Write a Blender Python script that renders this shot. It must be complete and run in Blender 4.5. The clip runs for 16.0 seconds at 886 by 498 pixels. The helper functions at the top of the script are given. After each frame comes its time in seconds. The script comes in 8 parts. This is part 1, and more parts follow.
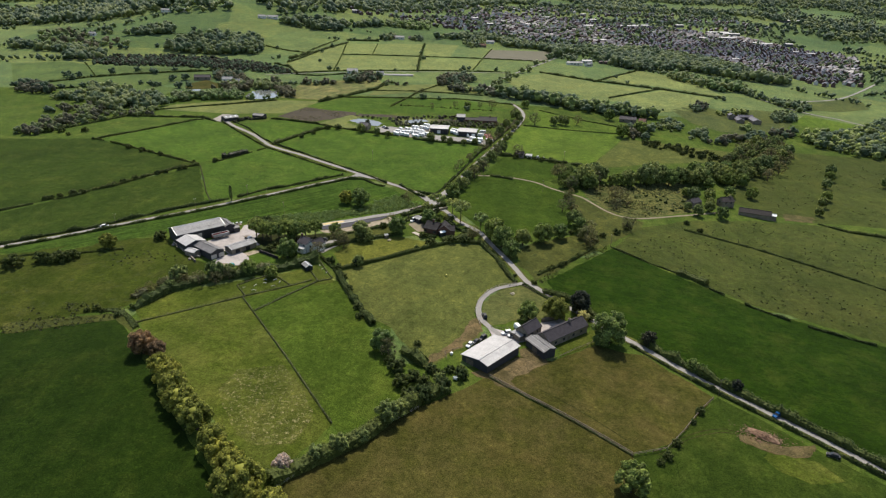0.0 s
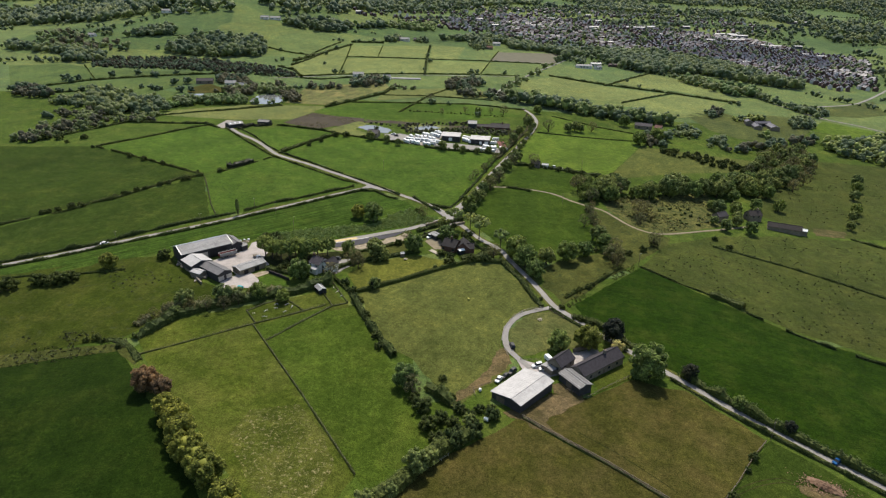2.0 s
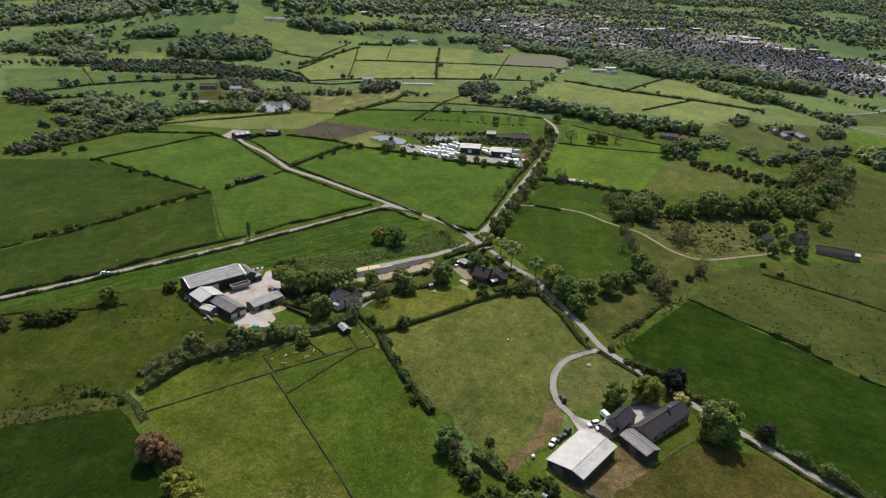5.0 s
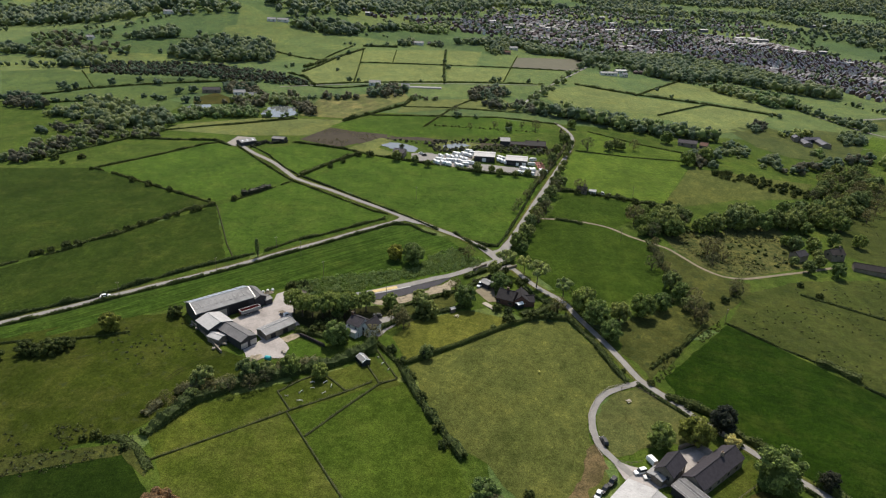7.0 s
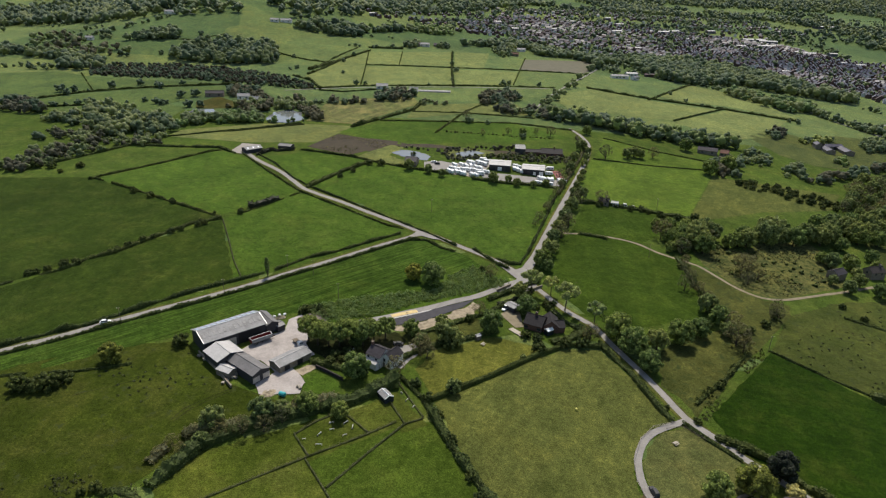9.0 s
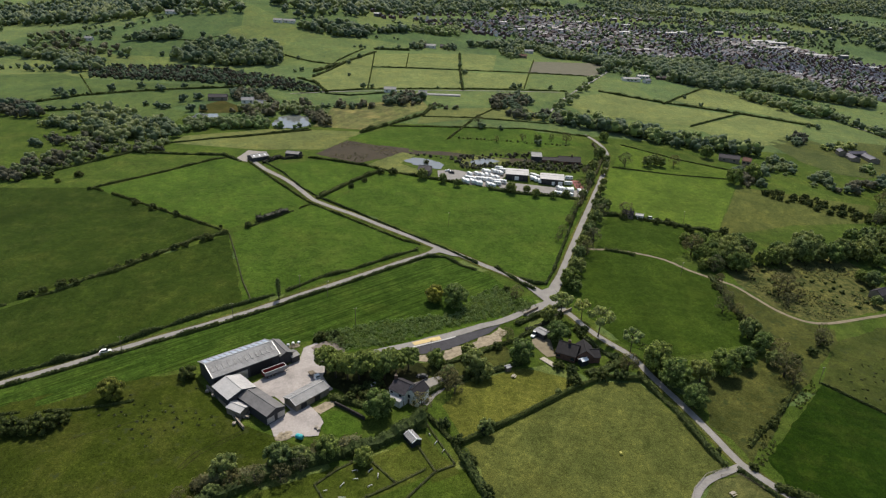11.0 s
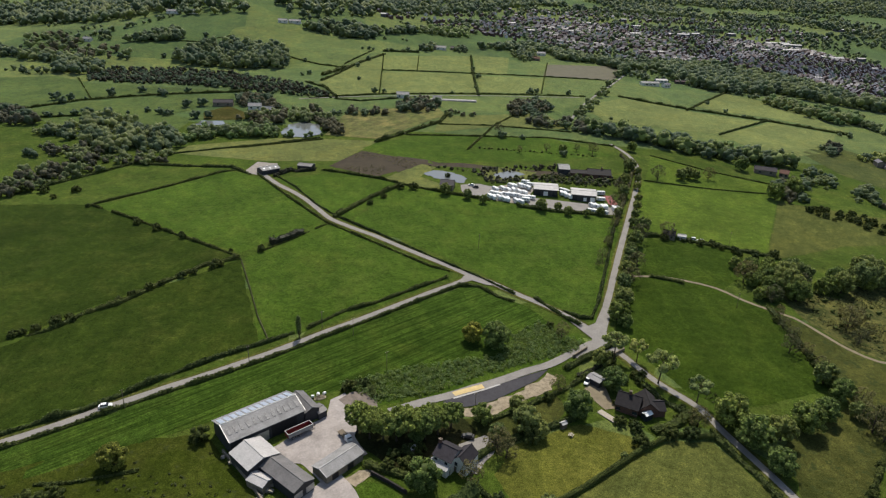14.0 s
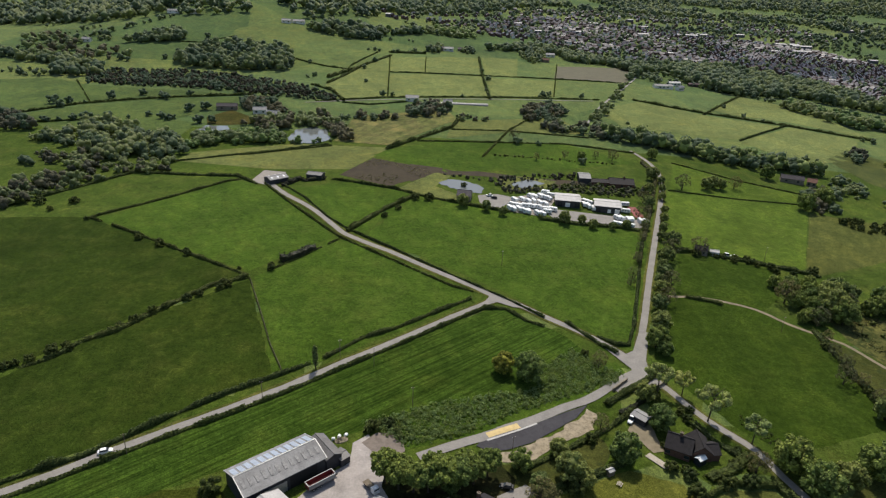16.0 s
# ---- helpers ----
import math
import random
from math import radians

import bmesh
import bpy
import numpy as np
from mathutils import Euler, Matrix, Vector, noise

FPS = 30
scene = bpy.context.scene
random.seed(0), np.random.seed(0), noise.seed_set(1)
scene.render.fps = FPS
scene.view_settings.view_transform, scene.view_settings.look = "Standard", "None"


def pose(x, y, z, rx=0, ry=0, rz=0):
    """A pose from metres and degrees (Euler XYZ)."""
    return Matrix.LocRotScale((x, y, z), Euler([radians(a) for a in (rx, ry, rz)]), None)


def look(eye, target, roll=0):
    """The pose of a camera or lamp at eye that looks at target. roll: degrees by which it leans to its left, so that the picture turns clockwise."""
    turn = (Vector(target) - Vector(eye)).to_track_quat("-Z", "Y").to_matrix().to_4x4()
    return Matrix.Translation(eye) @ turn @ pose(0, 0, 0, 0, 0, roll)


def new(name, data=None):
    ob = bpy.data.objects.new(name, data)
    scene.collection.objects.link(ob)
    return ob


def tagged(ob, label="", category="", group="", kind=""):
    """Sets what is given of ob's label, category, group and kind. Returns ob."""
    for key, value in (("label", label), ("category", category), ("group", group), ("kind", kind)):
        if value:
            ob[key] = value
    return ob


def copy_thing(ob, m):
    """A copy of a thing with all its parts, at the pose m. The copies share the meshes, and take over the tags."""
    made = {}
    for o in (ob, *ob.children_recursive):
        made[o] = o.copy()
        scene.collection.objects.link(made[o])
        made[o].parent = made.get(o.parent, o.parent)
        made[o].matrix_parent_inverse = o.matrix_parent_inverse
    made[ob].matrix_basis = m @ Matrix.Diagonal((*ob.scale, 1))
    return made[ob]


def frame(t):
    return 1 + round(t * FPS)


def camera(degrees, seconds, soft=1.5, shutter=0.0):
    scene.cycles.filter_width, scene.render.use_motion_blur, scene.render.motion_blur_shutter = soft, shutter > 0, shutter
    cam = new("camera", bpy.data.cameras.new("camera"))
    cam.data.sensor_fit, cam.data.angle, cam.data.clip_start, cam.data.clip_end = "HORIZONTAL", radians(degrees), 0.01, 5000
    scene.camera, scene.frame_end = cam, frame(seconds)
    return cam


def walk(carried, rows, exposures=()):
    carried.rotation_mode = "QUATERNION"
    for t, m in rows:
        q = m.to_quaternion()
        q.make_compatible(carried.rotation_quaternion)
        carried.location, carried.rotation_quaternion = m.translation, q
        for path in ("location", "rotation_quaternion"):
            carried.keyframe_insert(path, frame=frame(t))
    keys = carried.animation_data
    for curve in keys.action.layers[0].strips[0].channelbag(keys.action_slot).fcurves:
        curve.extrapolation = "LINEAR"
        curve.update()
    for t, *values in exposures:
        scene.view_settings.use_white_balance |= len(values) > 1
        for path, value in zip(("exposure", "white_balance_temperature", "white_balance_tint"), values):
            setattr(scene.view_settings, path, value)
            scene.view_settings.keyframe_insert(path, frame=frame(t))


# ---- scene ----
# A farmed valley seen from a small aircraft flying over it: lanes, hedged fields, three farms, woods and a town beyond.
cam = camera(70.0, 16.0, 1.25)
# seconds, x, y, z, yaw, pitch, roll
ROWS = [
    (0.0, 0.00, 0.00, 140.00, -0.000, -23.011, 1.484),
    (1.0, -5.51, 10.67, 141.14, -0.042, -23.041, 1.558),
    (2.0, -11.04, 21.38, 142.20, -0.083, -23.070, 1.631),
    (3.0, -16.58, 32.13, 143.18, -0.125, -23.100, 1.705),
    (4.0, -22.15, 42.93, 144.08, -0.166, -23.129, 1.779),
    (5.0, -27.73, 53.76, 144.90, -0.208, -23.159, 1.852),
    (6.0, -33.33, 64.64, 145.63, -0.249, -23.188, 1.926),
    (7.0, -38.95, 75.56, 146.28, -0.291, -23.218, 1.999),
    (8.0, -44.59, 86.53, 146.85, -0.332, -23.248, 2.073),
    (9.0, -50.24, 97.53, 147.34, -0.374, -23.277, 2.147),
    (10.0, -55.92, 108.58, 147.75, -0.415, -23.307, 2.220),
    (11.0, -61.61, 119.67, 148.08, -0.457, -23.336, 2.294),
    (12.0, -67.32, 130.80, 148.32, -0.498, -23.366, 2.367),
    (13.0, -73.05, 141.97, 148.48, -0.540, -23.395, 2.441),
    (14.0, -78.80, 153.19, 148.56, -0.582, -23.425, 2.515),
    (15.0, -84.56, 164.45, 148.56, -0.623, -23.455, 2.588),
    (16.0, -90.34, 175.75, 148.48, -0.665, -23.484, 2.662),
]
walk(cam, [(t, pose(x, y, z, 90 + pitch, 0, yaw) @ pose(0, 0, 0, 0, 0, roll)) for t, x, y, z, yaw, pitch, roll in ROWS],
     [(0.0, 0.2), (4.0, 0.12), (8.0, 0.02), (12.0, -0.06), (16.0, -0.12)])

# ---- light ----
SUN_AZ, SUN_EL = 4.0, 56.0      # degrees to the right of +y, and above the horizon
world = bpy.data.worlds.new("sky")
scene.world = world
world.use_nodes = True
wn = world.node_tree
sky = wn.nodes.new("ShaderNodeTexSky")
sky.sky_type = "NISHITA"
sky.sun_disc = False
sky.sun_elevation = radians(SUN_EL)
sky.sun_rotation = radians(SUN_AZ)
sky.air_density, sky.dust_density, sky.ozone_density = 1.2, 2.0, 1.0
wn.links.new(sky.outputs[0], wn.nodes["Background"].inputs[0])
wn.nodes["Background"].inputs[1].default_value = 0.125
sun_data = bpy.data.lights.new("sun", "SUN")
sun_data.energy, sun_data.angle, sun_data.color = 4.65, radians(0.6), (1.0, 0.93, 0.82)
sun = new("sun", sun_data)
a, e = radians(SUN_AZ), radians(SUN_EL)
sun.matrix_world = look((0, 0, 300), (-100 * math.sin(a) * math.cos(e), -100 * math.cos(a) * math.cos(e), 300 - 100 * math.sin(e)))
scene.view_settings.exposure = 0.0

# ---- terrain ----
HC = (4.39, -15.51, 15.77, -15.13, 2.64, 21.04)


def eased(k):
    k = min(max(k, 0.0), 1.0)
    return k * k * (3 - 2 * k)


def land(x, y):
    """Height of the ground: a valley floor, a round hill in the north-west, and slopes rising behind the town."""
    u, v = math.tanh(x / 420), math.tanh((y - 350) / 560)
    near = HC[0] + HC[1] * u + HC[2] * v + HC[3] * u * u + HC[4] * u * v + HC[5] * v * v
    hill = 58 * math.exp(-((x + 430) / 270) ** 2 - ((y - 1390) / 290) ** 2) - 8 * math.exp(-((x + 420) / 220) ** 2 - ((y - 900) / 90) ** 2)
    return near + 130 * eased((y - 2300) / 1900) + 45 * eased((y - 1150) / 1000) + eased((y - 820) / 260) * hill


def at(x, y, dz=0.0, rz=0.0, s=1.0, sz=None):
    """A pose on the ground, turned by rz degrees and scaled."""
    return pose(x, y, land(x, y) + dz, 0, 0, rz) @ Matrix.Diagonal((s, s, sz or s, 1))


# ---- materials ----
def material(name, rough=0.9, metal=0.0):
    m = bpy.data.materials.new(name)
    m.use_nodes = True
    b = m.node_tree.nodes["Principled BSDF"]
    b.inputs["Roughness"].default_value = rough
    b.inputs["Metallic"].default_value = metal
    b.inputs["Specular IOR Level"].default_value = 0.25
    return m, m.node_tree, b


def ramp(t, fac, stops):
    r = t.nodes.new("ShaderNodeValToRGB")
    el = r.color_ramp.elements
    while len(el) < len(stops):
        el.new(0.5)
    for k, (pos, col) in zip(el, stops):
        k.position, k.color = pos, (*col, 1)
    t.links.new(fac, r.inputs[0])
    return r.outputs[0]


def noisy(t, scale, detail=4, rough=0.6, coords="Object", squash=None, rz=0.0):
    c = t.nodes.new("ShaderNodeTexCoord")
    n = t.nodes.new("ShaderNodeTexNoise")
    n.inputs["Scale"].default_value, n.inputs["Detail"].default_value, n.inputs["Roughness"].default_value = scale, detail, rough
    if squash:
        turn, mp = t.nodes.new("ShaderNodeMapping"), t.nodes.new("ShaderNodeMapping")
        turn.inputs["Rotation"].default_value[2] = radians(rz)
        mp.inputs["Scale"].default_value = squash
        t.links.new(c.outputs[coords], turn.inputs[0])
        t.links.new(turn.outputs[0], mp.inputs[0])
        t.links.new(mp.outputs[0], n.inputs[0])
    else:
        t.links.new(c.outputs[coords], n.inputs[0])
    return n.outputs[0]


def mixed(t, fac, a, b, mode="MIX"):
    m = t.nodes.new("ShaderNodeMix")
    m.data_type, m.blend_type = "RGBA", mode
    for k, v in ((0, fac), (6, a), (7, b)):
        if isinstance(v, (int, float)):
            m.inputs[k].default_value = v
        elif isinstance(v, tuple):
            m.inputs[k].default_value = (*v, 1)
        else:
            t.links.new(v, m.inputs[k])
    return m.outputs[2]


def bumped(t, b, height, strength=0.4, dist=0.3):
    n = t.nodes.new("ShaderNodeBump")
    n.inputs["Strength"].default_value, n.inputs["Distance"].default_value = strength, dist
    t.links.new(height, n.inputs["Height"])
    t.links.new(n.outputs[0], b.inputs["Normal"])


def tone(c, k):
    return tuple(v * k for v in c)


def grass(name, col, dry=(0.105, 0.105, 0.03), dryness=0.3, rows=None, tufts=0.0, speck=None, row_mix=0.35, cells=0.0, row_scale=0.42, sheen=(0.12, 0.55, 0.68, 0.40)):
    """Pasture: patches at three scales, optional mown rows at an angle, tufts of rush, and pale flower specks."""
    m, t, b = material(name, 0.95)
    b.inputs["Specular IOR Level"].default_value = 0.0
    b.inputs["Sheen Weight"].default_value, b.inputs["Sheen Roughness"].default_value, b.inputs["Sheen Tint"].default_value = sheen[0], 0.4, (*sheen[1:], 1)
    col = (col[0], col[1], col[2] + 0.04 * col[1])
    big, mid, fine = noisy(t, 0.012, 5), noisy(t, 0.07, 6, 0.65), noisy(t, 0.6, 6, 0.78)
    c = ramp(t, big, [(0.3, tone(col, 0.82)), (0.5, col), (0.72, tone(col, 1.2))])
    d = ramp(t, mid, [(0.5 - 0.25 * dryness, (0, 0, 0)), (0.85 - 0.2 * dryness, (1, 1, 1))])
    mm = t.nodes.new("ShaderNodeMath")
    mm.operation = "MULTIPLY"
    t.links.new(d, mm.inputs[0])
    mm.inputs[1].default_value = min(1.0, dryness * 1.6)
    c = mixed(t, mm.outputs[0], c, dry)
    c = mixed(t, 1.0, c, ramp(t, fine, [(0.3, (0.66, 0.68, 0.66)), (0.5, (1, 1, 1)), (0.6, (1.2, 1.19, 1.16)), (0.7, (1.55, 1.5, 1.45))]), "MULTIPLY")
    streak, blot = noisy(t, 1.0, 6, 0.6, squash=(0.015, 0.09, 1), rz=35 + 3 * len(name)), noisy(t, 0.035, 8, 0.7)
    c = mixed(t, 0.8, c, ramp(t, streak, [(0.3, (0.78, 0.8, 0.78)), (0.5, (1, 1, 1)), (0.7, (1.2, 1.17, 1.1))]), "MULTIPLY")
    c = mixed(t, 0.8, c, ramp(t, blot, [(0.3, (0.72, 0.76, 0.74)), (0.5, (1, 1, 1)), (0.7, (1.26, 1.18, 1.05))]), "MULTIPLY")
    clump = noisy(t, 0.21, 4, 0.72)
    c = mixed(t, 0.8, c, ramp(t, clump, [(0.36, (0.76, 0.78, 0.76)), (0.5, (1, 1, 1)), (0.66, (1.3, 1.26, 1.18))]), "MULTIPLY")
    grain = noisy(t, 2.4, 3, 0.7)
    c = mixed(t, 0.85, c, ramp(t, grain, [(0.34, (0.6, 0.62, 0.6)), (0.5, (1, 1, 1)), (0.66, (1.42, 1.4, 1.35))]), "MULTIPLY")
    if rows is not None:
        r = noisy(t, 1.0, 3, 0.55, squash=(0.03, row_scale, 1), rz=-rows)
        c = mixed(t, row_mix, c, ramp(t, r, [(0.36, (0.58, 0.6, 0.58)), (0.5, (1, 1, 1)), (0.64, (1.3, 1.28, 1.2))]), "MULTIPLY")
    if cells:
        v, co = t.nodes.new("ShaderNodeTexVoronoi"), t.nodes.new("ShaderNodeTexCoord")
        v.inputs["Scale"].default_value = cells
        t.links.new(co.outputs["Object"], v.inputs["Vector"])
        sp = t.nodes.new("ShaderNodeSeparateColor")
        t.links.new(v.outputs["Color"], sp.inputs[0])
        c = mixed(t, 1.0, c, ramp(t, sp.outputs[0], [(0.0, (0.7, 0.78, 0.75)), (0.5, (1, 1, 1)), (1.0, (1.3, 1.15, 1.05))]), "MULTIPLY")
    if tufts:
        r = noisy(t, 0.28, 4, 0.75)
        c = mixed(t, ramp(t, r, [(0.6 - 0.1 * tufts, (0, 0, 0)), (0.68 - 0.08 * tufts, (1, 1, 1))]), c, (0.035, 0.045, 0.014))
    if speck:
        r, r2 = noisy(t, 0.8, 4, 0.8), noisy(t, 0.022, 3)
        f = mixed(t, 1.0, ramp(t, r, [(0.55, (0, 0, 0)), (0.68, (0.85, 0.85, 0.85))]), ramp(t, r2, [(0.25, (0.2, 0.2, 0.2)), (0.5, (1, 1, 1))]), "MULTIPLY")
        c = mixed(t, f, c, speck)
    t.links.new(c, b.inputs["Base Color"])
    bumped(t, b, fine, 0.6, 0.4)
    return m


def plain(name, col, rough=0.8, metal=0.0, scale=0.6, contrast=0.35, grime=0.0, random_tint=0.0):
    """Paint, stone, tarmac: two scales of blotch, some grime, some piece-to-piece change."""
    m, t, b = material(name, rough, metal)
    n1, n2 = noisy(t, scale, 5, 0.65), noisy(t, scale * 7, 4, 0.7)
    c = ramp(t, n1, [(0.28, tone(col, 1 - contrast)), (0.5, col), (0.75, tone(col, 1 + contrast * 0.7))])
    c = mixed(t, 0.6, c, ramp(t, n2, [(0.3, (0.72, 0.72, 0.72)), (0.7, (1.2, 1.2, 1.2))]), "MULTIPLY")
    if grime:
        n3 = noisy(t, scale * 0.35, 6, 0.7)
        c = mixed(t, ramp(t, n3, [(0.5, (0, 0, 0)), (0.72, (grime, grime, grime))]), c, (0.05, 0.045, 0.035))
    if random_tint:
        o = t.nodes.new("ShaderNodeObjectInfo")
        c = mixed(t, random_tint, c, ramp(t, o.outputs["Random"], [(0, (0.6, 0.6, 0.6)), (1, (1.35, 1.35, 1.35))]), "MULTIPLY")
    t.links.new(c, b.inputs["Base Color"])
    bumped(t, b, n2, 0.25, 0.05)
    return m


def foliage(name, col, light=0.45, hue=0.2, gloss=0.16, vary=1.0, haze_sheen=0.0):
    """Leaves: island-to-island change, some light through the blades."""
    m, t, b = material(name, 0.55)
    b.inputs["Specular IOR Level"].default_value = gloss
    # bluish sheen laid over far crowns in place of distance haze
    b.inputs["Sheen Weight"].default_value, b.inputs["Sheen Roughness"].default_value, b.inputs["Sheen Tint"].default_value = haze_sheen, 0.5, (0.55, 0.68, 0.85, 1)
    g, o = t.nodes.new("ShaderNodeNewGeometry"), t.nodes.new("ShaderNodeObjectInfo")
    c = ramp(t, g.outputs["Random Per Island"], [(0, tone(col, 1 - 0.5 * vary)), (0.5, tone(col, 0.95)), (1, (col[0] * (1 + 0.8 * vary), col[1] * (1 + 0.7 * vary), col[2] * (1 + 0.5 * vary)))])
    c = mixed(t, 0.7, c, ramp(t, o.outputs["Random"], [(0, (0.8 - hue, 0.86 - hue * 0.5, 0.9)), (1, (1.22 + hue * 0.6, 1.2 + hue * 0.4, 1.1))]), "MULTIPLY")
    n = noisy(t, 0.35, 3)
    c = mixed(t, 0.5, c, ramp(t, n, [(0.3, (0.65, 0.65, 0.65)), (0.7, (1.3, 1.3, 1.3))]), "MULTIPLY")
    t.links.new(c, b.inputs["Base Color"])
    tr = t.nodes.new("ShaderNodeBsdfTranslucent")
    t.links.new(c, tr.inputs[0])
    mx = t.nodes.new("ShaderNodeMixShader")
    mx.inputs[0].default_value = light
    t.links.new(b.outputs[0], mx.inputs[1])
    t.links.new(tr.outputs[0], mx.inputs[2])
    t.links.new(mx.outputs[0], t.nodes["Material Output"].inputs[0])
    return m


# Blue-grey sheen tints that stand in for haze over far and middle fields.
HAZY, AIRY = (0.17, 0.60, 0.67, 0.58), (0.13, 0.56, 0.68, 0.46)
G_LUSH = grass("lush_grass", (0.0454, 0.0798, 0.0074), dryness=0.16, sheen=AIRY)
G_ROWS = grass("mown_grass", (0.033, 0.0604, 0.0067), dryness=0.1, rows=41.0, row_mix=1.0, row_scale=1.1)
G_MID = grass("meadow_grass", (0.0473, 0.074, 0.0087), dryness=0.25, sheen=AIRY)
# Base darkened here and in G_SHADY to take in lens falloff.
G_LEAFY = grass("leafy_green_pasture", (0.0248, 0.0402, 0.0049), dryness=0.12)
G_WET = grass("wet_olive_pasture", (0.0315, 0.0429, 0.0045), dry=(0.07, 0.066, 0.02), dryness=0.3, tufts=0.15)
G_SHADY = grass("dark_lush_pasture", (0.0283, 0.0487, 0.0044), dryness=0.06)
# Both leys carry cloud shade and lens falloff in their dark base.
G_DEEP = grass("deep_green_ley", (0.0128, 0.0279, 0.0016), dryness=0.1, rows=-22.8)
G_DARK = grass("dark_green_ley", (0.0119, 0.0229, 0.0026), dryness=0.05)
G_OLIVE = grass("grazed_grass", (0.0697, 0.0793, 0.018), dryness=0.16, rows=60.1, row_mix=0.25, sheen=AIRY)
G_HORSE = grass("horse_grazed_grass", (0.045, 0.044, 0.009), dry=(0.084, 0.063, 0.027), dryness=0.35)
G_FLOWER = grass("flowering_meadow", (0.044, 0.055, 0.008), dryness=0.4, speck=(0.26, 0.225, 0.11))
G_WARM = grass("warm_green_meadow", (0.0443, 0.0594, 0.0065), dryness=0.32)
G_FRESH = grass("fresh_green_pasture", (0.0419, 0.0651, 0.0066), dryness=0.14)
G_ROUGH = grass("rushy_pasture", (0.041, 0.052, 0.0094), dry=(0.070, 0.070, 0.022), dryness=0.3, tufts=0.4, sheen=AIRY)
G_LAWN = grass("yellowing_lawn", (0.0885, 0.0943, 0.0145), dryness=0.25)
G_RING = grass("worn_olive_lawn", (0.0773, 0.0856, 0.0248), dry=(0.09, 0.075, 0.028), dryness=0.25)
G_MARSH = grass("marshy_ground", (0.0880, 0.0880, 0.0264), dryness=0.5, tufts=1.2, sheen=AIRY)
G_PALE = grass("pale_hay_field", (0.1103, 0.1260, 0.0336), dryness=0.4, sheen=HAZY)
G_SCRUB = grass("scrubby_grass", (0.046, 0.052, 0.012), dryness=0.4, tufts=0.8)
G_BRIGHT = grass("bright_spring_grass", (0.0671, 0.1042, 0.0099), dryness=0.15, sheen=AIRY)
G_WORN = grass("worn_turf", (0.058, 0.056, 0.018), dry=(0.115, 0.088, 0.048), dryness=0.6)
TROD = grass("trodden_earth_and_turf", (0.058, 0.050, 0.018), dry=(0.125, 0.092, 0.052), dryness=0.7)
# Dark base carries both the ivy and the copse's shade.
IVY_SHADE = grass("ivy_and_leaf_litter", (0.018, 0.021, 0.007), dry=(0.045, 0.036, 0.02), dryness=0.4, tufts=0.3)
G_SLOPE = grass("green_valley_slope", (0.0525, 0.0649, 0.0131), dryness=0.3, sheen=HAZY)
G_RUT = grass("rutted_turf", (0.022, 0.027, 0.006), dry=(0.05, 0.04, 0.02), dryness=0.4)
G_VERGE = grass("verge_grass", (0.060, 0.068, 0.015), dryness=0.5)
# The base is paler too: distance haze put into the grass colour.
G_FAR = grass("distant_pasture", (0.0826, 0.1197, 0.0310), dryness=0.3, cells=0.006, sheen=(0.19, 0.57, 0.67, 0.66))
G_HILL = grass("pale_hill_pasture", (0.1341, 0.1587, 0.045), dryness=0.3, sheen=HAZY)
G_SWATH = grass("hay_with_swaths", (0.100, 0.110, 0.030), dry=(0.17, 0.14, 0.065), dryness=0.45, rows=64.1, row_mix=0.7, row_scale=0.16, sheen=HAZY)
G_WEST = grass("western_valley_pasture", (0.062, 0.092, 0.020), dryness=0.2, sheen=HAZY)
PLOUGH = plain("dry_ploughland", (0.105, 0.098, 0.062), 0.95, scale=0.1, contrast=0.2)
SOIL = plain("brown_moorland", (0.044, 0.034, 0.019), 0.95, scale=0.12, contrast=0.4)
TARMAC = plain("worn_tarmac", (0.2275, 0.2130, 0.1936), 0.85, scale=0.25, contrast=0.18)
NEWTAR = plain("new_tarmac", (0.045, 0.043, 0.048), 0.85, scale=0.3, contrast=0.3)
TRACK = plain("stony_track", (0.20, 0.168, 0.112), 0.95, scale=0.4, contrast=0.3)
TURNING = plain("brown_gravel", (0.18, 0.15, 0.125), 0.95, scale=0.5, contrast=0.3)
CONCRETE = plain("yard_concrete", (0.3428, 0.3080, 0.2832), 0.85, scale=0.18, contrast=0.25, grime=0.35)
GRAVEL = plain("gravel", (0.27, 0.245, 0.215), 0.95, scale=0.5, contrast=0.25)
SANDY = plain("sandy_dressing", (0.55, 0.42, 0.20), 0.9, scale=0.6, contrast=0.2)
RUBBLE = plain("crushed_stone", (0.27, 0.225, 0.155), 0.95, scale=0.5, contrast=0.6)
ROOF_PALE = plain("pale_fibre_cement", (0.43, 0.415, 0.40), 0.6, scale=0.3, contrast=0.18, grime=0.25)
ROOF_GREY = plain("grey_fibre_cement", (0.26, 0.255, 0.25), 0.7, scale=0.3, contrast=0.25, grime=0.4)
ROOF_DARK = plain("dark_steel_sheet", (0.15, 0.143, 0.14), 0.55, scale=0.3, contrast=0.25, grime=0.3)
SLATE = plain("slate", (0.033, 0.029, 0.034), 0.75, scale=0.9, contrast=0.4, random_tint=0.6)
OLD_TILE = plain("old_stone_roof", (0.036, 0.031, 0.029), 0.9, scale=0.9, contrast=0.5)
# Near-black base includes the shade of bungalow slopes turned from the sun.
DARK_TILE = plain("dark_shaded_roof_tile", (0.024, 0.021, 0.022), 0.8, scale=0.9, contrast=0.4, random_tint=0.4)
SKYLIGHT = plain("grp_rooflight", (0.72, 0.74, 0.78), 0.35, scale=0.8, contrast=0.15)
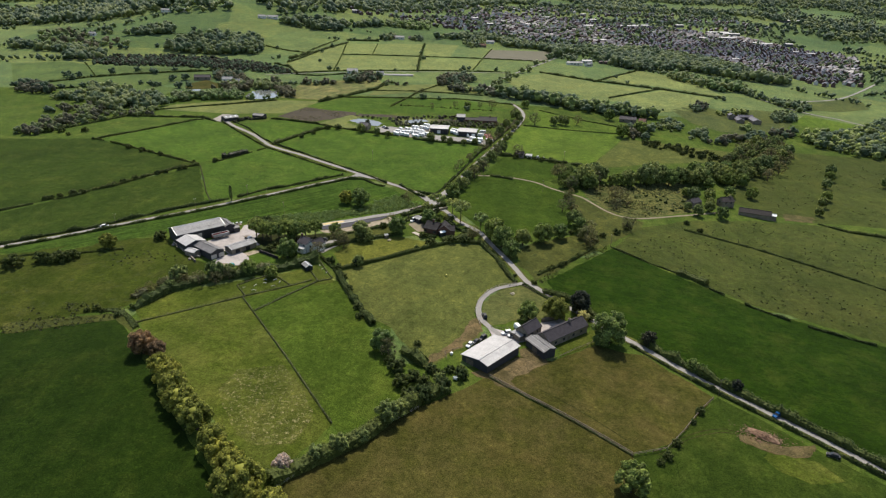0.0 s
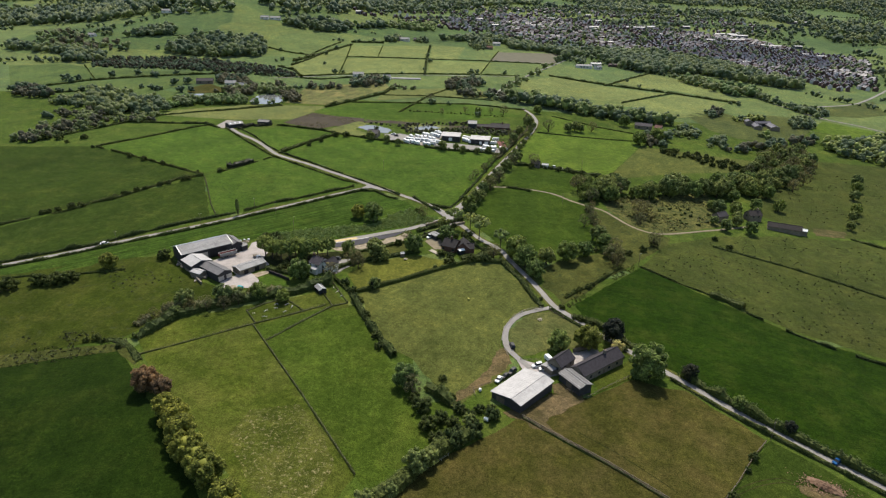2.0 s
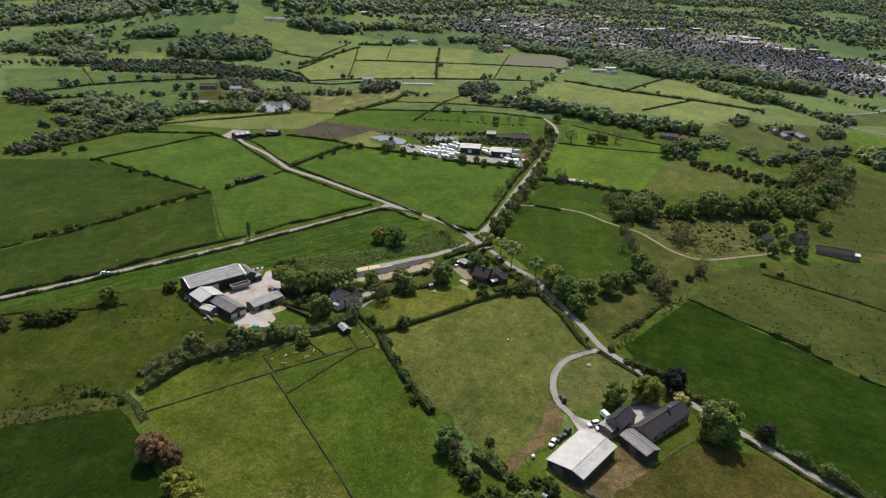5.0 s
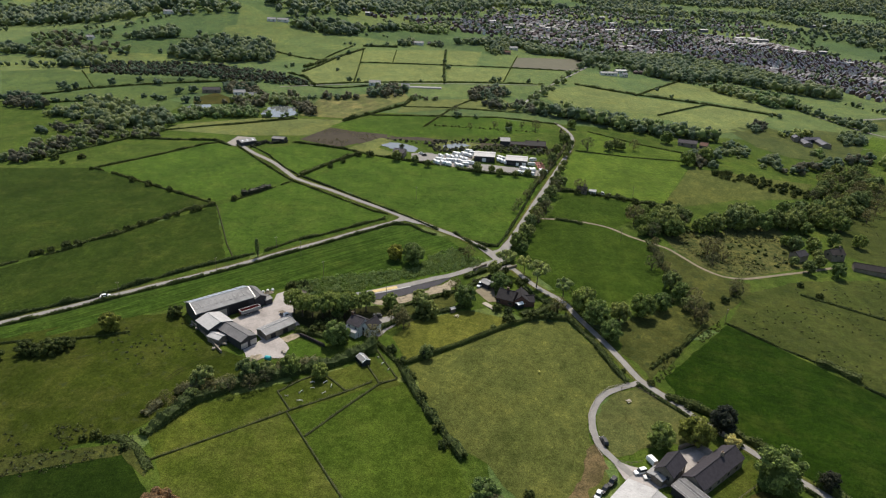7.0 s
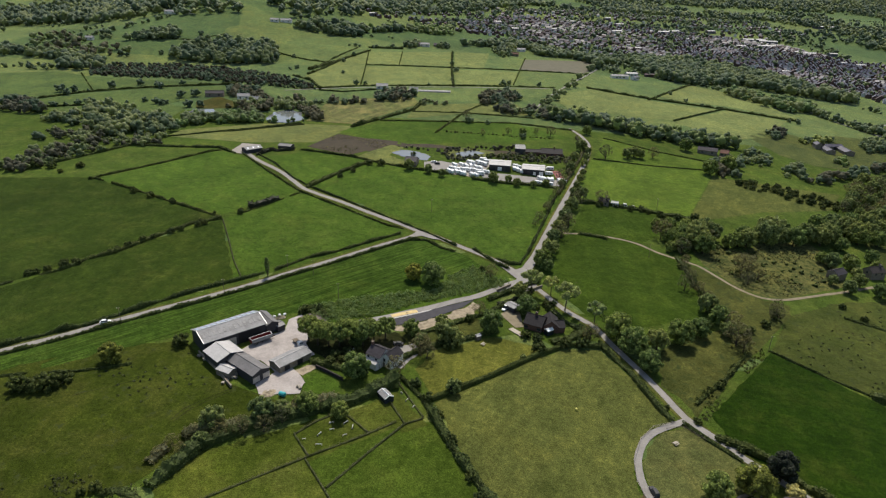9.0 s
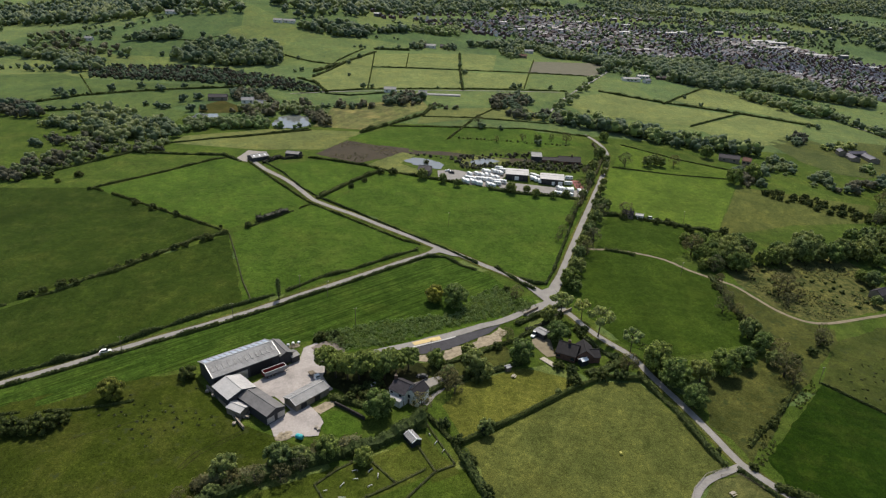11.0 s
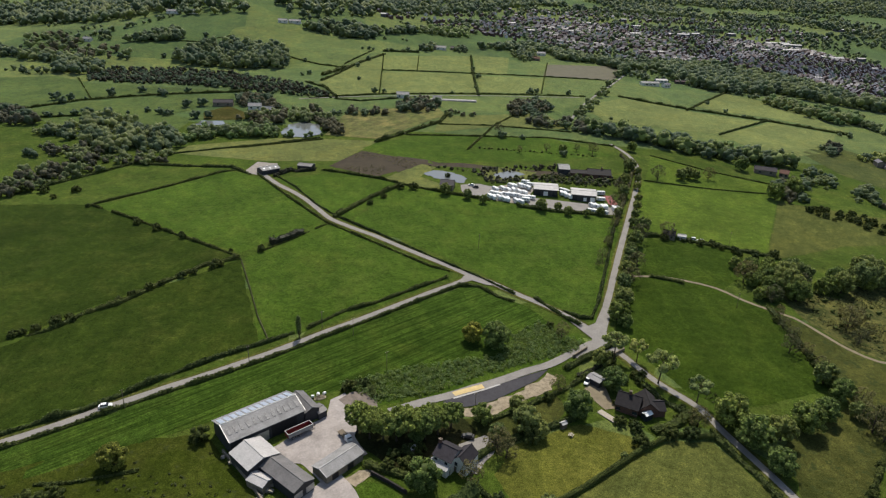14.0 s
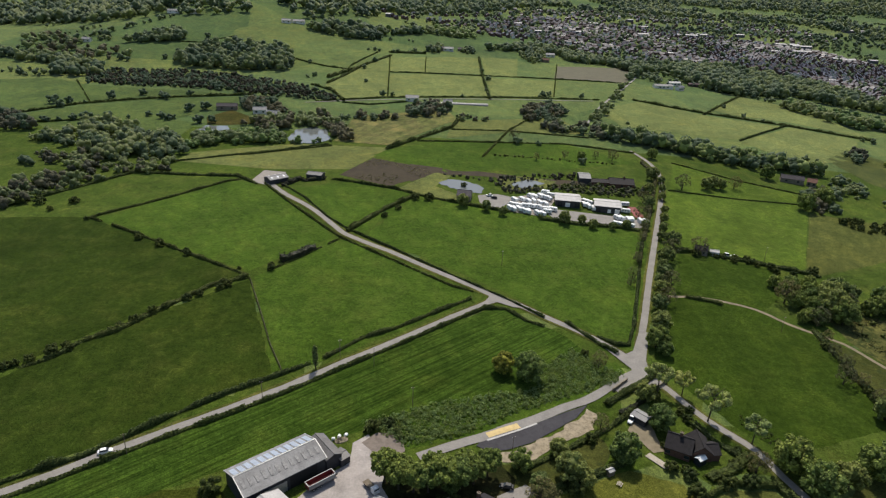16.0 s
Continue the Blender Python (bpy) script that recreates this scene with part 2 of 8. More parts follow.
BLUELIGHT = plain("bluish_rooflight", (0.33, 0.38, 0.46), 0.35, scale=0.8, contrast=0.2)
STONE = plain("sandstone_wall", (0.22, 0.185, 0.14), 0.9, scale=0.8, contrast=0.4)
BRICK = plain("red_brick", (0.14, 0.075, 0.055), 0.9, scale=0.9, contrast=0.35)
RENDER = plain("white_render", (0.72, 0.70, 0.65), 0.85, scale=0.4, contrast=0.12, grime=0.15)
CLAD = plain("dark_cladding", (0.045, 0.045, 0.05), 0.6, scale=0.5, contrast=0.35)
GALV = plain("galvanised_steel", (0.45, 0.45, 0.44), 0.45, 0.6, scale=0.8, contrast=0.2)
TIMBER = plain("weathered_timber", (0.16, 0.13, 0.095), 0.9, scale=1.5, contrast=0.4)
WHITE = plain("white_paint", (0.80, 0.80, 0.78), 0.4, scale=0.8, contrast=0.08)
BLUE = plain("blue_car_paint", (0.015, 0.09, 0.24), 0.25, 0.3, scale=1.0, contrast=0.1)
BLACK = plain("black_paint", (0.02, 0.02, 0.022), 0.5, scale=1.0, contrast=0.3)
RED = plain("dull_red_paint", (0.20, 0.04, 0.035), 0.6, scale=1.0, contrast=0.3)
WRAP = plain("white_bale_wrap", (0.82, 0.82, 0.80), 0.35, scale=1.0, contrast=0.1)
GLASS = plain("dark_window", (0.03, 0.035, 0.04), 0.1, scale=1.0, contrast=0.2)
TOWN_BRICK = plain("town_brick", (0.115, 0.075, 0.066), 0.9, scale=0.05, contrast=0.4)
TOWN_RENDER = plain("town_render", (0.6325, 0.621, 0.598), 0.9, scale=0.05, contrast=0.3)
TOWN_GREY = plain("town_grey_roofs", (0.1105, 0.1062, 0.1275), 0.5, scale=0.05, contrast=0.4)
TOWN_SLATE = plain("town_slate", (0.0638, 0.0595, 0.0782), 0.5, scale=0.05, contrast=0.5)
TOWN_TILE = plain("town_tile", (0.095, 0.068, 0.068), 0.8, scale=0.05, contrast=0.4)
BARK = plain("bark", (0.075, 0.06, 0.045), 0.95, scale=2.0, contrast=0.4)
WATER, wt, wb = material("pond_water", 0.06)
# pale base adds to the sky reflection, which alone is too dim
wb.inputs["Base Color"].default_value = (0.13, 0.14, 0.135, 1)
wb.inputs["Specular IOR Level"].default_value = 0.6
bumped(wt, wb, noisy(wt, 1.2, 3), 0.05, 0.05)
L_OAK = foliage("oak_leaves", (0.1771, 0.2255, 0.0623), 0.3, gloss=0.09)
L_STALK = foliage("pale_new_leaves", (0.325, 0.364, 0.13), 0.35, gloss=0.1)
L_ASH = foliage("ash_leaves", (0.2031, 0.2361, 0.0769), 0.3, gloss=0.09)
L_LIME = foliage("lime_leaves", (0.21, 0.22, 0.045), 0.3, 0.08, 0.08)
L_DARK = foliage("dark_leaves", (0.034, 0.038, 0.022), 0.2)
L_COPPER = foliage("copper_leaves", (0.22, 0.14, 0.075), 0.4, 0.1)
L_YELLOW = foliage("golden_leaves", (0.56, 0.53, 0.24), hue=0.1)
L_BLOSSOM = foliage("blossom", (0.44, 0.37, 0.34), 0.35, 0.08)
L_BUD = foliage("budding_twigs", (0.128, 0.122, 0.052), 0.3)
L_HEDGE = foliage("hawthorn_leaves", (0.078, 0.098, 0.030), 0.3, gloss=0.07)
L_RANK = foliage("rank_grass_blades", (0.050, 0.062, 0.015), 0.35)
# Lighter, bluer leaf colour and bluish sheen stand in for distance haze.
L_FAR = foliage("hazed_woodland_leaves", (0.1593, 0.2071, 0.1144), 0.58, 0.05, 0.1, 0.3, 0.2)
L_FARL = foliage("light_hazed_woodland_leaves", (0.2464, 0.2856, 0.1279), 0.58, 0.05, 0.1, 0.3, 0.2)
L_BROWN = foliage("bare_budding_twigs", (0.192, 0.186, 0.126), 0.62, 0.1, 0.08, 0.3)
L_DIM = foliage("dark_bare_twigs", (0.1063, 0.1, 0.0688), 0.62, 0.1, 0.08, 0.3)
L_SCRUB = foliage("willow_scrub_leaves", (0.2015, 0.2665, 0.0975), 0.45, 0.1, 0.1, 0.5)
L_RANKL = foliage("rank_summer_grass", (0.1553, 0.2025, 0.0607), 0.45, 0.1, 0.1, 0.5)


# ---- mesh helpers ----
def link(name, verts, faces, mat, parent=None, label="", smooth=False):
    """One mesh object from vertices and faces."""
    me = bpy.data.meshes.new(name)
    me.from_pydata([tuple(v) for v in verts], [], [tuple(f) for f in faces])
    for m in mat if isinstance(mat, (list, tuple)) else [mat]:
        me.materials.append(m)
    if smooth:
        me.shade_smooth()
    me.update()
    ob = new(name, me)
    if parent:
        ob.parent = parent
    if label:
        ob["label"] = label
    return ob


def part(name, bm, mat, parent=None, label=""):
    me = bpy.data.meshes.new(name)
    bmesh.ops.recalc_face_normals(bm, faces=bm.faces)
    bm.to_mesh(me)
    bm.free()
    me.materials.append(mat)
    ob = new(name, me)
    if parent:
        ob.parent = parent
    if label:
        ob["label"] = label
    return ob


def box(name, size, centre, mat, parent=None, label="", bevel=0.0, rz=0.0):
    bm = bmesh.new()
    bmesh.ops.create_cube(bm, size=1.0, matrix=pose(*centre, 0, 0, rz) @ Matrix.Diagonal((*size, 1)))
    if bevel:
        bmesh.ops.bevel(bm, geom=list(bm.edges), offset=bevel, segments=2, affect="EDGES")
    return part(name, bm, mat, parent, label)


def tube(name, pts, radii, mat, parent=None, sides=7, label=""):
    """A tapered limb through points."""
    vs, fs = [], []
    for i, (q, r) in enumerate(zip(pts, radii)):
        q = Vector(q)
        d = (Vector(pts[min(i + 1, len(pts) - 1)]) - Vector(pts[max(i - 1, 0)])).normalized()
        x = d.orthogonal().normalized()
        y = d.cross(x)
        for k in range(sides):
            w = 2 * math.pi * k / sides
            vs.append(q + x * (r * math.cos(w)) + y * (r * math.sin(w)))
        if i:
            for k in range(sides):
                n = (k + 1) % sides
                fs.append(((i - 1) * sides + k, (i - 1) * sides + n, i * sides + n, i * sides + k))
    fs.append(tuple(range(sides - 1, -1, -1)))
    fs.append(tuple((len(pts) - 1) * sides + k for k in range(sides)))
    return link(name, vs, fs, mat, parent, label, True) if name else (vs, fs)


def spline(pts, step=4.0):
    """Catmull-Rom through plan points, at even steps."""
    q = [Vector((*v[:2], 0)) for v in pts]
    q = [q[0] * 2 - q[1], *q, q[-1] * 2 - q[-2]]
    out = []
    for i in range(1, len(q) - 2):
        n = max(1, int((q[i + 1] - q[i]).length / step))
        for k in range(n):
            t = k / n
            out.append(0.5 * ((2 * q[i]) + (q[i + 1] - q[i - 1]) * t + (2 * q[i - 1] - 5 * q[i] + 4 * q[i + 1] - q[i + 2]) * t * t + (3 * q[i] - q[i - 1] - 3 * q[i + 1] + q[i + 2]) * t ** 3))
    return out + [q[-2]]


def straight(pts, step=4.0):
    out = []
    q = [Vector((*v[:2], 0)) for v in pts]
    for u, v in zip(q, q[1:]):
        n = max(1, int((v - u).length / step))
        out += [u.lerp(v, k / n) for k in range(n)]
    return out + [q[-1]]


def ribbon(name, pts, width, mat, dz, wobble=0.0, seed=0):
    """A strip draped along plan points; width may be a pair, start and end."""
    w0, w1 = width if isinstance(width, tuple) else (width, width)
    line = spline(pts)
    vs, fs, cols = [], [], 5
    for i, q in enumerate(line):
        d = (line[min(i + 1, len(line) - 1)] - line[max(i - 1, 0)]).normalized()
        n = Vector((-d.y, d.x, 0))
        w = w0 + (w1 - w0) * i / max(1, len(line) - 1)
        for k in range(cols):
            s = k / (cols - 1) - 0.5
            edge = wobble * noise.noise(Vector((q.x * 0.15, q.y * 0.15, seed + k))) if k in (0, cols - 1) else 0
            v = q + n * (w * s + edge)
            vs.append((v.x, v.y, land(v.x, v.y) + dz - abs(s) * 0.06))
        if i:
            for k in range(cols - 1):
                fs.append(((i - 1) * cols + k, (i - 1) * cols + k + 1, i * cols + k + 1, i * cols + k))
    fs = [f[::-1] for f in fs]
    return link(name, vs, fs, mat)


def patch(name, pts, mat, dz=0.10, step=30.0, wobble=0.0):
    """A plan polygon draped on the ground; wobble: how far its edge wanders."""
    if wobble:
        pts = [(q.x + wobble * noise.noise(Vector((q.x * 0.2, q.y * 0.2, 1.0))) * 1.6, q.y + wobble * noise.noise(Vector((q.x * 0.2, q.y * 0.2, 8.0))) * 1.6) for q in straight([*pts, pts[0]], 1.5)[:-1]]
    bm = bmesh.new()
    bm.faces.new([bm.verts.new((x, y, 0)) for x, y in pts])
    for axis in (0, 1):
        lo, hi = min(v[axis] for v in pts), max(v[axis] for v in pts)
        s = max(step, (hi - lo) / 60)
        k = math.floor(lo / s) + 1
        while k * s < hi:
            co, no = [0, 0, 0], [0, 0, 0]
            co[axis], no[axis] = k * s, 1
            bmesh.ops.bisect_plane(bm, geom=list(bm.verts) + list(bm.edges) + list(bm.faces), plane_co=co, plane_no=no)
            k += 1
    bmesh.ops.triangulate(bm, faces=list(bm.faces))
    for v in bm.verts:
        v.co.z = land(v.co.x, v.co.y) + dz
    for f in bm.faces:
        f.normal_update()
        if f.normal.z < 0:
            f.normal_flip()
    me = bpy.data.meshes.new(name)
    bm.to_mesh(me)
    bm.free()
    me.materials.append(mat)
    return new(name, me)


def leaf_arrays(centres, out, size, rng):
    """Kinked leaf sprays, two triangles each, facing roughly outward."""
    n = len(centres)
    nrm = out * 0.9 + np.array([0, 0, 0.28]) + rng.normal(0, 0.36, (n, 3))
    nrm /= np.linalg.norm(nrm, axis=1, keepdims=True) + 1e-9
    ref = rng.normal(0, 1, (n, 3))
    x = np.cross(nrm, ref)
    x /= np.linalg.norm(x, axis=1, keepdims=True) + 1e-9
    y = np.cross(nrm, x)
    s = (size * rng.uniform(0.6, 1.35, n))[:, None]
    v = np.empty((n, 4, 3))
    v[:, 0] = centres - x * s
    v[:, 1] = centres - y * s * 0.7 + nrm * s * 0.35
    v[:, 2] = centres + x * s
    v[:, 3] = centres + y * s * 0.7 + nrm * s * 0.35
    return v.reshape(-1, 3)


def leaf_mesh(name, verts, mat, mass=None):
    """Leaf sprays as one mesh, with the crown's inner mass where it is given as vertices and triangles."""
    n = len(verts) // 4
    base = (np.arange(n) * 4)[:, None]
    tris = (base + np.array([[0, 1, 2, 0, 2, 3]])).reshape(-1, 3)
    soft = np.zeros(len(tris), bool)
    if mass is not None:
        tris = np.concatenate([tris, np.asarray(mass[1]) + 4 * n])
        soft = np.concatenate([soft, np.ones(len(mass[1]), bool)])
        verts = np.concatenate([verts, np.asarray(mass[0])])
    me = bpy.data.meshes.new(name)
    me.vertices.add(len(verts))
    me.vertices.foreach_set("co", np.asarray(verts, np.float32).ravel())
    me.loops.add(3 * len(tris))
    me.loops.foreach_set("vertex_index", tris.astype(np.int32).ravel())
    me.polygons.add(len(tris))
    me.polygons.foreach_set("loop_start", np.arange(0, 3 * len(tris), 3, dtype=np.int32))
    me.polygons.foreach_set("use_smooth", soft)
    me.update(calc_edges=True)
    me.materials.append(mat)
    return me


def crown_points(rng, count, lobes, shape, low=0.32, top=1.0, rad=0.5):
    """Points and outward directions on a crown of boughs over a core, in a tree 1 high."""
    mid, hh = (low + top) / 2, (top - low) / 2
    big = 0.26 if lobes > 12 else 0.44
    cs, rs = [], []
    spin = rng.uniform(0, 6.28)
    for k in range(lobes):
        z = -0.72 + 1.62 * (k + rng.uniform(0.1, 0.9)) / lobes
        a = spin + 2.4 * k + rng.uniform(-0.5, 0.5)
        prof = {"round": math.sqrt(max(0.05, 1 - z * z)), "tall": 0.84 * math.sqrt(max(0.05, 1 - z * z)), "cone": max(0.12, (0.9 - z) / 1.7), "flat": 1 - 0.25 * abs(z)}[shape]
        r = big * rng.uniform(0.72, 1.25) * (0.8 if shape == "flat" else 1)
        d = rad * (prof * rng.uniform(0.76, 1.08) - r * 0.75)
        cs.append((d * math.cos(a), d * math.sin(a), mid + z * (hh - r * rad * 0.6)))
        rs.append(r * rad)
    cs, rs = np.array(cs), np.array(rs)
    which = rng.choice(lobes, count, p=rs ** 2 / (rs ** 2).sum())
    out = cs[which] - np.array([0, 0, mid - 0.15 * hh])
    out /= np.linalg.norm(out, axis=1, keepdims=True) + 1e-9
    d = rng.normal(0, 1, (count, 3)) + out * 0.9
    d[:, 2] += 0.3
    d /= np.linalg.norm(d, axis=1, keepdims=True)
    pts = cs[which] + d * (rs[which] * rng.uniform(0.86, 1.12, count))[:, None]
    if shape != "flat" and lobes < 12:
        cs, rs = np.concatenate([cs, [(0, 0, mid)]]), np.concatenate([rs, [min(rad, hh) * 0.72]])
    elif shape != "flat":
        cs = np.concatenate([cs, [(0, 0, mid), (0, 0, mid + 0.3 * hh)]])
        rs = np.concatenate([rs, [min(rad, hh) * 0.72, min(rad, hh) * 0.6]])
    return pts, d, cs, rs


ICO = bmesh.new()
bmesh.ops.create_icosphere(ICO, subdivisions=1, radius=1.0)
ICO1_V = np.array([v.co for v in ICO.verts])
ICO1_F = np.array([[v.index for v in f.verts] for f in ICO.faces])
ICO.free()
OCT_V = np.array([(1, 0, 0), (-1, 0, 0), (0, 1, 0), (0, -1, 0), (0, 0, 1), (0, 0, -1)], float)
OCT_F = np.array([(0, 2, 4), (2, 1, 4), (1, 3, 4), (3, 0, 4), (2, 0, 5), (1, 2, 5), (3, 1, 5), (0, 3, 5)])


def lumps(centres, radii, rng, rough=0.26, squash=0.92):
    """Uneven boughs inside a crown, on which the leaf sprays sit."""
    vs, fs = [], []
    for c, r in zip(centres, radii):
        k = 1 + rng.normal(0, rough * 0.45, (len(ICO1_V), 1))
        b = len(vs)
        vs += [tuple(v) for v in np.asarray(c) + ICO1_V * r * k * np.array([1, 1, squash])]
        fs += [tuple(i + b for i in f) for f in ICO1_F]
    return vs, fs


def tree_model(name, label, leaf, shape="round", count=1300, lobes=18, low=0.25, rad=0.5, leaf_size=0.045, seed=1, trunk=0.035, inner=0.86):
    """A tree 1 m high and about 2*rad wide: trunk with limbs, and a crown of leaf sprays. Scaled when it is placed."""
    rng = np.random.default_rng(seed)
    ob = tagged(new(name), label, "tree")
    vs, fs = tube("", [(0, 0, -0.03), (0.004, 0, 0.1), (0.01, 0.01, low + 0.15), (0.0, 0.0, 0.8)], [trunk * 1.35, trunk, trunk * 0.75, trunk * 0.2], BARK)
    for k in range(7):
        a, z0 = k * 2.4 + rng.uniform(0, 1), low * 0.8 + 0.06 * k
        d = rad * rng.uniform(0.55, 0.85)
        v2, f2 = tube("", [(0, 0, z0), (d * 0.45 * math.cos(a), d * 0.45 * math.sin(a), z0 + 0.1), (d * math.cos(a), d * math.sin(a), z0 + 0.22)], [trunk * 0.5, trunk * 0.32, trunk * 0.1], BARK, sides=5)
        fs += [tuple(i + len(vs) for i in f) for f in f2]
        vs += v2
    link("trunk", vs, fs, BARK, ob, smooth=True)
    c, d, cs, rs = crown_points(rng, count, lobes, shape, low, 1.0, rad)
    cr = new("crown", leaf_mesh("crown", leaf_arrays(c, d, leaf_size, rng), leaf, lumps(cs, rs * inner, rng) if inner else None))
    cr.parent = ob
    return ob


def hedge(label, pts, h=1.6, w=1.6, leaf=None, dens=14, ragged=0.55, size=0.34, seed=0, gap=0.0, name="hedge", category="hedge"):
    """A hedgerow: woody core under a skin of leaf sprays, uneven in height, with gaps."""
    leaf = leaf or L_HEDGE
    rng = np.random.default_rng(seed + int(abs(pts[0][0]) * 7 + abs(pts[0][1])))
    line = straight(pts, 1.5)
    cen, out, vs, fs = [], [], [], []
    prev = None
    for i, q in enumerate(line):
        d = (line[min(i + 1, len(line) - 1)] - line[max(i - 1, 0)]).normalized()
        nn = Vector((-d.y, d.x, 0))
        g = noise.noise(Vector((q.x * 0.06, q.y * 0.06, seed + 3.3)))
        k = 1 + ragged * (1.6 * noise.noise(Vector((q.x * 0.13, q.y * 0.13, seed))) + 0.8 * noise.noise(Vector((q.x * 0.5, q.y * 0.5, seed + 9))))
        if g < -0.75 + gap * 1.3:
            prev = None
            continue
        hh, ww = h * k, w * (0.6 + 0.4 * k)
        z = land(q.x, q.y)
        b = len(vs)
        for s, t in ((-0.42, -0.1), (-0.4, 0.72), (0, 0.9), (0.4, 0.72), (0.42, -0.1)):
            vs.append((q.x + nn.x * ww * s, q.y + nn.y * ww * s, z + hh * t))
        if prev is not None:
            for j in range(4):
                fs.append((prev + j, prev + j + 1, b + j + 1, b + j))
        prev = b
        n = int(dens * 1.5 * (0.5 + 0.5 * k))
        ang = rng.uniform(-0.15, math.pi + 0.15, n)
        ox, oz = np.cos(ang), np.sin(ang)
        along = rng.uniform(-0.9, 0.9, n)
        rr = rng.uniform(0.8, 1.12, n)
        cen.append(np.stack([q.x + nn.x * ww * 0.5 * ox * rr + d.x * along, q.y + nn.y * ww * 0.5 * ox * rr + d.y * along, z + hh * (0.25 + 0.75 * oz) * rr], -1))
        out.append(np.stack([nn.x * ox, nn.y * ox, oz], -1))
    ob = tagged(new(name), label, category)
    if cen:
        ob2 = new("foliage", leaf_mesh("foliage", leaf_arrays(np.concatenate(cen), np.concatenate(out), size, rng), leaf))
        ob2.parent = ob
        if fs:
            link("woody_core", vs, fs, leaf, ob)
    return ob


# ---- ground ----
def spaced(lo, hi, fine_lo, fine_hi, coarse, fine):
    """Grid lines, closer together in the middle stretch."""
    out, v = [], lo
    while v < hi:
        out.append(v)
        v += fine if fine_lo <= v < fine_hi else coarse
    return out + [hi]


def sheet(xs, ys):
    n = len(xs)
    vs = [(x, y, land(x, y)) for y in ys for x in xs]
    fs = [(j * n + i, j * n + i + 1, j * n + n + i + 1, j * n + n + i) for j in range(len(ys) - 1) for i in range(n - 1)]
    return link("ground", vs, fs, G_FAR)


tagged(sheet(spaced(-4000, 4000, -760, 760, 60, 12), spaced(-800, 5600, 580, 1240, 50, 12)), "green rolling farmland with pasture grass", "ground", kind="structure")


def field(label, pts, mat, dz=0.10):
    return tagged(patch("field", pts, mat, dz + (0.1 if min(p[1] for p in pts) > 640 else 0.0), 12.0 if min(p[1] for p in pts) > 640 else 30.0, wobble=0.6 if pts[0][1] < 600 else 0.0), label, "field", kind="structure")


def road(label, pts, width, mat=None, dz=0.30, verge=0.0, name="road"):
    if verge:
        w = width[0] if isinstance(width, tuple) else width
        tagged(ribbon("verge", pts, w + 2 * verge, G_VERGE, dz - 0.08, 0.7, 5), "rough grass verge along the lane", "verge", kind="structure")
    return tagged(ribbon(name, pts, width, mat or TARMAC, dz, 0.25), label, "road", kind="structure")


field("rough green farmland between the hedged fields", [(-900, -300), (900, -300), (900, 700), (-900, 700)], G_MID, 0.04)

# fields round the white-roofed farm
field("dark green grass ley beside the lime row", [(-176.2, 218.0), (-156.2, 230.6), (-138.4, 235.3), (-123.0, 217.4), (-108.7, 198.5), (-80.6, 162.4), (-58.5, 133.1), (-135.4, 55.9), (-260.4, 173.1)], G_DARK)
field("warm green meadow beside the lime row", [(-125.1, 229.7), (-90.2, 254.7), (-35.6, 170.8), (-46.7, 149.4), (-50.2, 140.5), (-57.4, 151.1), (-75.5, 171.3), (-98.9, 199.3), (-118.6, 217.7)], G_WARM)
field("flowering patch with pale seed heads", [(-78.9, 186.7), (-75.7, 199.3), (-60.1, 204.4), (-48.3, 189.2), (-42.2, 173.8), (-45.9, 160.9), (-57.9, 158.7), (-64.7, 163.5), (-71.9, 174.5)], G_FLOWER, 0.14)
field("bright green pasture between wire fences", [(-89.6, 255.3), (-60.6, 273.7), (-50.1, 276.7), (-44.1, 263.9), (-34.9, 243.8), (-28.0, 225.8), (-17.4, 210.3), (-10.8, 192.5), (-6.4, 185.6), (-18.7, 177.3), (-32.4, 166.5), (-35.6, 170.8)], G_FRESH)
field("strip of paddock below the farm trees", [(-134.3, 242.0), (-124.0, 256.0), (-97.8, 271.0), (-78.6, 280.9), (-64.1, 292.2), (-52.5, 274.6), (-89.9, 253.7), (-123.9, 229.7)], G_WARM)
field("mown olive pasture with striping", [(-49.9, 287.0), (-29.6, 302.9), (-7.3, 320.5), (6.0, 328.6), (19.9, 328.9), (28.6, 310.4), (34.4, 290.3), (36.1, 284.6), (27.2, 279.8), (19.5, 269.1), (15.6, 259.1), (14.6, 248.8), (15.3, 244.6), (17.9, 230.9), (4.7, 218.6), (-3.0, 208.6), (-13.7, 220.9), (-21.8, 235.6), (-32.5, 244.0), (-41.5, 264.2), (-47.5, 281.3)], G_OLIVE)
field("horse-grazed pasture turning brown", [(-52.3, 133.5), (-45.6, 144.8), (-24.9, 165.2), (-9.2, 181.2), (8.8, 194.4), (17.6, 203.2), (63.8, 164.8), (47.3, 70.8), (-57.2, 66.5)], G_HORSE)
field("worn paddock beside the farm buildings", [(19.4, 203.4), (30.0, 219.3), (44.6, 216.9), (65.9, 231.3), (75.6, 226.9), (84.9, 225.9), (104.3, 199.4), (79.1, 171.7), (62.9, 164.7)], G_HORSE)
field("grass field with tyre marks by the lane", [(63.6, 164.0), (79.1, 171.7), (105.5, 199.6), (114.4, 190.5), (127.3, 175.2), (143.8, 158.3), (208.4, 101.7), (52.8, 71.0)], G_LEAFY)
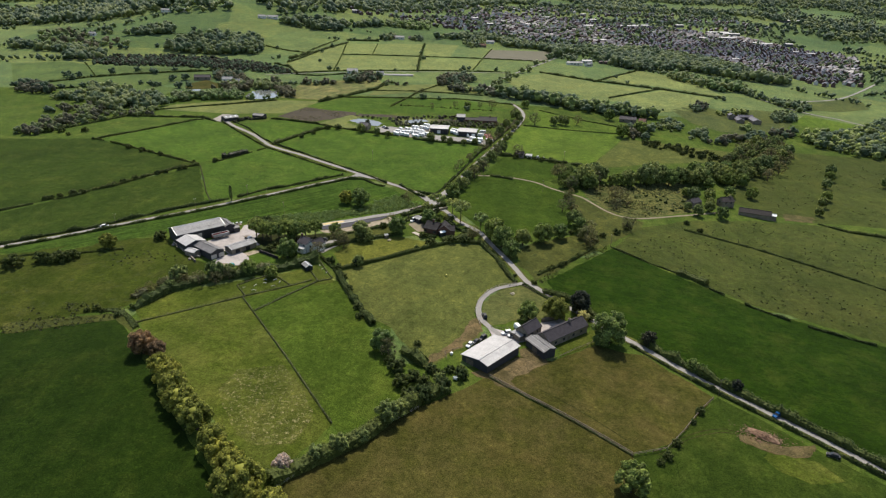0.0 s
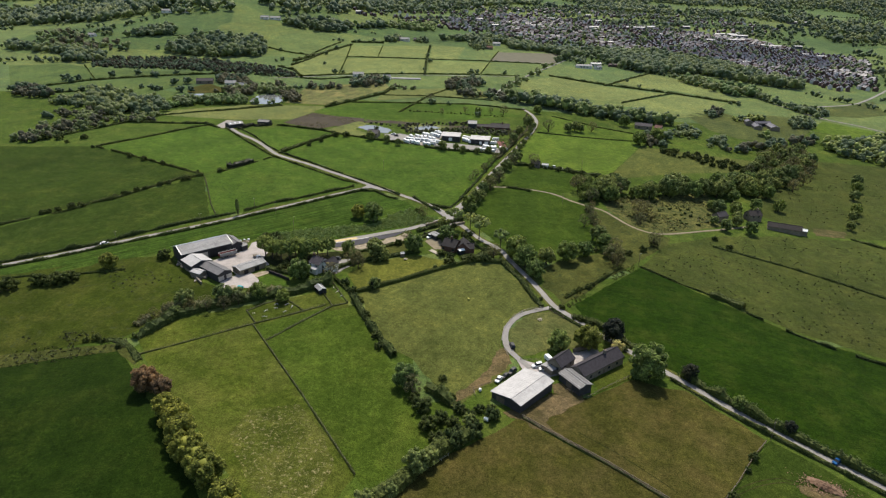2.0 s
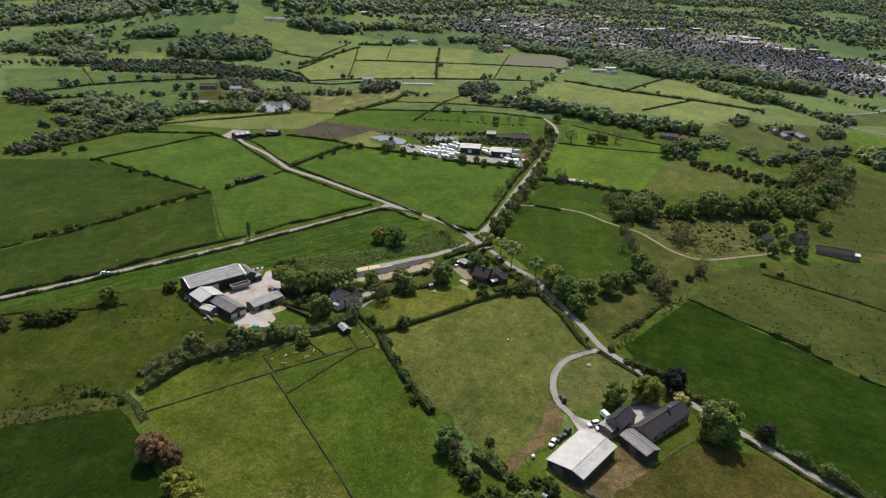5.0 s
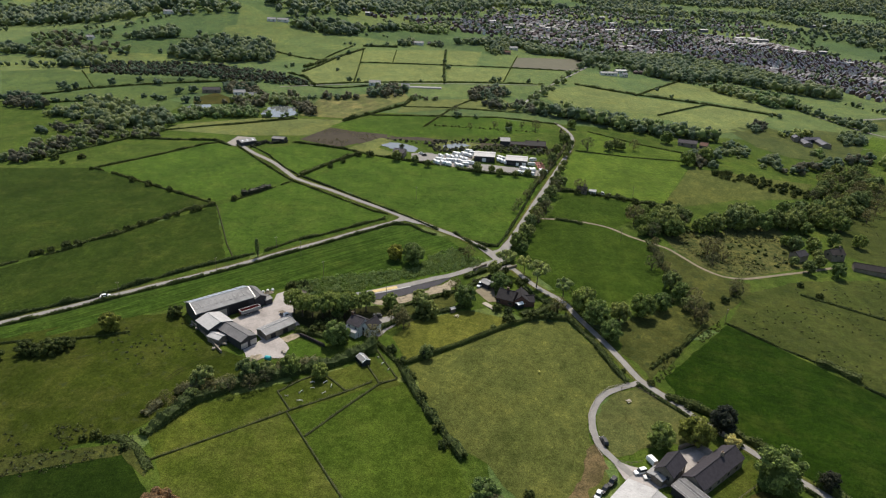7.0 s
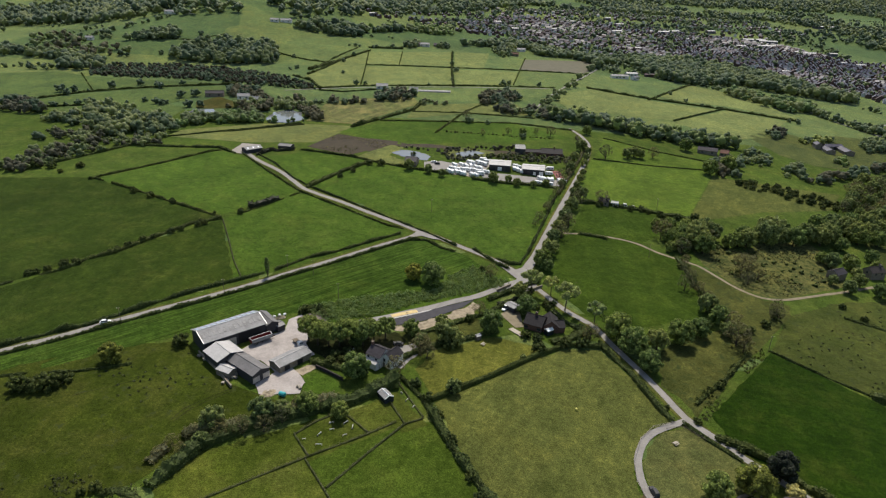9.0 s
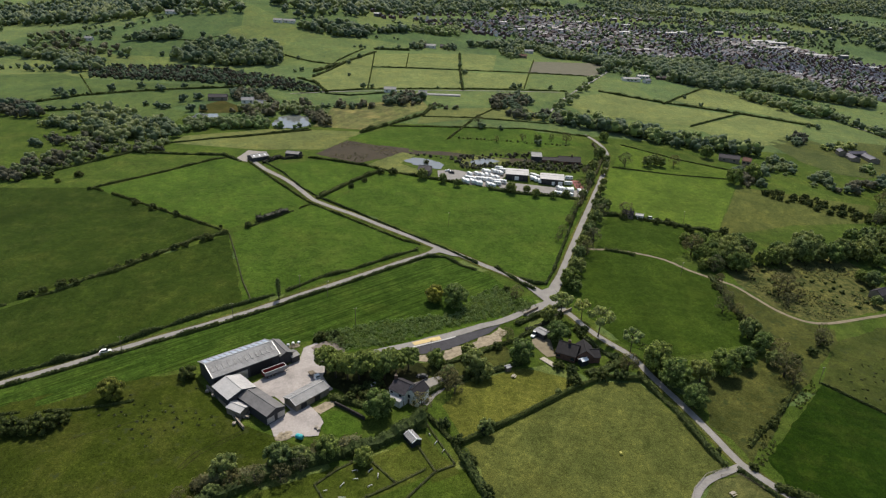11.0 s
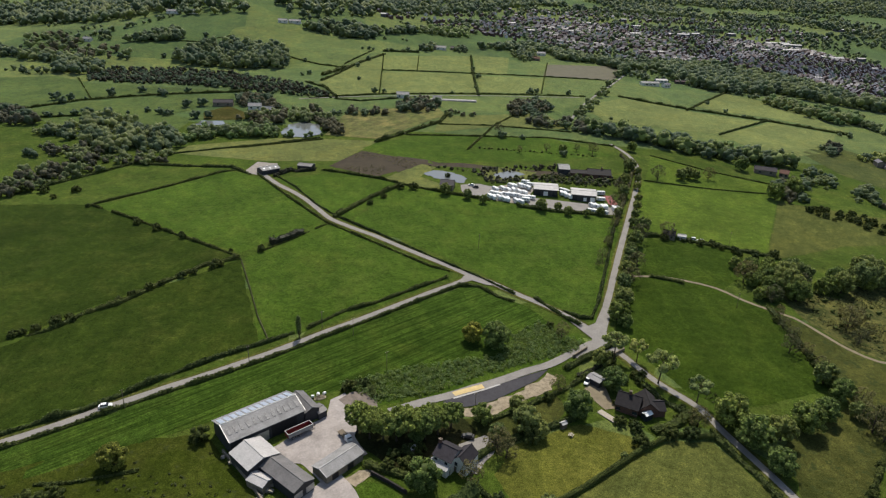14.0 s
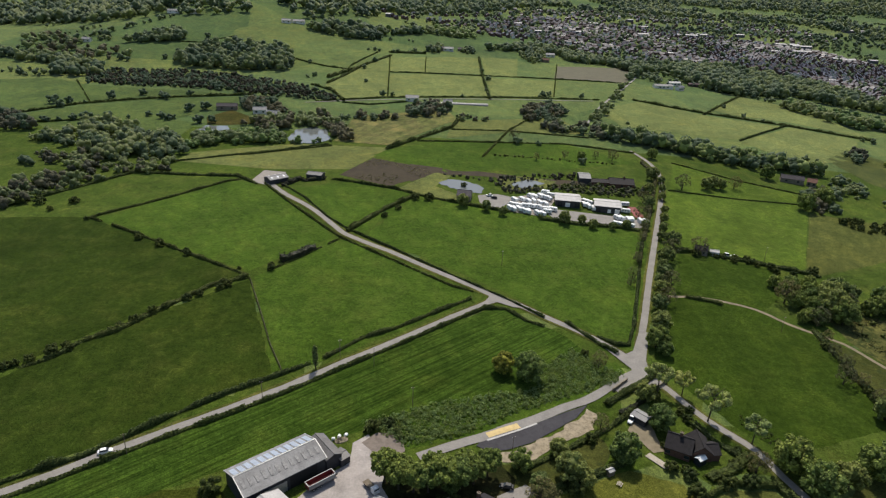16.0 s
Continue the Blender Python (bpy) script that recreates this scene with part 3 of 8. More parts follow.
field("deep green ley with drilled rows", [(53.3, 290.3), (71.8, 309.7), (98.3, 337.8), (125.8, 306.2), (152.5, 276.7), (201.3, 247.9), (265.1, 198.9), (194.1, 128.8), (148.6, 165.8), (131.5, 186.9), (114.3, 205.2), (97.6, 221.2), (85.8, 237.9), (71.3, 250.8), (55.2, 270.9)], G_DEEP)
field("rushy pasture on the far side of the ditch", [(98.3, 337.8), (122.3, 371.7), (159.4, 391.2), (206.8, 400.7), (253.8, 402.1), (292.1, 390.4), (468.7, 366.2), (272.7, 206.4), (203.0, 250.4), (153.8, 279.8), (126.9, 309.8)], G_ROUGH)
field("rough grass above the stone farm", [(217.1, 454.0), (227.6, 490.8), (310.6, 567.6), (326.0, 588.6), (412.5, 581.7), (595.7, 587.7), (465.3, 399.4), (302.2, 406.4), (252.3, 406.7), (231.8, 412.7), (209.3, 434.9)], G_ROUGH)
field("scrubby triangle beside the lane", [(39.5, 306.1), (44.9, 328.8), (70.9, 341.0), (84.6, 343.3), (92.4, 348.8), (73.4, 318.5), (56.2, 296.5), (48.5, 294.1)], G_SCRUB)
field("rough grass between the thickets", [(88.2, 425.3), (101.3, 412.7), (117.2, 387.5), (129.4, 383.8), (124.1, 372.1), (95.1, 340.6), (59.0, 304.5), (47.2, 287.9), (42.9, 306.6), (40.0, 323.5), (51.3, 336.9), (84.4, 355.7), (87.9, 378.3), (88.2, 410.3)], G_SCRUB, 0.13)
field("marshy ground with rushes and gorse", [(100.3, 456.8), (131.6, 446.5), (148.9, 462.1), (181.9, 477.4), (186.1, 457.0), (183.8, 433.4), (174.6, 410.9), (129.7, 390.6), (118.1, 391.7), (109.2, 399.6), (99.3, 423.8)], G_MARSH)
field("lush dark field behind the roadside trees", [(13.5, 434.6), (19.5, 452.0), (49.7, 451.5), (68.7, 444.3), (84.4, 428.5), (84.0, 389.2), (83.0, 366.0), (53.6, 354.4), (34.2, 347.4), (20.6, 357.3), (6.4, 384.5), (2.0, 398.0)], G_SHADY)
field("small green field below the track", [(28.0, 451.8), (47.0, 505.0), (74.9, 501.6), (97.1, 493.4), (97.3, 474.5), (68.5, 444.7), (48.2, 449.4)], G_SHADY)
field("bright field along the lane", [(72.6, 609.2), (120.2, 603.6), (174.8, 606.1), (116.5, 497.0), (95.2, 503.3), (38.5, 509.3)], G_BRIGHT)
field("pale grazed field by the wood", [(167.9, 591.1), (216.2, 580.9), (262.6, 572.7), (233.7, 533.9), (176.9, 519.0), (121.5, 491.3), (117.2, 497.1)], G_OLIVE)
field("narrow green field by the railway trees", [(99.3, 678.5), (138.8, 648.9), (184.6, 624.9), (176.7, 609.8), (121.6, 607.2), (77.0, 615.3)], G_BRIGHT)
field("yellowing garden lawn", [(-57.8, 307.0), (-50.3, 322.2), (-25.7, 333.9), (-8.8, 329.1), (-6.1, 320.7), (-29.5, 304.0), (-50.4, 289.3)], G_LAWN)
field("lush pasture with old ridge and furrow", [(-130.4, 499.4), (-105.5, 567.9), (-70.8, 554.1), (-25.4, 543.7), (23.1, 539.7), (32.6, 517.2), (-4.4, 404.4), (-8.3, 403.1), (-31.3, 423.2), (-60.0, 449.3), (-93.7, 476.3)], G_LUSH)
field("hay field beside the long road", [(-150.3, 374.5), (-177.1, 448.5), (-157.5, 471.9), (-149.6, 493.4), (-137.5, 494.8), (-111.2, 474.1), (-73.8, 445.9), (-71.4, 438.2), (-106.0, 405.8), (-134.6, 381.2)], G_LUSH)
field("long roadside pasture", [(-275.5, 330.6), (-244.8, 364.3), (-223.9, 395.5), (-179.0, 445.4), (-150.3, 374.5), (-176.8, 345.8), (-203.2, 326.0), (-226.1, 310.4), (-243.6, 294.4)], G_LEAFY)
field("large western pasture", [(-396.0, 503.6), (-334.5, 505.1), (-286.5, 509.6), (-228.0, 474.5), (-183.2, 450.8), (-200.7, 424.8), (-228.3, 395.2), (-246.8, 367.5), (-279.8, 335.6)], G_LEAFY)
field("pasture by the far farmstead", [(-282.3, 507.6), (-255.3, 543.5), (-228.3, 579.2), (-211.7, 573.7), (-174.7, 539.0), (-147.2, 497.3), (-181.4, 453.9), (-218.4, 472.1)], G_LUSH)
field("thin western pasture", [(-330.9, 531.1), (-293.5, 582.7), (-232.9, 582.0), (-256.0, 545.3), (-285.0, 509.7), (-318.9, 510.6)], G_MID)
field("small field by the farmstead drive", [(-191.3, 565.8), (-150.2, 585.3), (-103.6, 568.2), (-132.4, 502.9), (-146.5, 512.8)], G_LUSH)
field("mown strip between road and farm", [(-229.6, 295.0), (-198.9, 318.2), (-173.6, 337.8), (-143.0, 361.7), (-105.2, 395.4), (-82.1, 417.2), (-61.2, 431.7), (-35.4, 413.6), (-25.7, 399.8), (-52.1, 376.4), (-82.3, 365.1), (-111.0, 346.3), (-151.6, 325.5), (-177.9, 308.8), (-210.8, 289.1)], G_ROWS)
field("wet pasture with rushes west of the farm", [(-340.4, 242.9), (-223.3, 290.2), (-177.5, 313.1), (-152.6, 319.2), (-127.2, 292.4), (-101.1, 281.8), (-126.2, 261.4), (-139.0, 241.6), (-179.0, 222.2), (-248.8, 180.0)], G_WET)
field("rushy bank above the dark ley", [(-179.7, 225.5), (-158.4, 231.3), (-136.1, 237.3), (-126.8, 230.1), (-125.7, 222.6), (-136.6, 231.1), (-156.8, 224.5), (-174.1, 216.9)], G_SCRUB, 0.16)
field("scrubby bank above the side road", [(-98.4, 359.0), (-69.7, 371.2), (-41.7, 388.3), (-15.1, 395.1), (-12.8, 385.9), (-30.3, 370.8), (-52.4, 357.0), (-78.7, 343.9), (-100.7, 336.4)], G_LUSH)
field("brown moorland with heather", [(-159.8, 597.5), (-140.7, 638.0), (-85.4, 615.7), (-105.1, 600.3), (-123.1, 580.7)], SOIL)
field("rough brown heath behind the ponds", [(-112.2, 628.9), (-88.5, 624.1), (-54.3, 620.5), (-23.2, 614.6), (12.8, 616.4), (8.9, 594.8), (-12.4, 599.3), (-36.0, 604.8), (-46.6, 598.1), (-49.8, 611.6), (-78.5, 610.9), (-94.8, 608.0), (-110.0, 591.3)], SOIL)
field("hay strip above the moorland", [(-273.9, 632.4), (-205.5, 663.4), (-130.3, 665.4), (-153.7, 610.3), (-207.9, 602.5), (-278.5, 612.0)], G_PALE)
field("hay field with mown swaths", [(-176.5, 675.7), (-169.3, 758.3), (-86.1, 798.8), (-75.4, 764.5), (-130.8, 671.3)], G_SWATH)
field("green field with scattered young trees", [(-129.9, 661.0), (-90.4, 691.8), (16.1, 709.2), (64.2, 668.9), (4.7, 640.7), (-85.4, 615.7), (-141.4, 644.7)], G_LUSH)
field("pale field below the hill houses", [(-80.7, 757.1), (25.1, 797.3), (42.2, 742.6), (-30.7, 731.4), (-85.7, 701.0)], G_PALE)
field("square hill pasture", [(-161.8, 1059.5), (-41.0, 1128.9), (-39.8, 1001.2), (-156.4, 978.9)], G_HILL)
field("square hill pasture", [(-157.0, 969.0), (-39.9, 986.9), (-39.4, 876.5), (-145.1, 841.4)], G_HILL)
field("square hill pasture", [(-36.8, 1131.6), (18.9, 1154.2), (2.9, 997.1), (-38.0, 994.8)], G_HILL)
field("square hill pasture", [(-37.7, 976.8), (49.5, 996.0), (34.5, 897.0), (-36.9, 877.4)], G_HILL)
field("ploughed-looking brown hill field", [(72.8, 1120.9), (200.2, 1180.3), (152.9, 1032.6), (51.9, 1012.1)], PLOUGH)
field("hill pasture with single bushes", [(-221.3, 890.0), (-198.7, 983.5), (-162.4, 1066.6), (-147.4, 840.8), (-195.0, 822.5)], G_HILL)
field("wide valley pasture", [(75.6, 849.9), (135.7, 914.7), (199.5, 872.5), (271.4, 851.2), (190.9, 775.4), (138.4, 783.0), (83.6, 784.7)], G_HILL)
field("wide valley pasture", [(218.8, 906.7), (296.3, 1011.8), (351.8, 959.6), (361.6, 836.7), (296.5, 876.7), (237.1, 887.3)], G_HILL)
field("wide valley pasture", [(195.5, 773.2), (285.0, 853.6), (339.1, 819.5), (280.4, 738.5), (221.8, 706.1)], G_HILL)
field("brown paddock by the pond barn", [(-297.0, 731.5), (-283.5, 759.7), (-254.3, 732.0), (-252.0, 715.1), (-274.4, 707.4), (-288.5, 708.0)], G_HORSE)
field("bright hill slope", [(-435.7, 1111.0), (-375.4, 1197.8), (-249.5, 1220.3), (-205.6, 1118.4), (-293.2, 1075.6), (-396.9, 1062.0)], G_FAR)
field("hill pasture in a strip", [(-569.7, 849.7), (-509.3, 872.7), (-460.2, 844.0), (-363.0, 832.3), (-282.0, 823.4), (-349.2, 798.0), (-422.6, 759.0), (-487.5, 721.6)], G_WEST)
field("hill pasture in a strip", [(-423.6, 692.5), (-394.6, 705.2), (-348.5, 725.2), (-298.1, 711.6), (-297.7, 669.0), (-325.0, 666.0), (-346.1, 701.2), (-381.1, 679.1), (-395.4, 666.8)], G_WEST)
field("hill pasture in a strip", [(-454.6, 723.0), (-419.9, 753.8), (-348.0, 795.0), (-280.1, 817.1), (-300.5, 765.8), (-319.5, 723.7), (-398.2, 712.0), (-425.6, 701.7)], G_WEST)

# lanes
road("narrow tarmac lane past the farms", [(161.4, 149.3), (147.4, 163.9), (142.3, 170.5), (136.4, 177.2), (129.9, 184.0), (123.0, 190.8), (116.7, 198.1), (103.4, 211.7), (96.7, 218.7), (88.2, 229.3), (81.7, 236.4), (70.0, 250.6), (54.9, 269.1), (54.2, 271.7), (47.9, 279.5), (42.3, 287.8), (39.0, 298.5), (35.4, 309.7), (30.5, 322.9), (25.0, 336.9), (21.8, 347.2), (12.6, 358.5), (7.3, 366.3), (2.2, 376.1), (-2.7, 386.2), (-4.6, 396.7)], 3.0, verge=1.2)
road("lane running between hedgerow trees", [(-5.5, 394.3), (0.6, 413.6), (7.6, 433.2), (17.3, 461.4), (24.0, 480.7), (34.5, 510.1), (46.7, 544.3), (59.0, 579.2), (70.7, 613.8), (77.9, 643.2), (79.5, 662.0), (77.1, 682.4), (70.8, 703.5)], 3.2, dz=0.36, verge=1.2)
road("straight country road through the fields", [(-5.1, 392.4), (-11.4, 400.3), (-21.1, 410.9), (-31.8, 419.9), (-41.0, 426.8), (-52.9, 436.8), (-63.1, 442.9), (-73.7, 451.5), (-96.3, 468.3), (-111.7, 480.6), (-127.9, 491.7), (-141.8, 502.5), (-151.9, 516.1), (-163.0, 531.5), (-173.9, 543.7), (-187.5, 557.2), (-200.7, 574.0)], 3.3, dz=0.38, verge=1.2)
road("long straight country road", [(-59.2, 441.8), (-69.0, 432.3), (-82.1, 421.0), (-105.5, 399.5), (-126.0, 381.6), (-143.9, 365.5), (-160.1, 352.4), (-175.0, 341.2), (-188.4, 330.8), (-200.3, 320.8), (-211.6, 312.4), (-227.2, 301.5), (-241.4, 291.9)], 3.1, dz=0.34, verge=1.4)
tagged(patch("road", [(-19.5, 406.8), (-11.8, 398.6), (-5.8, 403.4), (0.6, 418.1), (5.3, 418.7), (-2.3, 396.6), (-3.2, 387.0), (-1.5, 378.2), (-6.2, 377.4), (-18.1, 373.4), (-20.8, 375.8), (-12.9, 383.7), (-9.9, 389.9)], TARMAC, 0.41), "wide tarmac mouth of the junction", "road", kind="structure")
tagged(patch("road", [(-70.1, 430.1), (-65.6, 438.4), (-62.5, 445.2), (-54.1, 438.8), (-47.6, 432.4), (-53.8, 432.6), (-60.9, 436.3)], TARMAC, 0.41), "tarmac mouth of the side junction", "road", kind="structure")
road("side road with fresh surfacing", [(-4.7, 390.5), (-15.7, 383.0), (-30.5, 369.8), (-41.3, 363.6), (-52.5, 356.4), (-62.9, 350.8), (-73.0, 344.9), (-82.5, 340.4), (-93.3, 334.4)], 3.7, dz=0.32)
tagged(patch("road", [(-32.6, 365.7), (-41.7, 360.7), (-52.8, 354.0), (-63.1, 348.5), (-72.0, 344.2), (-74.6, 341.0), (-69.9, 338.5), (-63.9, 340.1), (-56.0, 343.9), (-47.4, 350.5), (-38.2, 358.0)], NEWTAR, 0.27), "new dark tarmac laid beside the old road", "road", kind="structure")
road("pale kerb edging between old and new surfaces", [(-70.7, 343.7), (-65.2, 346.7), (-59.1, 350.0), (-52.8, 353.7)], 0.7, ROOF_PALE, dz=0.42, name="kerb")
road("yellow sandy dressing strip", [(-59.3, 352.0), (-65.0, 349.2), (-70.6, 346.2)], 2.6, SANDY, dz=0.40)
road("curved concrete drive to the farm", [(43.0, 286.3), (35.2, 282.2), (27.7, 278.0), (21.9, 271.4), (18.2, 263.4), (16.9, 255.3), (17.1, 248.6), (21.2, 240.1), (25.3, 234.2)], 2.6, TARMAC, dz=0.34)
road("pale road across the hill", [(-224.5, 799.3), (-171.8, 819.7), (-138.4, 829.8), (-80.4, 847.5), (-19.5, 863.5), (44.6, 880.7), (78.1, 890.9)], 1.8, dz=0.5)
road("pale lane up to the school", [(44.7, 766.1), (58.1, 808.2), (77.4, 858.2), (109.9, 930.9), (148.3, 1014.5), (180.7, 1090.1)], 2.4, dz=0.5)
road("pale lane across the eastern slope", [(396.9, 916.9), (402.5, 865.8), (413.5, 809.9), (430.9, 768.3), (457.2, 743.2), (474.6, 717.7), (500.0, 690.0)], 3.2, dz=0.5)
road("pale lane towards the town", [(413.5, 809.9), (458.3, 834.7), (518.3, 863.3), (574.0, 912.7), (674.6, 1021.2)], 3.2, dz=0.55)
field("bright meadow below the lane", [(382.4, 705.3), (424.4, 755.9), (450.7, 731.6), (467.3, 716.1), (423.3, 683.6), (399.2, 695.7)], G_BRIGHT)
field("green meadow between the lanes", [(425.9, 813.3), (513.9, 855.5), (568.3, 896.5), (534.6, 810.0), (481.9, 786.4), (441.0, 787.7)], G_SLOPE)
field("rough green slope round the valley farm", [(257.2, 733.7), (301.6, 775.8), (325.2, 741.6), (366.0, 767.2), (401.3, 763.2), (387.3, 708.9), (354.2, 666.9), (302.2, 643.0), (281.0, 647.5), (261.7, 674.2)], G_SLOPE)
road("stony track to the stone farm", [(24.5, 454.0), (41.8, 455.0), (54.9, 452.1), (66.8, 447.0), (76.7, 436.2), (86.1, 428.8), (95.5, 422.4), (101.3, 411.5), (108.4, 397.6), (117.3, 389.7), (129.1, 389.3), (147.7, 396.0), (171.3, 405.1), (192.6, 414.0)], 2.0, TRACK, dz=0.2)
tagged(patch("yard", [(-131.3, 311.1), (-125.3, 318.5), (-114.6, 330.9), (-114.8, 339.3), (-110.5, 343.8), (-102.6, 331.9), (-103.4, 320.9), (-98.5, 313.0), (-106.7, 305.8), (-98.7, 294.8), (-99.4, 288.3), (-113.6, 286.5), (-116.6, 292.9), (-111.3, 300.3), (-118.7, 307.8), (-124.4, 307.4)], CONCRETE, 0.28, wobble=0.4), "dusty concrete farmyard", "yard", kind="structure")
tagged(patch("yard", [(-112.0, 339.4), (-107.9, 344.3), (-103.3, 345.8), (-98.9, 342.3), (-97.6, 336.6), (-101.4, 333.3), (-106.3, 334.0)], TURNING, 0.32), "brown gravel turning circle", "yard", kind="structure")
tagged(patch("yard", [(19.9, 241.4), (26.0, 238.4), (31.6, 236.9), (42.3, 243.8), (51.2, 248.5), (54.8, 245.2), (45.2, 237.0), (36.4, 230.9), (27.3, 226.7), (22.0, 232.8)], CONCRETE, 0.24), "concrete yard between the farm buildings", "yard", kind="structure")


# ---- buildings ----
def prism(prof, l0, l1):
    """A profile in x and z pulled along y."""
    n = len(prof)
    vs = [(x, l0, z) for x, z in prof] + [(x, l1, z) for x, z in prof]
    fs = [tuple(range(n)), tuple(range(2 * n - 1, n - 1, -1))]
    fs += [(i, n + i, n + (i + 1) % n, (i + 1) % n) for i in range(n)]
    return vs, fs


def gabled(name, label, rect, eave, rise, roof, wall, category="building", apex=0.5, over=0.4, across=False, lights=0, light_mat=None, light_w=1.1,
           doors=(), windows=(), chimneys=(), sheets=0.0, dz=0.0, verge_mat=None, eave_w=None, bands=()):
    """A building with a pitched roof. rect: centre x, y, width, length, turn of the length. The ridge runs along the length, or across it.
    doors, windows: (side, along, width, height, sill, material), side one of n e s w (s, n: the gable ends; w, e: the long sides).
    eave_w: height of the western eaves, where it differs. bands: rooflight bands along the roof, as shares of the slope."""
    cx, cy, w, l, ang = rect
    if across:
        w, l, ang = l, w, ang + 90
    ob = tagged(new(name), label, category)
    ob.matrix_world = at(cx, cy, dz, ang - 90)
    ax = (apex - 0.5) * w
    ew = eave if eave_w is None else eave_w
    top = eave + rise
    vs, fs = prism([(-w / 2, -1.0), (w / 2, -1.0), (w / 2, eave), (ax, eave + rise), (-w / 2, ew)], -l / 2, l / 2)
    link("wall", vs, fs, wall, ob)
    t = 0.16
    for s in (-1, 1):
        x1, ev = s * w / 2, ew if s < 0 else eave
        sl = (top - ev) / abs(x1 - ax)
        xo, zo = x1 + s * over, ev - sl * over
        strip = lambda f0, f1, z0, z1, y0, y1: prism([(ax + (xo - ax) * f0, top + (zo - top) * f0 + z0), (ax + (xo - ax) * f1, top + (zo - top) * f1 + z0),
                                                      (ax + (xo - ax) * f1, top + (zo - top) * f1 + z1), (ax + (xo - ax) * f0, top + (zo - top) * f0 + z1)], y0, y1)
        span = (0.3, 0.66) if light_mat is None or s > 0 else (0.08, 0.72)
        rf = link("roof", *strip(0, 1, 0.05, 0.05 + t, -l / 2 - over, l / 2 + over), roof, ob)
        if sheets:
            n = int((l + 2 * over) / sheets)
            rv, rfs = [], []
            for k in range(n + 1):
                y = -l / 2 - over + 0.06 + k * (l + 2 * over - 0.12) / n
                v2, f2 = strip(0, 1, t + 0.05, t + 0.08, y - 0.05, y + 0.05)
                rfs += [tuple(i + len(rv) for i in f) for f in f2]
                rv += v2
            tagged(link("ribbing", rv, rfs, roof, rf), kind="stuff")
        for k in range(lights):
            y = -l / 2 + (k + 0.5) * l / lights
            link("rooflight", *strip(*span, t + 0.07, t + 0.2, y - light_w / 2 * (1 if s > 0 else 1.7), y + light_w / 2 * (1 if s > 0 else 1.7)), light_mat[0 if s < 0 else 1] if light_mat else SKYLIGHT, rf)
        for f0 in bands:
            link("rooflight", *strip(f0, f0 + 0.09, t + 0.07, t + 0.2, -l / 2 - over + 0.1, l / 2 + over - 0.1), DULL, rf)
    vs, fs = prism([(ax - 0.22, top + 0.12), (ax + 0.22, top + 0.12), (ax + 0.12, top + 0.36), (ax - 0.12, top + 0.36)], -l / 2 - over, l / 2 + over)
    link("ridge_cap", vs, fs, verge_mat or roof, ob)
    if verge_mat:
        for y in (-l / 2 - over - 0.08, l / 2 + over - 0.12):
            for s in (-1, 1):
                x1 = s * (w / 2 + over)
                ev = ew if s < 0 else eave
                zo = ev - (top - ev) / abs(s * w / 2 - ax) * over
                vs, fs = prism([(ax, top), (x1, zo), (x1, zo + 0.34), (ax, top + 0.34)], y, y + 0.2)
                link("verge_trim", vs, fs, verge_mat, ob)
    for kind, items in (("door", doors), ("window", windows)):
        for side, along, dw, dh, sill, m in items:
            if side in "ns":
                y = (l / 2 + 0.04) * (1 if side == "n" else -1)
                o = box(kind, (dw, 0.12, dh), (along, y, sill + dh / 2), m, ob)
                if kind == "window":
                    box("window_sill", (dw + 0.3, 0.24, 0.12), (along, y, sill - 0.06), STONE, o)
            else:
                x = (w / 2 + 0.04) * (1 if side == "e" else -1)
                o = box(kind, (0.12, dw, dh), (x, along, sill + dh / 2), m, ob)
                if kind == "window":
                    box("window_sill", (0.24, dw + 0.3, 0.12), (x, along, sill - 0.06), STONE, o)
    for y, m in chimneys:
        z = eave + rise
        c = box("chimney", (0.8, 1.0, 2.0), (ax, y, z + 0.4), m, ob, bevel=0.03)
        box("chimney_cap", (0.95, 1.15, 0.15), (ax, y, z + 1.45), STONE, c)
        for k in (-0.25, 0.25):
            link("chimney_pot", *tube("", [(ax, y + k, z + 1.5), (ax, y + k, z + 1.9)], [0.14, 0.11], BRICK), BRICK, c)
    return ob


DULL = plain("dull_rooflight", (0.25, 0.243, 0.235), 0.6, scale=1.5, contrast=0.5)
# white-roofed farm
gabled("barn", "large barn with a pale fibre-cement roof", (20.2, 217.2, 12.8, 20.3, 47.8), 3.7, 0.9, ROOF_PALE, CLAD, "barn", apex=0.7, eave_w=3.1, over=0.5, sheets=1.1,
       doors=[("s", -2.4, 3.6, 2.6, 0, TIMBER), ("w", 2.0, 4.0, 2.6, 0, TIMBER)])
gabled("barn", "dark striped barn with pale rooflight bands", (41.1, 224.3, 6.0, 11.5, -58.7), 3.4, 0.9, ROOF_DARK, CLAD, "barn", over=0.4, sheets=1.0, bands=(0.12, 0.75),
       doors=[("e", 0, 3.0, 2.6, 0, TIMBER)])
gabled("barn", "long stone range with a slate roof", (52.2, 237.2, 7.6, 24.3, 38.6), 3.2, 2.6, SLATE, STONE, "barn", over=0.25, chimneys=[(4.0, STONE)],
       windows=[("e", -8, 1.2, 1.1, 1.0, GLASS), ("e", -3, 1.2, 1.1, 1.0, GLASS), ("e", 3, 1.2, 1.1, 1.0, GLASS), ("e", 8, 1.2, 1.1, 1.0, GLASS)], doors=[("e", 0, 1.1, 2.0, 0, TIMBER)])
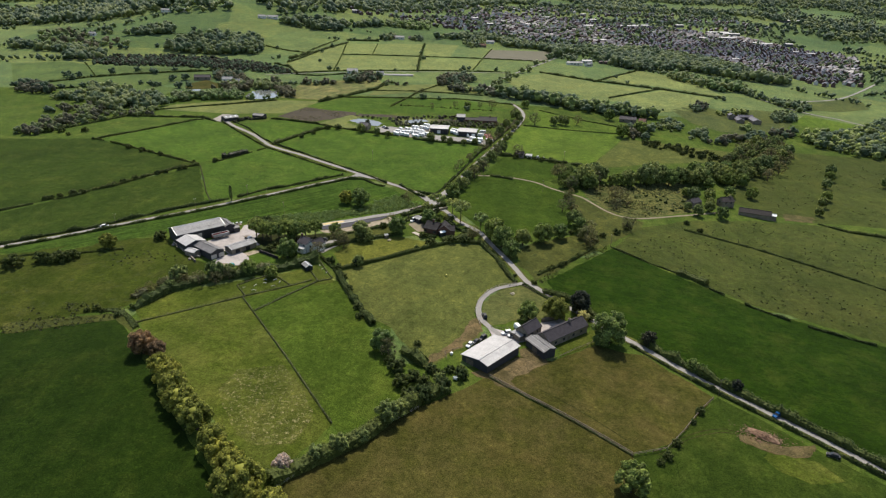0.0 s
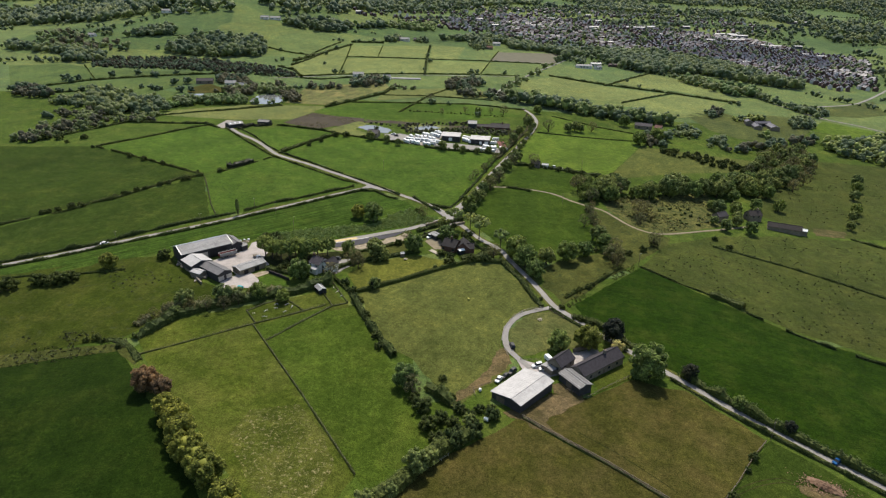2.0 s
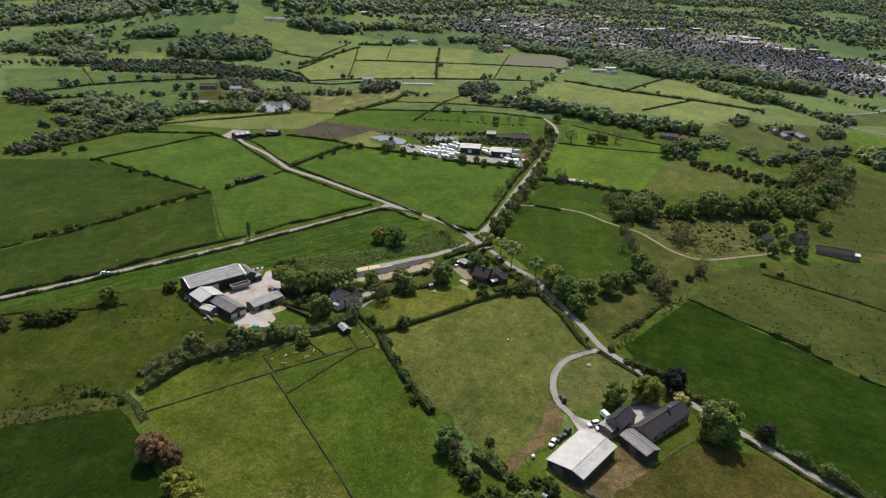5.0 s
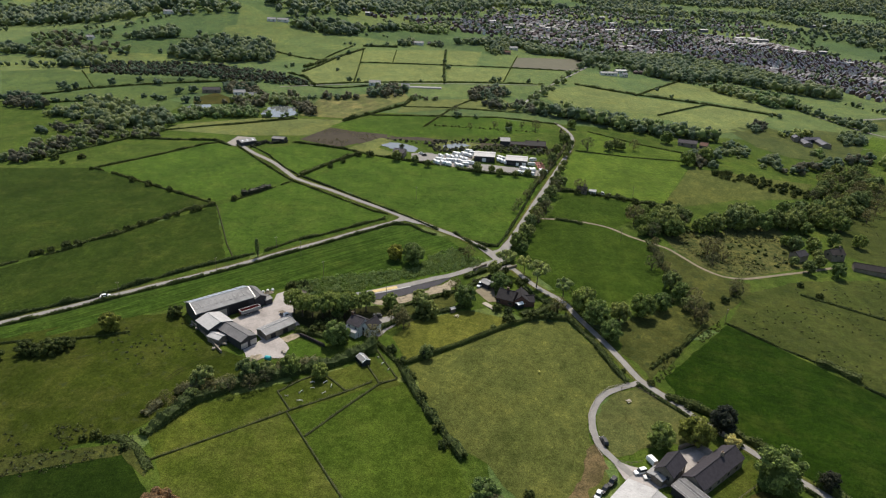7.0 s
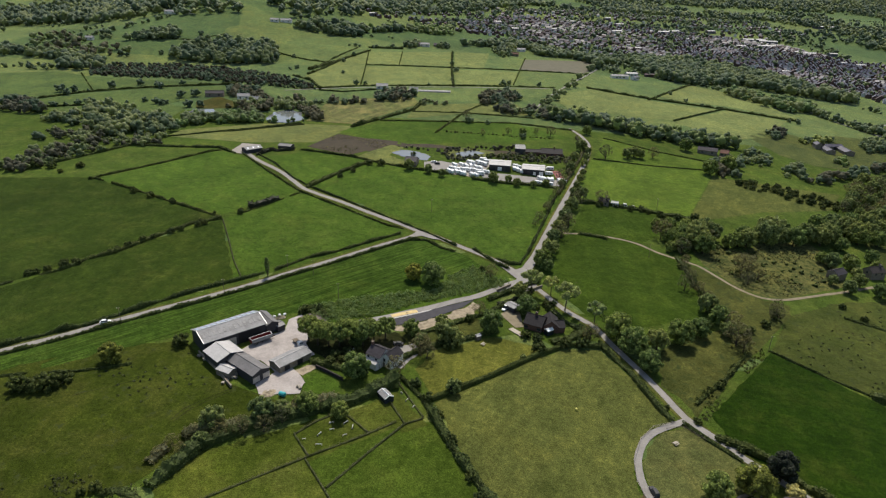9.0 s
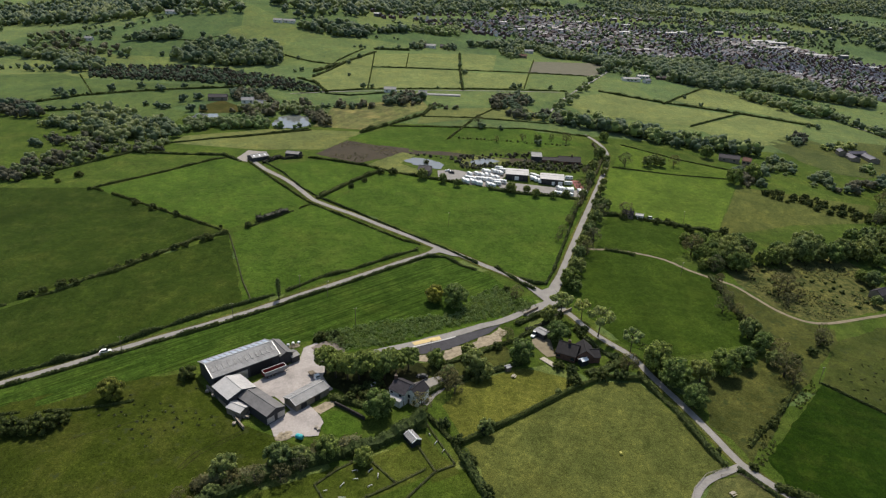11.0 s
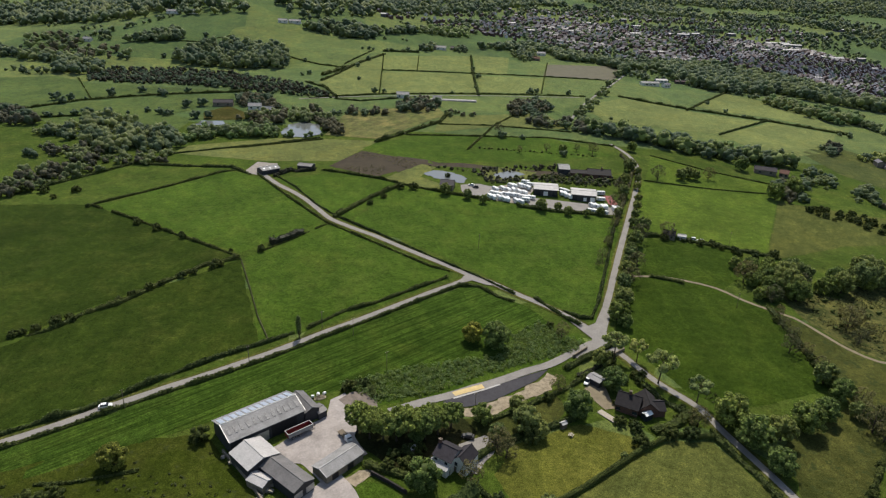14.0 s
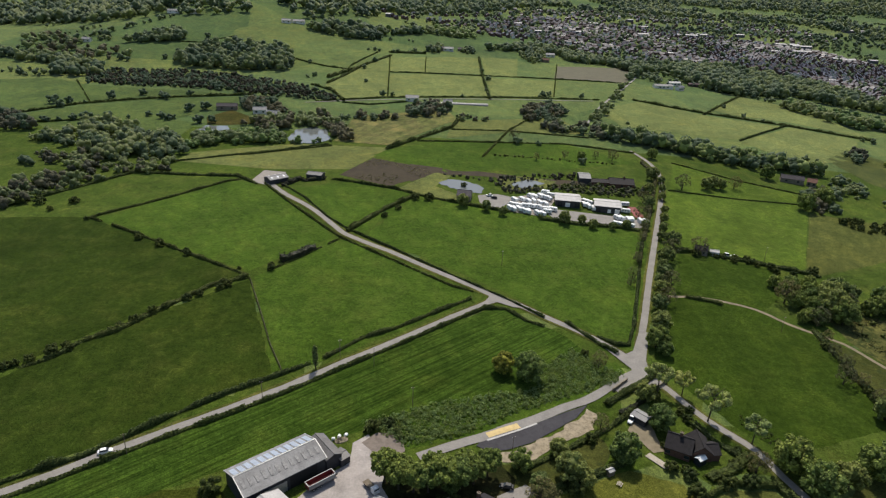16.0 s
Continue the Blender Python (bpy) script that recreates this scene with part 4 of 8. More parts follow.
gabled("farmhouse", "stone farmhouse with a dark slate roof", (37.5, 235.8, 6.3, 9.8, 47.6), 4.0, 2.6, SLATE, STONE, "house", over=0.25,
       windows=[("s", -1.5, 1.1, 1.3, 2.2, GLASS), ("s", 1.5, 1.1, 1.3, 2.2, GLASS), ("e", -2, 1.1, 1.3, 2.2, GLASS), ("e", 2, 1.1, 1.3, 2.2, GLASS)], doors=[("s", 0, 1.0, 2.0, 0, TIMBER)])
gabled("shed", "low grey shed beside the farmhouse", (33.0, 233.3, 5.4, 4.7, 41.0), 2.4, 0.5, ROOF_GREY, STONE, "shed", over=0.2)
gabled("shed", "small slate-roofed outhouse in the inner yard", (51.0, 240.2, 3.5, 4.6, 41.8), 2.4, 1.0, SLATE, STONE, "shed", over=0.2)

# the big yard farm
gabled("barn", "long grey barn with rows of rooflights", (-135.4, 323.0, 13.1, 25.8, 40.8), 5.2, 2.4, ROOF_GREY, CLAD, "barn", over=0.4, sheets=1.1, lights=12, light_mat=(BLUELIGHT, DULL), light_w=0.9, verge_mat=GALV,
       doors=[("e", 5.5, 9.0, 4.4, 0, BLACK), ("e", -3.5, 7.0, 3.6, 0, GALV)])
gabled("barn", "grey lean barn joined to the long barn", (-122.6, 332.3, 11.3, 5.3, 40.1), 4.2, 1.2, ROOF_DARK, CLAD, "barn", across=True, over=0.3, sheets=1.0)
gabled("shed", "small dark shed at the yard's end", (-117.4, 331.2, 4.9, 3.4, 45.4), 2.6, 0.5, ROOF_DARK, CLAD, "shed", over=0.2)
gabled("barn", "pale grey barn with a shallow roof", (-132.6, 306.8, 10.5, 10.7, 47.2), 4.2, 1.6, ROOF_PALE, CLAD, "barn", across=True, over=0.3, sheets=1.1)
gabled("barn", "dark grey barn with open bays", (-121.2, 299.9, 16.2, 7.3, 51.5), 3.8, 1.3, ROOF_DARK, CLAD, "barn", over=0.3, sheets=1.1, across=True,
       doors=[("s", -2.2, 3.0, 2.2, 0.4, GALV), ("s", 2.2, 3.0, 2.2, 0.4, GALV)])
gabled("shed", "small pale shed with a grey roof", (-128.7, 298.0, 6.3, 4.6, 63.1), 2.6, 0.7, ROOF_PALE, STONE, "shed", across=True, over=0.2)
gabled("barn", "low store with a grey ribbed roof", (-106.9, 307.4, 6.8, 14.5, 49.0), 2.8, 1.0, ROOF_GREY, STONE, "barn", over=0.3, sheets=1.1, verge_mat=ROOF_PALE,
       doors=[("e", -4, 2.4, 2.2, 0, BLACK), ("e", 2, 2.4, 2.2, 0, BLACK)])

# cottages by the side road
gabled("cottage", "white rendered cottage with a slate roof", (-72.6, 311.3, 7.8, 6.7, -33.2), 4.6, 2.2, SLATE, RENDER, "house", over=0.25, chimneys=[(-3.2, BRICK)],
       windows=[("e", -2.2, 1.0, 1.2, 2.9, GLASS), ("e", 1.6, 1.0, 1.2, 2.9, GLASS), ("n", 0, 1.1, 1.3, 2.9, GLASS), ("e", -1.0, 1.0, 1.2, 0.8, GLASS), ("n", -1.5, 1.1, 1.3, 0.7, GLASS)], doors=[("e", 2.8, 1.0, 2.0, 0, TIMBER)])
main = (-72.6, 311.3, 7.8, 6.7, -33.2)
gabled("cottage", "white gabled wing of the rendered cottage", (main[0] + 5.2, main[1] - 1.0, 5.4, 7.2, main[4] + 90), 4.2, 2.2, SLATE, RENDER, "house", over=0.25,
       windows=[("s", -1.0, 1.0, 1.2, 2.6, GLASS), ("s", 1.2, 1.0, 1.2, 0.8, GLASS), ("w", 0, 1.1, 1.2, 2.6, GLASS), ("e", 0, 1.1, 1.2, 2.6, GLASS)], doors=[("s", -1.2, 1.0, 2.0, 0, TIMBER)])
gabled("cottage", "low pale extension on the cottage's front", (-75.2, 307.7, 2.6, 6.6, -36.8), 2.6, 0.6, ROOF_PALE, RENDER, "house", over=0.2, windows=[("e", 0, 1.2, 1.0, 1.0, GLASS)])
gabled("bungalow", "dark-roofed brick house beside the junction", (-5.8, 345.4, 9.0, 8.0, -26.3), 3.0, 2.8, DARK_TILE, BRICK, "house", over=0.4, chimneys=[(0.0, BRICK)], windows=[("e", -3, 1.6, 1.2, 0.9, GLASS), ("e", 3, 1.6, 1.2, 0.9, GLASS)])
gabled("bungalow", "dark-roofed wing of the brick house", (0.5, 344.9, 8.6, 6.7, -3.6), 3.0, 2.6, DARK_TILE, BRICK, "house", over=0.4, across=True, windows=[("s", 0, 1.6, 1.2, 0.9, GLASS)])
gabled("bungalow", "low slate porch of the brick house", (4.3, 344.1, 6.4, 3.9, 5.4), 2.6, 1.8, DARK_TILE, BRICK, "house", over=0.3)
gabled("conservatory", "small white conservatory on the house", (-0.7, 339.4, 2.4, 3.4, 31.7), 2.3, 0.5, WHITE, GLASS, "conservatory", over=0.1)
gabled("garage", "grey ribbed garage in the garden", (-15.0, 358.9, 4.6, 5.7, -47.0), 2.4, 0.5, ROOF_GREY, CLAD, "garage", over=0.2, sheets=0.8)
gabled("greenhouse", "pale green greenhouse in the paddock", (-67.9, 288.0, 3.7, 5.2, -54.4), 1.9, 0.9, DULL, GLASS, "greenhouse", over=0.05, sheets=0.7, verge_mat=WHITE)
gabled("shed", "small grey garden shed", (-72.8, 291.7, 2.9, 2.5, 57.8), 1.9, 0.5, ROOF_GREY, TIMBER, "shed", over=0.15)

# the stone farm across the lane
def clamped(rect, wide, long):
    """A plan rectangle cut to a greatest width and length about its centre."""
    return rect[0], rect[1], min(rect[2], wide), min(rect[3], long), rect[4]


gabled("barn", "long dark barn of the stone farm", clamped((213.0, 411.0, 24.6, 24.9, -24.0), 7, 20), 2.8, 2.0, OLD_TILE, STONE, "barn", over=0.3)
gabled("shed", "white-roofed lean-to on the dark barn", clamped((223.6, 406.4, 10.5, 4.6, -24.0), 4, 4), 3.2, 0.8, WHITE, STONE, "shed", over=0.1)
gabled("farmhouse", "old stone farmhouse with two gables", clamped((199.0, 427.1, 14.8, 9.2, 11.4), 7.0, 11), 4.2, 2.4, OLD_TILE, STONE, "house", over=0.2, chimneys=[(2.5, STONE)], windows=[("e", -2, 1.0, 1.3, 2.8, GLASS), ("e", 2, 1.0, 1.3, 2.8, GLASS), ("s", 0, 1.0, 1.3, 2.8, GLASS)])
gabled("cottage", "small stone cottage among the trees", clamped((174.5, 421.8, 7.7, 8.6, 28.8), 6.5, 10), 3.6, 2.0, SLATE, STONE, "house", over=0.2)

# the caravan yard and the houses behind
gabled("showroom", "dark showroom with a pale roof and openings", (-5.7, 570.6, 14.4, 15.6, -6.6), 4.2, 0.8, ROOF_PALE, CLAD, "workshop", over=0.7, doors=[("e", -5, 3, 2.8, 0, GLASS), ("e", 0, 3, 2.8, 0, WHITE), ("e", 6, 3, 2.8, 0, GLASS)])
gabled("showroom", "dark showroom with a pale roof and openings", (19.5, 565.4, 14.1, 16.1, -8.7), 4.2, 0.8, ROOF_PALE, CLAD, "workshop", over=0.7, doors=[("e", -6, 3, 2.8, 0, GLASS), ("e", 1, 2, 2.4, 0, WHITE), ("e", 6, 3, 2.8, 0, WHITE)])
gabled("barn", "grey barn behind the caravan yard", (14.3, 617.5, 14.2, 8.0, -3.7), 4.0, 1.4, ROOF_GREY, CLAD, "barn", over=0.3)
gabled("house", "large dark-roofed house among trees", (40.1, 613.0, 12.0, 17.0, -3.9), 3.0, 2.6, DARK_TILE, BRICK, "house", over=0.4, chimneys=[(2, BRICK)], windows=[("e", -6, 1.6, 1.2, 1.2, GLASS), ("e", 0, 1.6, 1.2, 1.2, GLASS), ("e", 6, 1.6, 1.2, 1.2, GLASS)])
gabled("house", "low dark wing of the large house", (25.4, 612.7, 8.0, 14.0, -1.3), 2.6, 1.4, DARK_TILE, BRICK, "house", over=0.3)
gabled("house", "stone house beside the big pond", (-73.5, 566.6, 10.5, 8.8, -9.6), 3.4, 2.2, SLATE, STONE, "house", over=0.3)
gabled("cottage", "small stone cottage in the field hedge", (61.0, 508.4, 5.0, 7.0, -20.0), 3.0, 1.6, SLATE, STONE, "house", over=0.2, chimneys=[(1.5, STONE)], windows=[("e", -1.5, 0.9, 1.0, 1.0, GLASS), ("e", 1.5, 0.9, 1.0, 1.0, GLASS)])
gabled("shed", "white-walled shed beside the small cottage", (68.5, 507.6, 3.6, 5.0, -20.0), 2.4, 0.8, ROOF_PALE, RENDER, "shed", over=0.15, doors=[("e", 0, 1.0, 1.9, 0, TIMBER)])
gabled("barn", "dark barn of the far farmstead", (-198.6, 579.8, 9.0, 13.0, 42.0), 2.8, 1.2, ROOF_GREY, CLAD, "barn", over=0.3, sheets=1.1, lights=3)
gabled("barn", "low shed of the far farmstead", (-174.3, 589.8, 7.5, 10.4, -10.6), 3.0, 1.0, ROOF_DARK, CLAD, "barn", over=0.3)
for label, rect in (("white farmhouse below the hill pastures", (-121.3, 829.9, 8, 13, 2)), ("white house with outbuildings in trees", (-84.8, 819.8, 6, 9, -4)),
                    ("white hall among the hilltop trees", (-85.2, 1160.7, 8, 16, -2)), ("stone house among the hilltop trees", (-101.4, 1154.8, 8, 18, 4)),
                    ("stone house among the hilltop trees", (-61.5, 1171.8, 8, 18, -4)), ("red-roofed stone farm in the valley trees", (202.5, 654.7, 13.9, 6.8, -30.8)),
                    ("grey-roofed row in the valley trees", (188.4, 658.6, 12.1, 16.6, -21.3)), ("stone barn beside the wooded pond", (-288.3, 761.8, 8, 18, 10)), ("pale barn on the far hill", (-512.3, 1222.0, 8, 20, -6)), ("pale barn on the far hill", (-479.3, 1215.8, 8, 16, 4)),
                    ("white house with dark roof by the pond", (-255.8, 752.6, 7, 12, 12)), ("white house with dark roof by the pond", (-241.0, 741.6, 6, 12, -10)), ("white cottage below the hill copse", (-570.0, 1061.8, 7, 11, 0)), ("white houses on the hilltop", (-331.8, 1193.5, 8, 14, 0)), ("white houses on the hilltop", (-314.4, 1198.5, 8, 18, 0)), ("white house with dark roof among trees", (76.3, 1217.0, 8, 14, 5)), ("red-roofed house beside the wood", (60.1, 1153.8, 7, 12, -5)), ("stone house with dark roof at the wood", (14.2, 824.4, 7, 12, 6))):
    rect = (rect[0], rect[1], min(rect[2], 8.0), min(rect[3], 20.0), rect[4])
    pale = "white" in label or "pale" in label
    gabled("house" if "barn" not in label else "barn", label, rect, 3.4, 2.2, ROOF_GREY if pale else (BRICK if "red" in label else SLATE), RENDER if pale else STONE, "house" if "barn" not in label else "barn", over=0.3,
           windows=[("e", -rect[3] / 4, 1.6, 1.4, 1.2, GLASS), ("e", rect[3] / 4, 1.6, 1.4, 1.2, GLASS)])


SCHOOL = (197.0, 1022.1, 10, 24, 3), (222.5, 1054.6, 9, 16, 4), (252.0, 1060.0, 5, 16, -2), (218.4, 1019.0, 7, 11, 40)
for rect, eave in (((322.0, 700.0, 8.0, 16.0, 82.0), 2.8), ((340.0, 702.0, 9.0, 20.0, 84.0), 3.0), ((334.0, 714.0, 7.0, 18.0, 8.0), 3.0), ((318.0, 712.0, 6.5, 9.0, 80.0), 4.2)):
    gabled("barn", "purple-grey slated barn of the valley farm", rect, eave, 1.6, TOWN_SLATE, STONE, "barn", over=0.3, doors=[("e", 0, 3.0, 2.4, 0, CLAD)])
for label, rect, eave, roof, wall in (("white-walled school hall with a pale flat roof", SCHOOL[0], 3.6, ROOF_GREY, RENDER), ("white classroom block of the school", SCHOOL[1], 3.6, ROOF_PALE, RENDER),
                                      ("low brick wing of the school", SCHOOL[2], 3.4, TOWN_TILE, TOWN_BRICK), ("grey-roofed annexe of the school", SCHOOL[3], 4.0, TOWN_GREY, RENDER)):
    gabled("school_building", label, rect, eave, 1.4, roof, wall, "school", over=0.4, windows=[("e", -5, 3.0, 1.4, 1.2, GLASS), ("e", 0, 3.0, 1.4, 1.2, GLASS), ("e", 5, 3.0, 1.4, 1.2, GLASS)])


def tunnel(label, rect, high):
    """A polytunnel: half-round skin with hoops."""
    cx, cy, w, l, ang = rect
    ob = tagged(new("polytunnel"), label, "polytunnel")
    ob.matrix_world = at(cx, cy, 0, ang - 90)
    prof = [(w / 2 * math.cos(k * math.pi / 10), -0.5 + (high + 0.5) * math.sin(k * math.pi / 10)) for k in range(11)]
    vs, fs = prism(prof, -l / 2, l / 2)
    link("cover", vs, fs, DULL, ob)
    for k in range(int(l / 4) + 1):
        y = -l / 2 + 4 * k
        vs, fs = tube("", [(x * 1.01, y, z * 1.01 + 0.02) for x, z in prof], [0.05] * 11, GALV, sides=4)
        link("hoop", vs, fs, GALV, ob)


tunnel("long grey polytunnel below the hill pastures", (-67.7, 827.5, 6.5, 48, 1.5), 1.6)

# ---- trees ----
MODELS = {
    "oak": [tree_model("tree", "broad green tree in full leaf", L_OAK, "round", 1300, 30, 0.04, 0.5, 0.039, s) for s in (1, 2, 3)],
    "ash": [tree_model("tree", "light green tree in young leaf", L_ASH, "round", 1100, 26, 0.06, 0.48, 0.039, s) for s in (4, 5)],
    "beech": [tree_model("tree", "tall-stemmed tree of the farm copse", L_OAK, "round", 1300, 26, 0.36, 0.4, 0.036, s, 0.03) for s in (21, 22)],
    "lime": [tree_model("tree", "yellow-green tree in a planted row", L_LIME, "round", 1500, 30, 0.0, 0.54, 0.034, s) for s in (6, 7)],
    "dark": [tree_model("tree", "dense dark evergreen tree", L_DARK, "tall", 1500, 30, 0.0, 0.5, 0.034, s) for s in (8, 9)],
    "copper": [tree_model("tree", "copper-brown tree in the hedge", L_COPPER, "round", 1600, 30, 0.0, 0.55, 0.034, 10)],
    "golden": [tree_model("tree", "golden-yellow tree in the garden", L_YELLOW, "round", 1300, 24, 0.1, 0.5, 0.04, 11)],
    "blossom": [tree_model("tree", "hawthorn covered in white blossom", L_BLOSSOM, "round", 1500, 26, 0.0, 0.55, 0.036, 12)],
    "bud": [tree_model("tree", "thin brownish tree barely in leaf", L_BUD, "round", 900, 22, 0.12, 0.45, 0.026, s, 0.03, 0) for s in (13, 14)],
    "stalk": [tree_model("tree", "tall bare-stemmed tree with a small flat top", L_STALK, "flat", 1100, 18, 0.62, 0.44, 0.036, s, 0.022, 0.92) for s in (15, 16)],
    "poplar": [tree_model("tree", "slender upright poplar beside the road", L_ASH, "tall", 900, 34, 0.02, 0.13, 0.022, 17, 0.02, 1.0)],
    "bush": [tree_model("bush", "rounded dark green bush", L_HEDGE, "round", 600, 14, -0.1, 0.75, 0.055, s, 0.02) for s in (18, 19)],
}
RATIO = {"oak": 1.0, "ash": 1.08, "beech": 1.3, "lime": 1.0, "dark": 1.1, "copper": 0.95, "golden": 1.0, "blossom": 0.9, "bud": 1.1, "stalk": 1.25, "poplar": 4.2, "bush": 0.66}
placed = random.Random(4)
first = {}


def trees(kind, spots):
    """Trees of one kind at (x, y, crown width)."""
    for x, y, wide in spots:
        k = placed.randrange(len(MODELS[kind]))
        m = MODELS[kind][k]
        high = wide * RATIO[kind] * placed.uniform(0.84, 0.98)
        s = pose(x, y, land(x, y) - 0.1, placed.uniform(-3, 3), placed.uniform(-3, 3), placed.uniform(0, 360)) @ Matrix.Diagonal((high, high, high, 1))
        if (kind, k) not in first:
            first[kind, k] = m
            m.matrix_basis = s
        else:
            q = m.scale.copy()
            m.scale = (1, 1, 1)
            copy_thing(m, s)
            m.scale = q


trees("lime", [(-101.8, 194.2, 9.8), (-96.6, 188.7, 10.4), (-92.5, 182.1, 10.9), (-87.4, 175.0, 11.3), (-83.0, 170.9, 10.8), (-78.0, 165.1, 11.9), (-70.2, 156.3, 10.4), (-65.3, 151.0, 10.5), (-61.0, 145.6, 9.9), (-55.7, 139.5, 12.8), (-59.2, 137.4, 10.5), (-52.5, 135.9, 9.5), (-45.2, 132.3, 9.3)])
trees("copper", [(-114.4, 207.2, 12.0), (-107.9, 206.3, 8.2)])
trees("blossom", [(-46.4, 149.2, 6.4)])
trees("oak", [(-23.7, 218.4, 11.0), (58.4, 147.9, 11.1), (101.6, 217.2, 6.4)])
trees("ash", [(-37.1, 153.8, 6.2), (-31.1, 158.3, 6.4), (-24.4, 163.2, 5.6), (-17.0, 174.0, 8.6), (-0.2, 197.6, 5.2), (-13.1, 177.4, 6.6)])
trees("bush", [(-17.0, 204.5, 9.0), (-14.1, 194.8, 8.6), (-5.7, 187.1, 9.8), (1.0, 192.9, 8.8), (8.1, 201.6, 7.2), (-41.5, 149.0, 5.2), (-27.5, 161.0, 5.4), (-20.5, 169.5, 5.6), (-9.3, 183.8, 5.6), (-12.2, 189.0, 4.6), (-19.5, 209.5, 5.0)])
trees("bud", [(-20.6, 213.2, 8.0)])
trees("dark", [(114.3, 204.2, 5.2), (-43.6, 293.8, 4.6)])
trees("bud", [(-65.5, 303.8, 8.7)])
trees("oak", [(-80.6, 300.0, 11.5), (-94.2, 278.9, 8.2), (-82.7, 276.4, 7.1)])
trees("ash", [(-123.3, 267.0, 8.8), (-108.7, 273.2, 9.4), (-102.6, 274.9, 7.1), (-124.7, 259.1, 5.7)])
trees("poplar", [(-134.2, 378.1, 2.8)])
trees("bush", [(-188.7, 285.6, 9.5), (-185.3, 288.5, 7.9), (-193.2, 284.3, 8.2), (-198.5, 284.1, 8.8), (-208.1, 276.8, 10.9)])
trees("ash", [(46.2, 514.2, 9.8), (36.5, 493.5, 8.7), (28.3, 471.5, 9.3), (21.2, 454.1, 9.4), (16.1, 439.1, 9.0), (10.6, 421.4, 9.5), (49.3, 573.0, 9.0), (57.6, 601.7, 8.7), (68.2, 631.5, 10.1), (37.0, 537.7, 6.2)])
trees("bud", [(41.0, 500.6, 10.7), (28.9, 462.9, 10.2), (21.7, 445.9, 9.2), (48.1, 582.4, 9.1), (37.9, 555.6, 7.9), (19.2, 488.7, 6.1), (12.0, 471.5, 7.0), (8.5, 462.2, 5.7)])
trees("oak", [(169.4, 661.3, 13.4), (167.1, 595.5, 13.4), (187.4, 610.6, 13.8), (84.5, 687.0, 9.3)])
trees("bud", [(86.1, 616.1, 12.2), (129.9, 628.8, 10.1), (59.4, 507.4, 10.9), (-28.1, 710.1, 9.6), (-15.1, 658.0, 6.2), (8.8, 667.9, 6.3), (35.1, 674.6, 6.4), (47.6, 670.7, 9.9)])
trees("bush", [(-247.9, 484.1, 5.4), (-233.8, 477.4, 5.9), (-216.1, 468.1, 4.6), (-170.8, 456.0, 5.0), (-234.8, 379.6, 6.9), (-230.2, 383.4, 4.8), (-286.9, 506.1, 3.8), (-313.3, 517.2, 5.2), (-122.2, 529.4, 5.4), (-114.6, 541.6, 4.9), (-105.1, 559.8, 7.2), (-96.1, 560.5, 8.0), (-336.0, 527.1, 10.0), (-324.3, 526.6, 8.0), (-305.9, 529.1, 7.3), (96.8, 490.6, 5.6), (88.9, 497.6, 5.0), (105.7, 489.4, 4.9), (118.5, 493.2, 7.5), (77.2, 500.5, 5.7), (85.2, 500.2, 4.4), (95.7, 495.2, 6.3)])
trees("ash", [(105.6, 620.8, 9.9), (112.8, 626.2, 9.2), (117.7, 624.2, 8.3), (-13.1, 536.3, 8.2), (3.5, 532.2, 6.1), (15.5, 532.1, 5.5), (25.1, 536.3, 6.2), (-2.1, 538.9, 5.5), (-74.7, 553.4, 7.8), (-60.6, 548.4, 7.7), (-50.4, 542.5, 5.6)])
trees("bush", [(-236.5, 382.4, 5.5), (-232.4, 385.1, 4.5), (-247.0, 370.3, 5), (-244.4, 372.3, 4.5), (-240.6, 375.2, 5), (-218.9, 400.6, 4.6), (-215.2, 405.4, 5.5), (-210.4, 412.4, 5.2), (-206.7, 416.6, 4.5), (-200.1, 424.8, 5), (-196.4, 428.8, 4.6), (-189.5, 435.4, 5.2), (-186.5, 438.4, 5), (-218.2, 471.8, 4.4), (-235.6, 480.6, 4.6), (-250.3, 488.7, 4.2), (-172.0, 460.1, 4.4), (-186.3, 455.5, 3)])
trees("lime", [(-174.5, 303.0, 8.6)])
trees("bush", [(-148.2, 239.1, 4.6), (-137.0, 233.8, 3.6), (-151.6, 237.7, 3.8), (-144.9, 237.4, 3.4)])
trees("bush", [(-153.1, 316.2, 8.0)])
# round the junction, the bungalow and the cottages
trees("beech", [(-103.1, 323.2, 9.5), (-98.7, 320.5, 9), (-94.1, 319.7, 8.5), (-89.7, 320.0, 9), (-85.0, 320.4, 10), (-80.3, 321.4, 9.5), (-76.1, 324.2, 9), (-71.7, 327.6, 9), (-97.8, 325.4, 8), (-87.8, 325.6, 8.5), (-78.8, 327.0, 8)])
trees("oak", [(-60.6, 331.4, 8.1), (-53.0, 378.7, 13.3), (-26.6, 338.6, 11.7), (-9.2, 355.4, 10.2), (5.1, 407.8, 11.0), (7.4, 402.3, 8.0), (-82.8, 321.2, 7.4)])
trees("lime", [(-62.2, 383.0, 9.2), (51.6, 252.0, 11.6)])
trees("ash", [(-46.2, 328.4, 10.1), (-10.1, 370.7, 8.0), (-56.3, 323.2, 6.8), (-41.1, 326.2, 6.9), (-47.8, 338.6, 6.6)])
trees("bush", [(-90.0, 312.1, 5.9), (-85.8, 314.3, 6.0), (-81.6, 316.0, 5.6), (-86.0, 308.5, 5.9), (-91.4, 307.4, 5.4), (-77.8, 302.5, 4.6), (-81.4, 304.5, 4.6)])
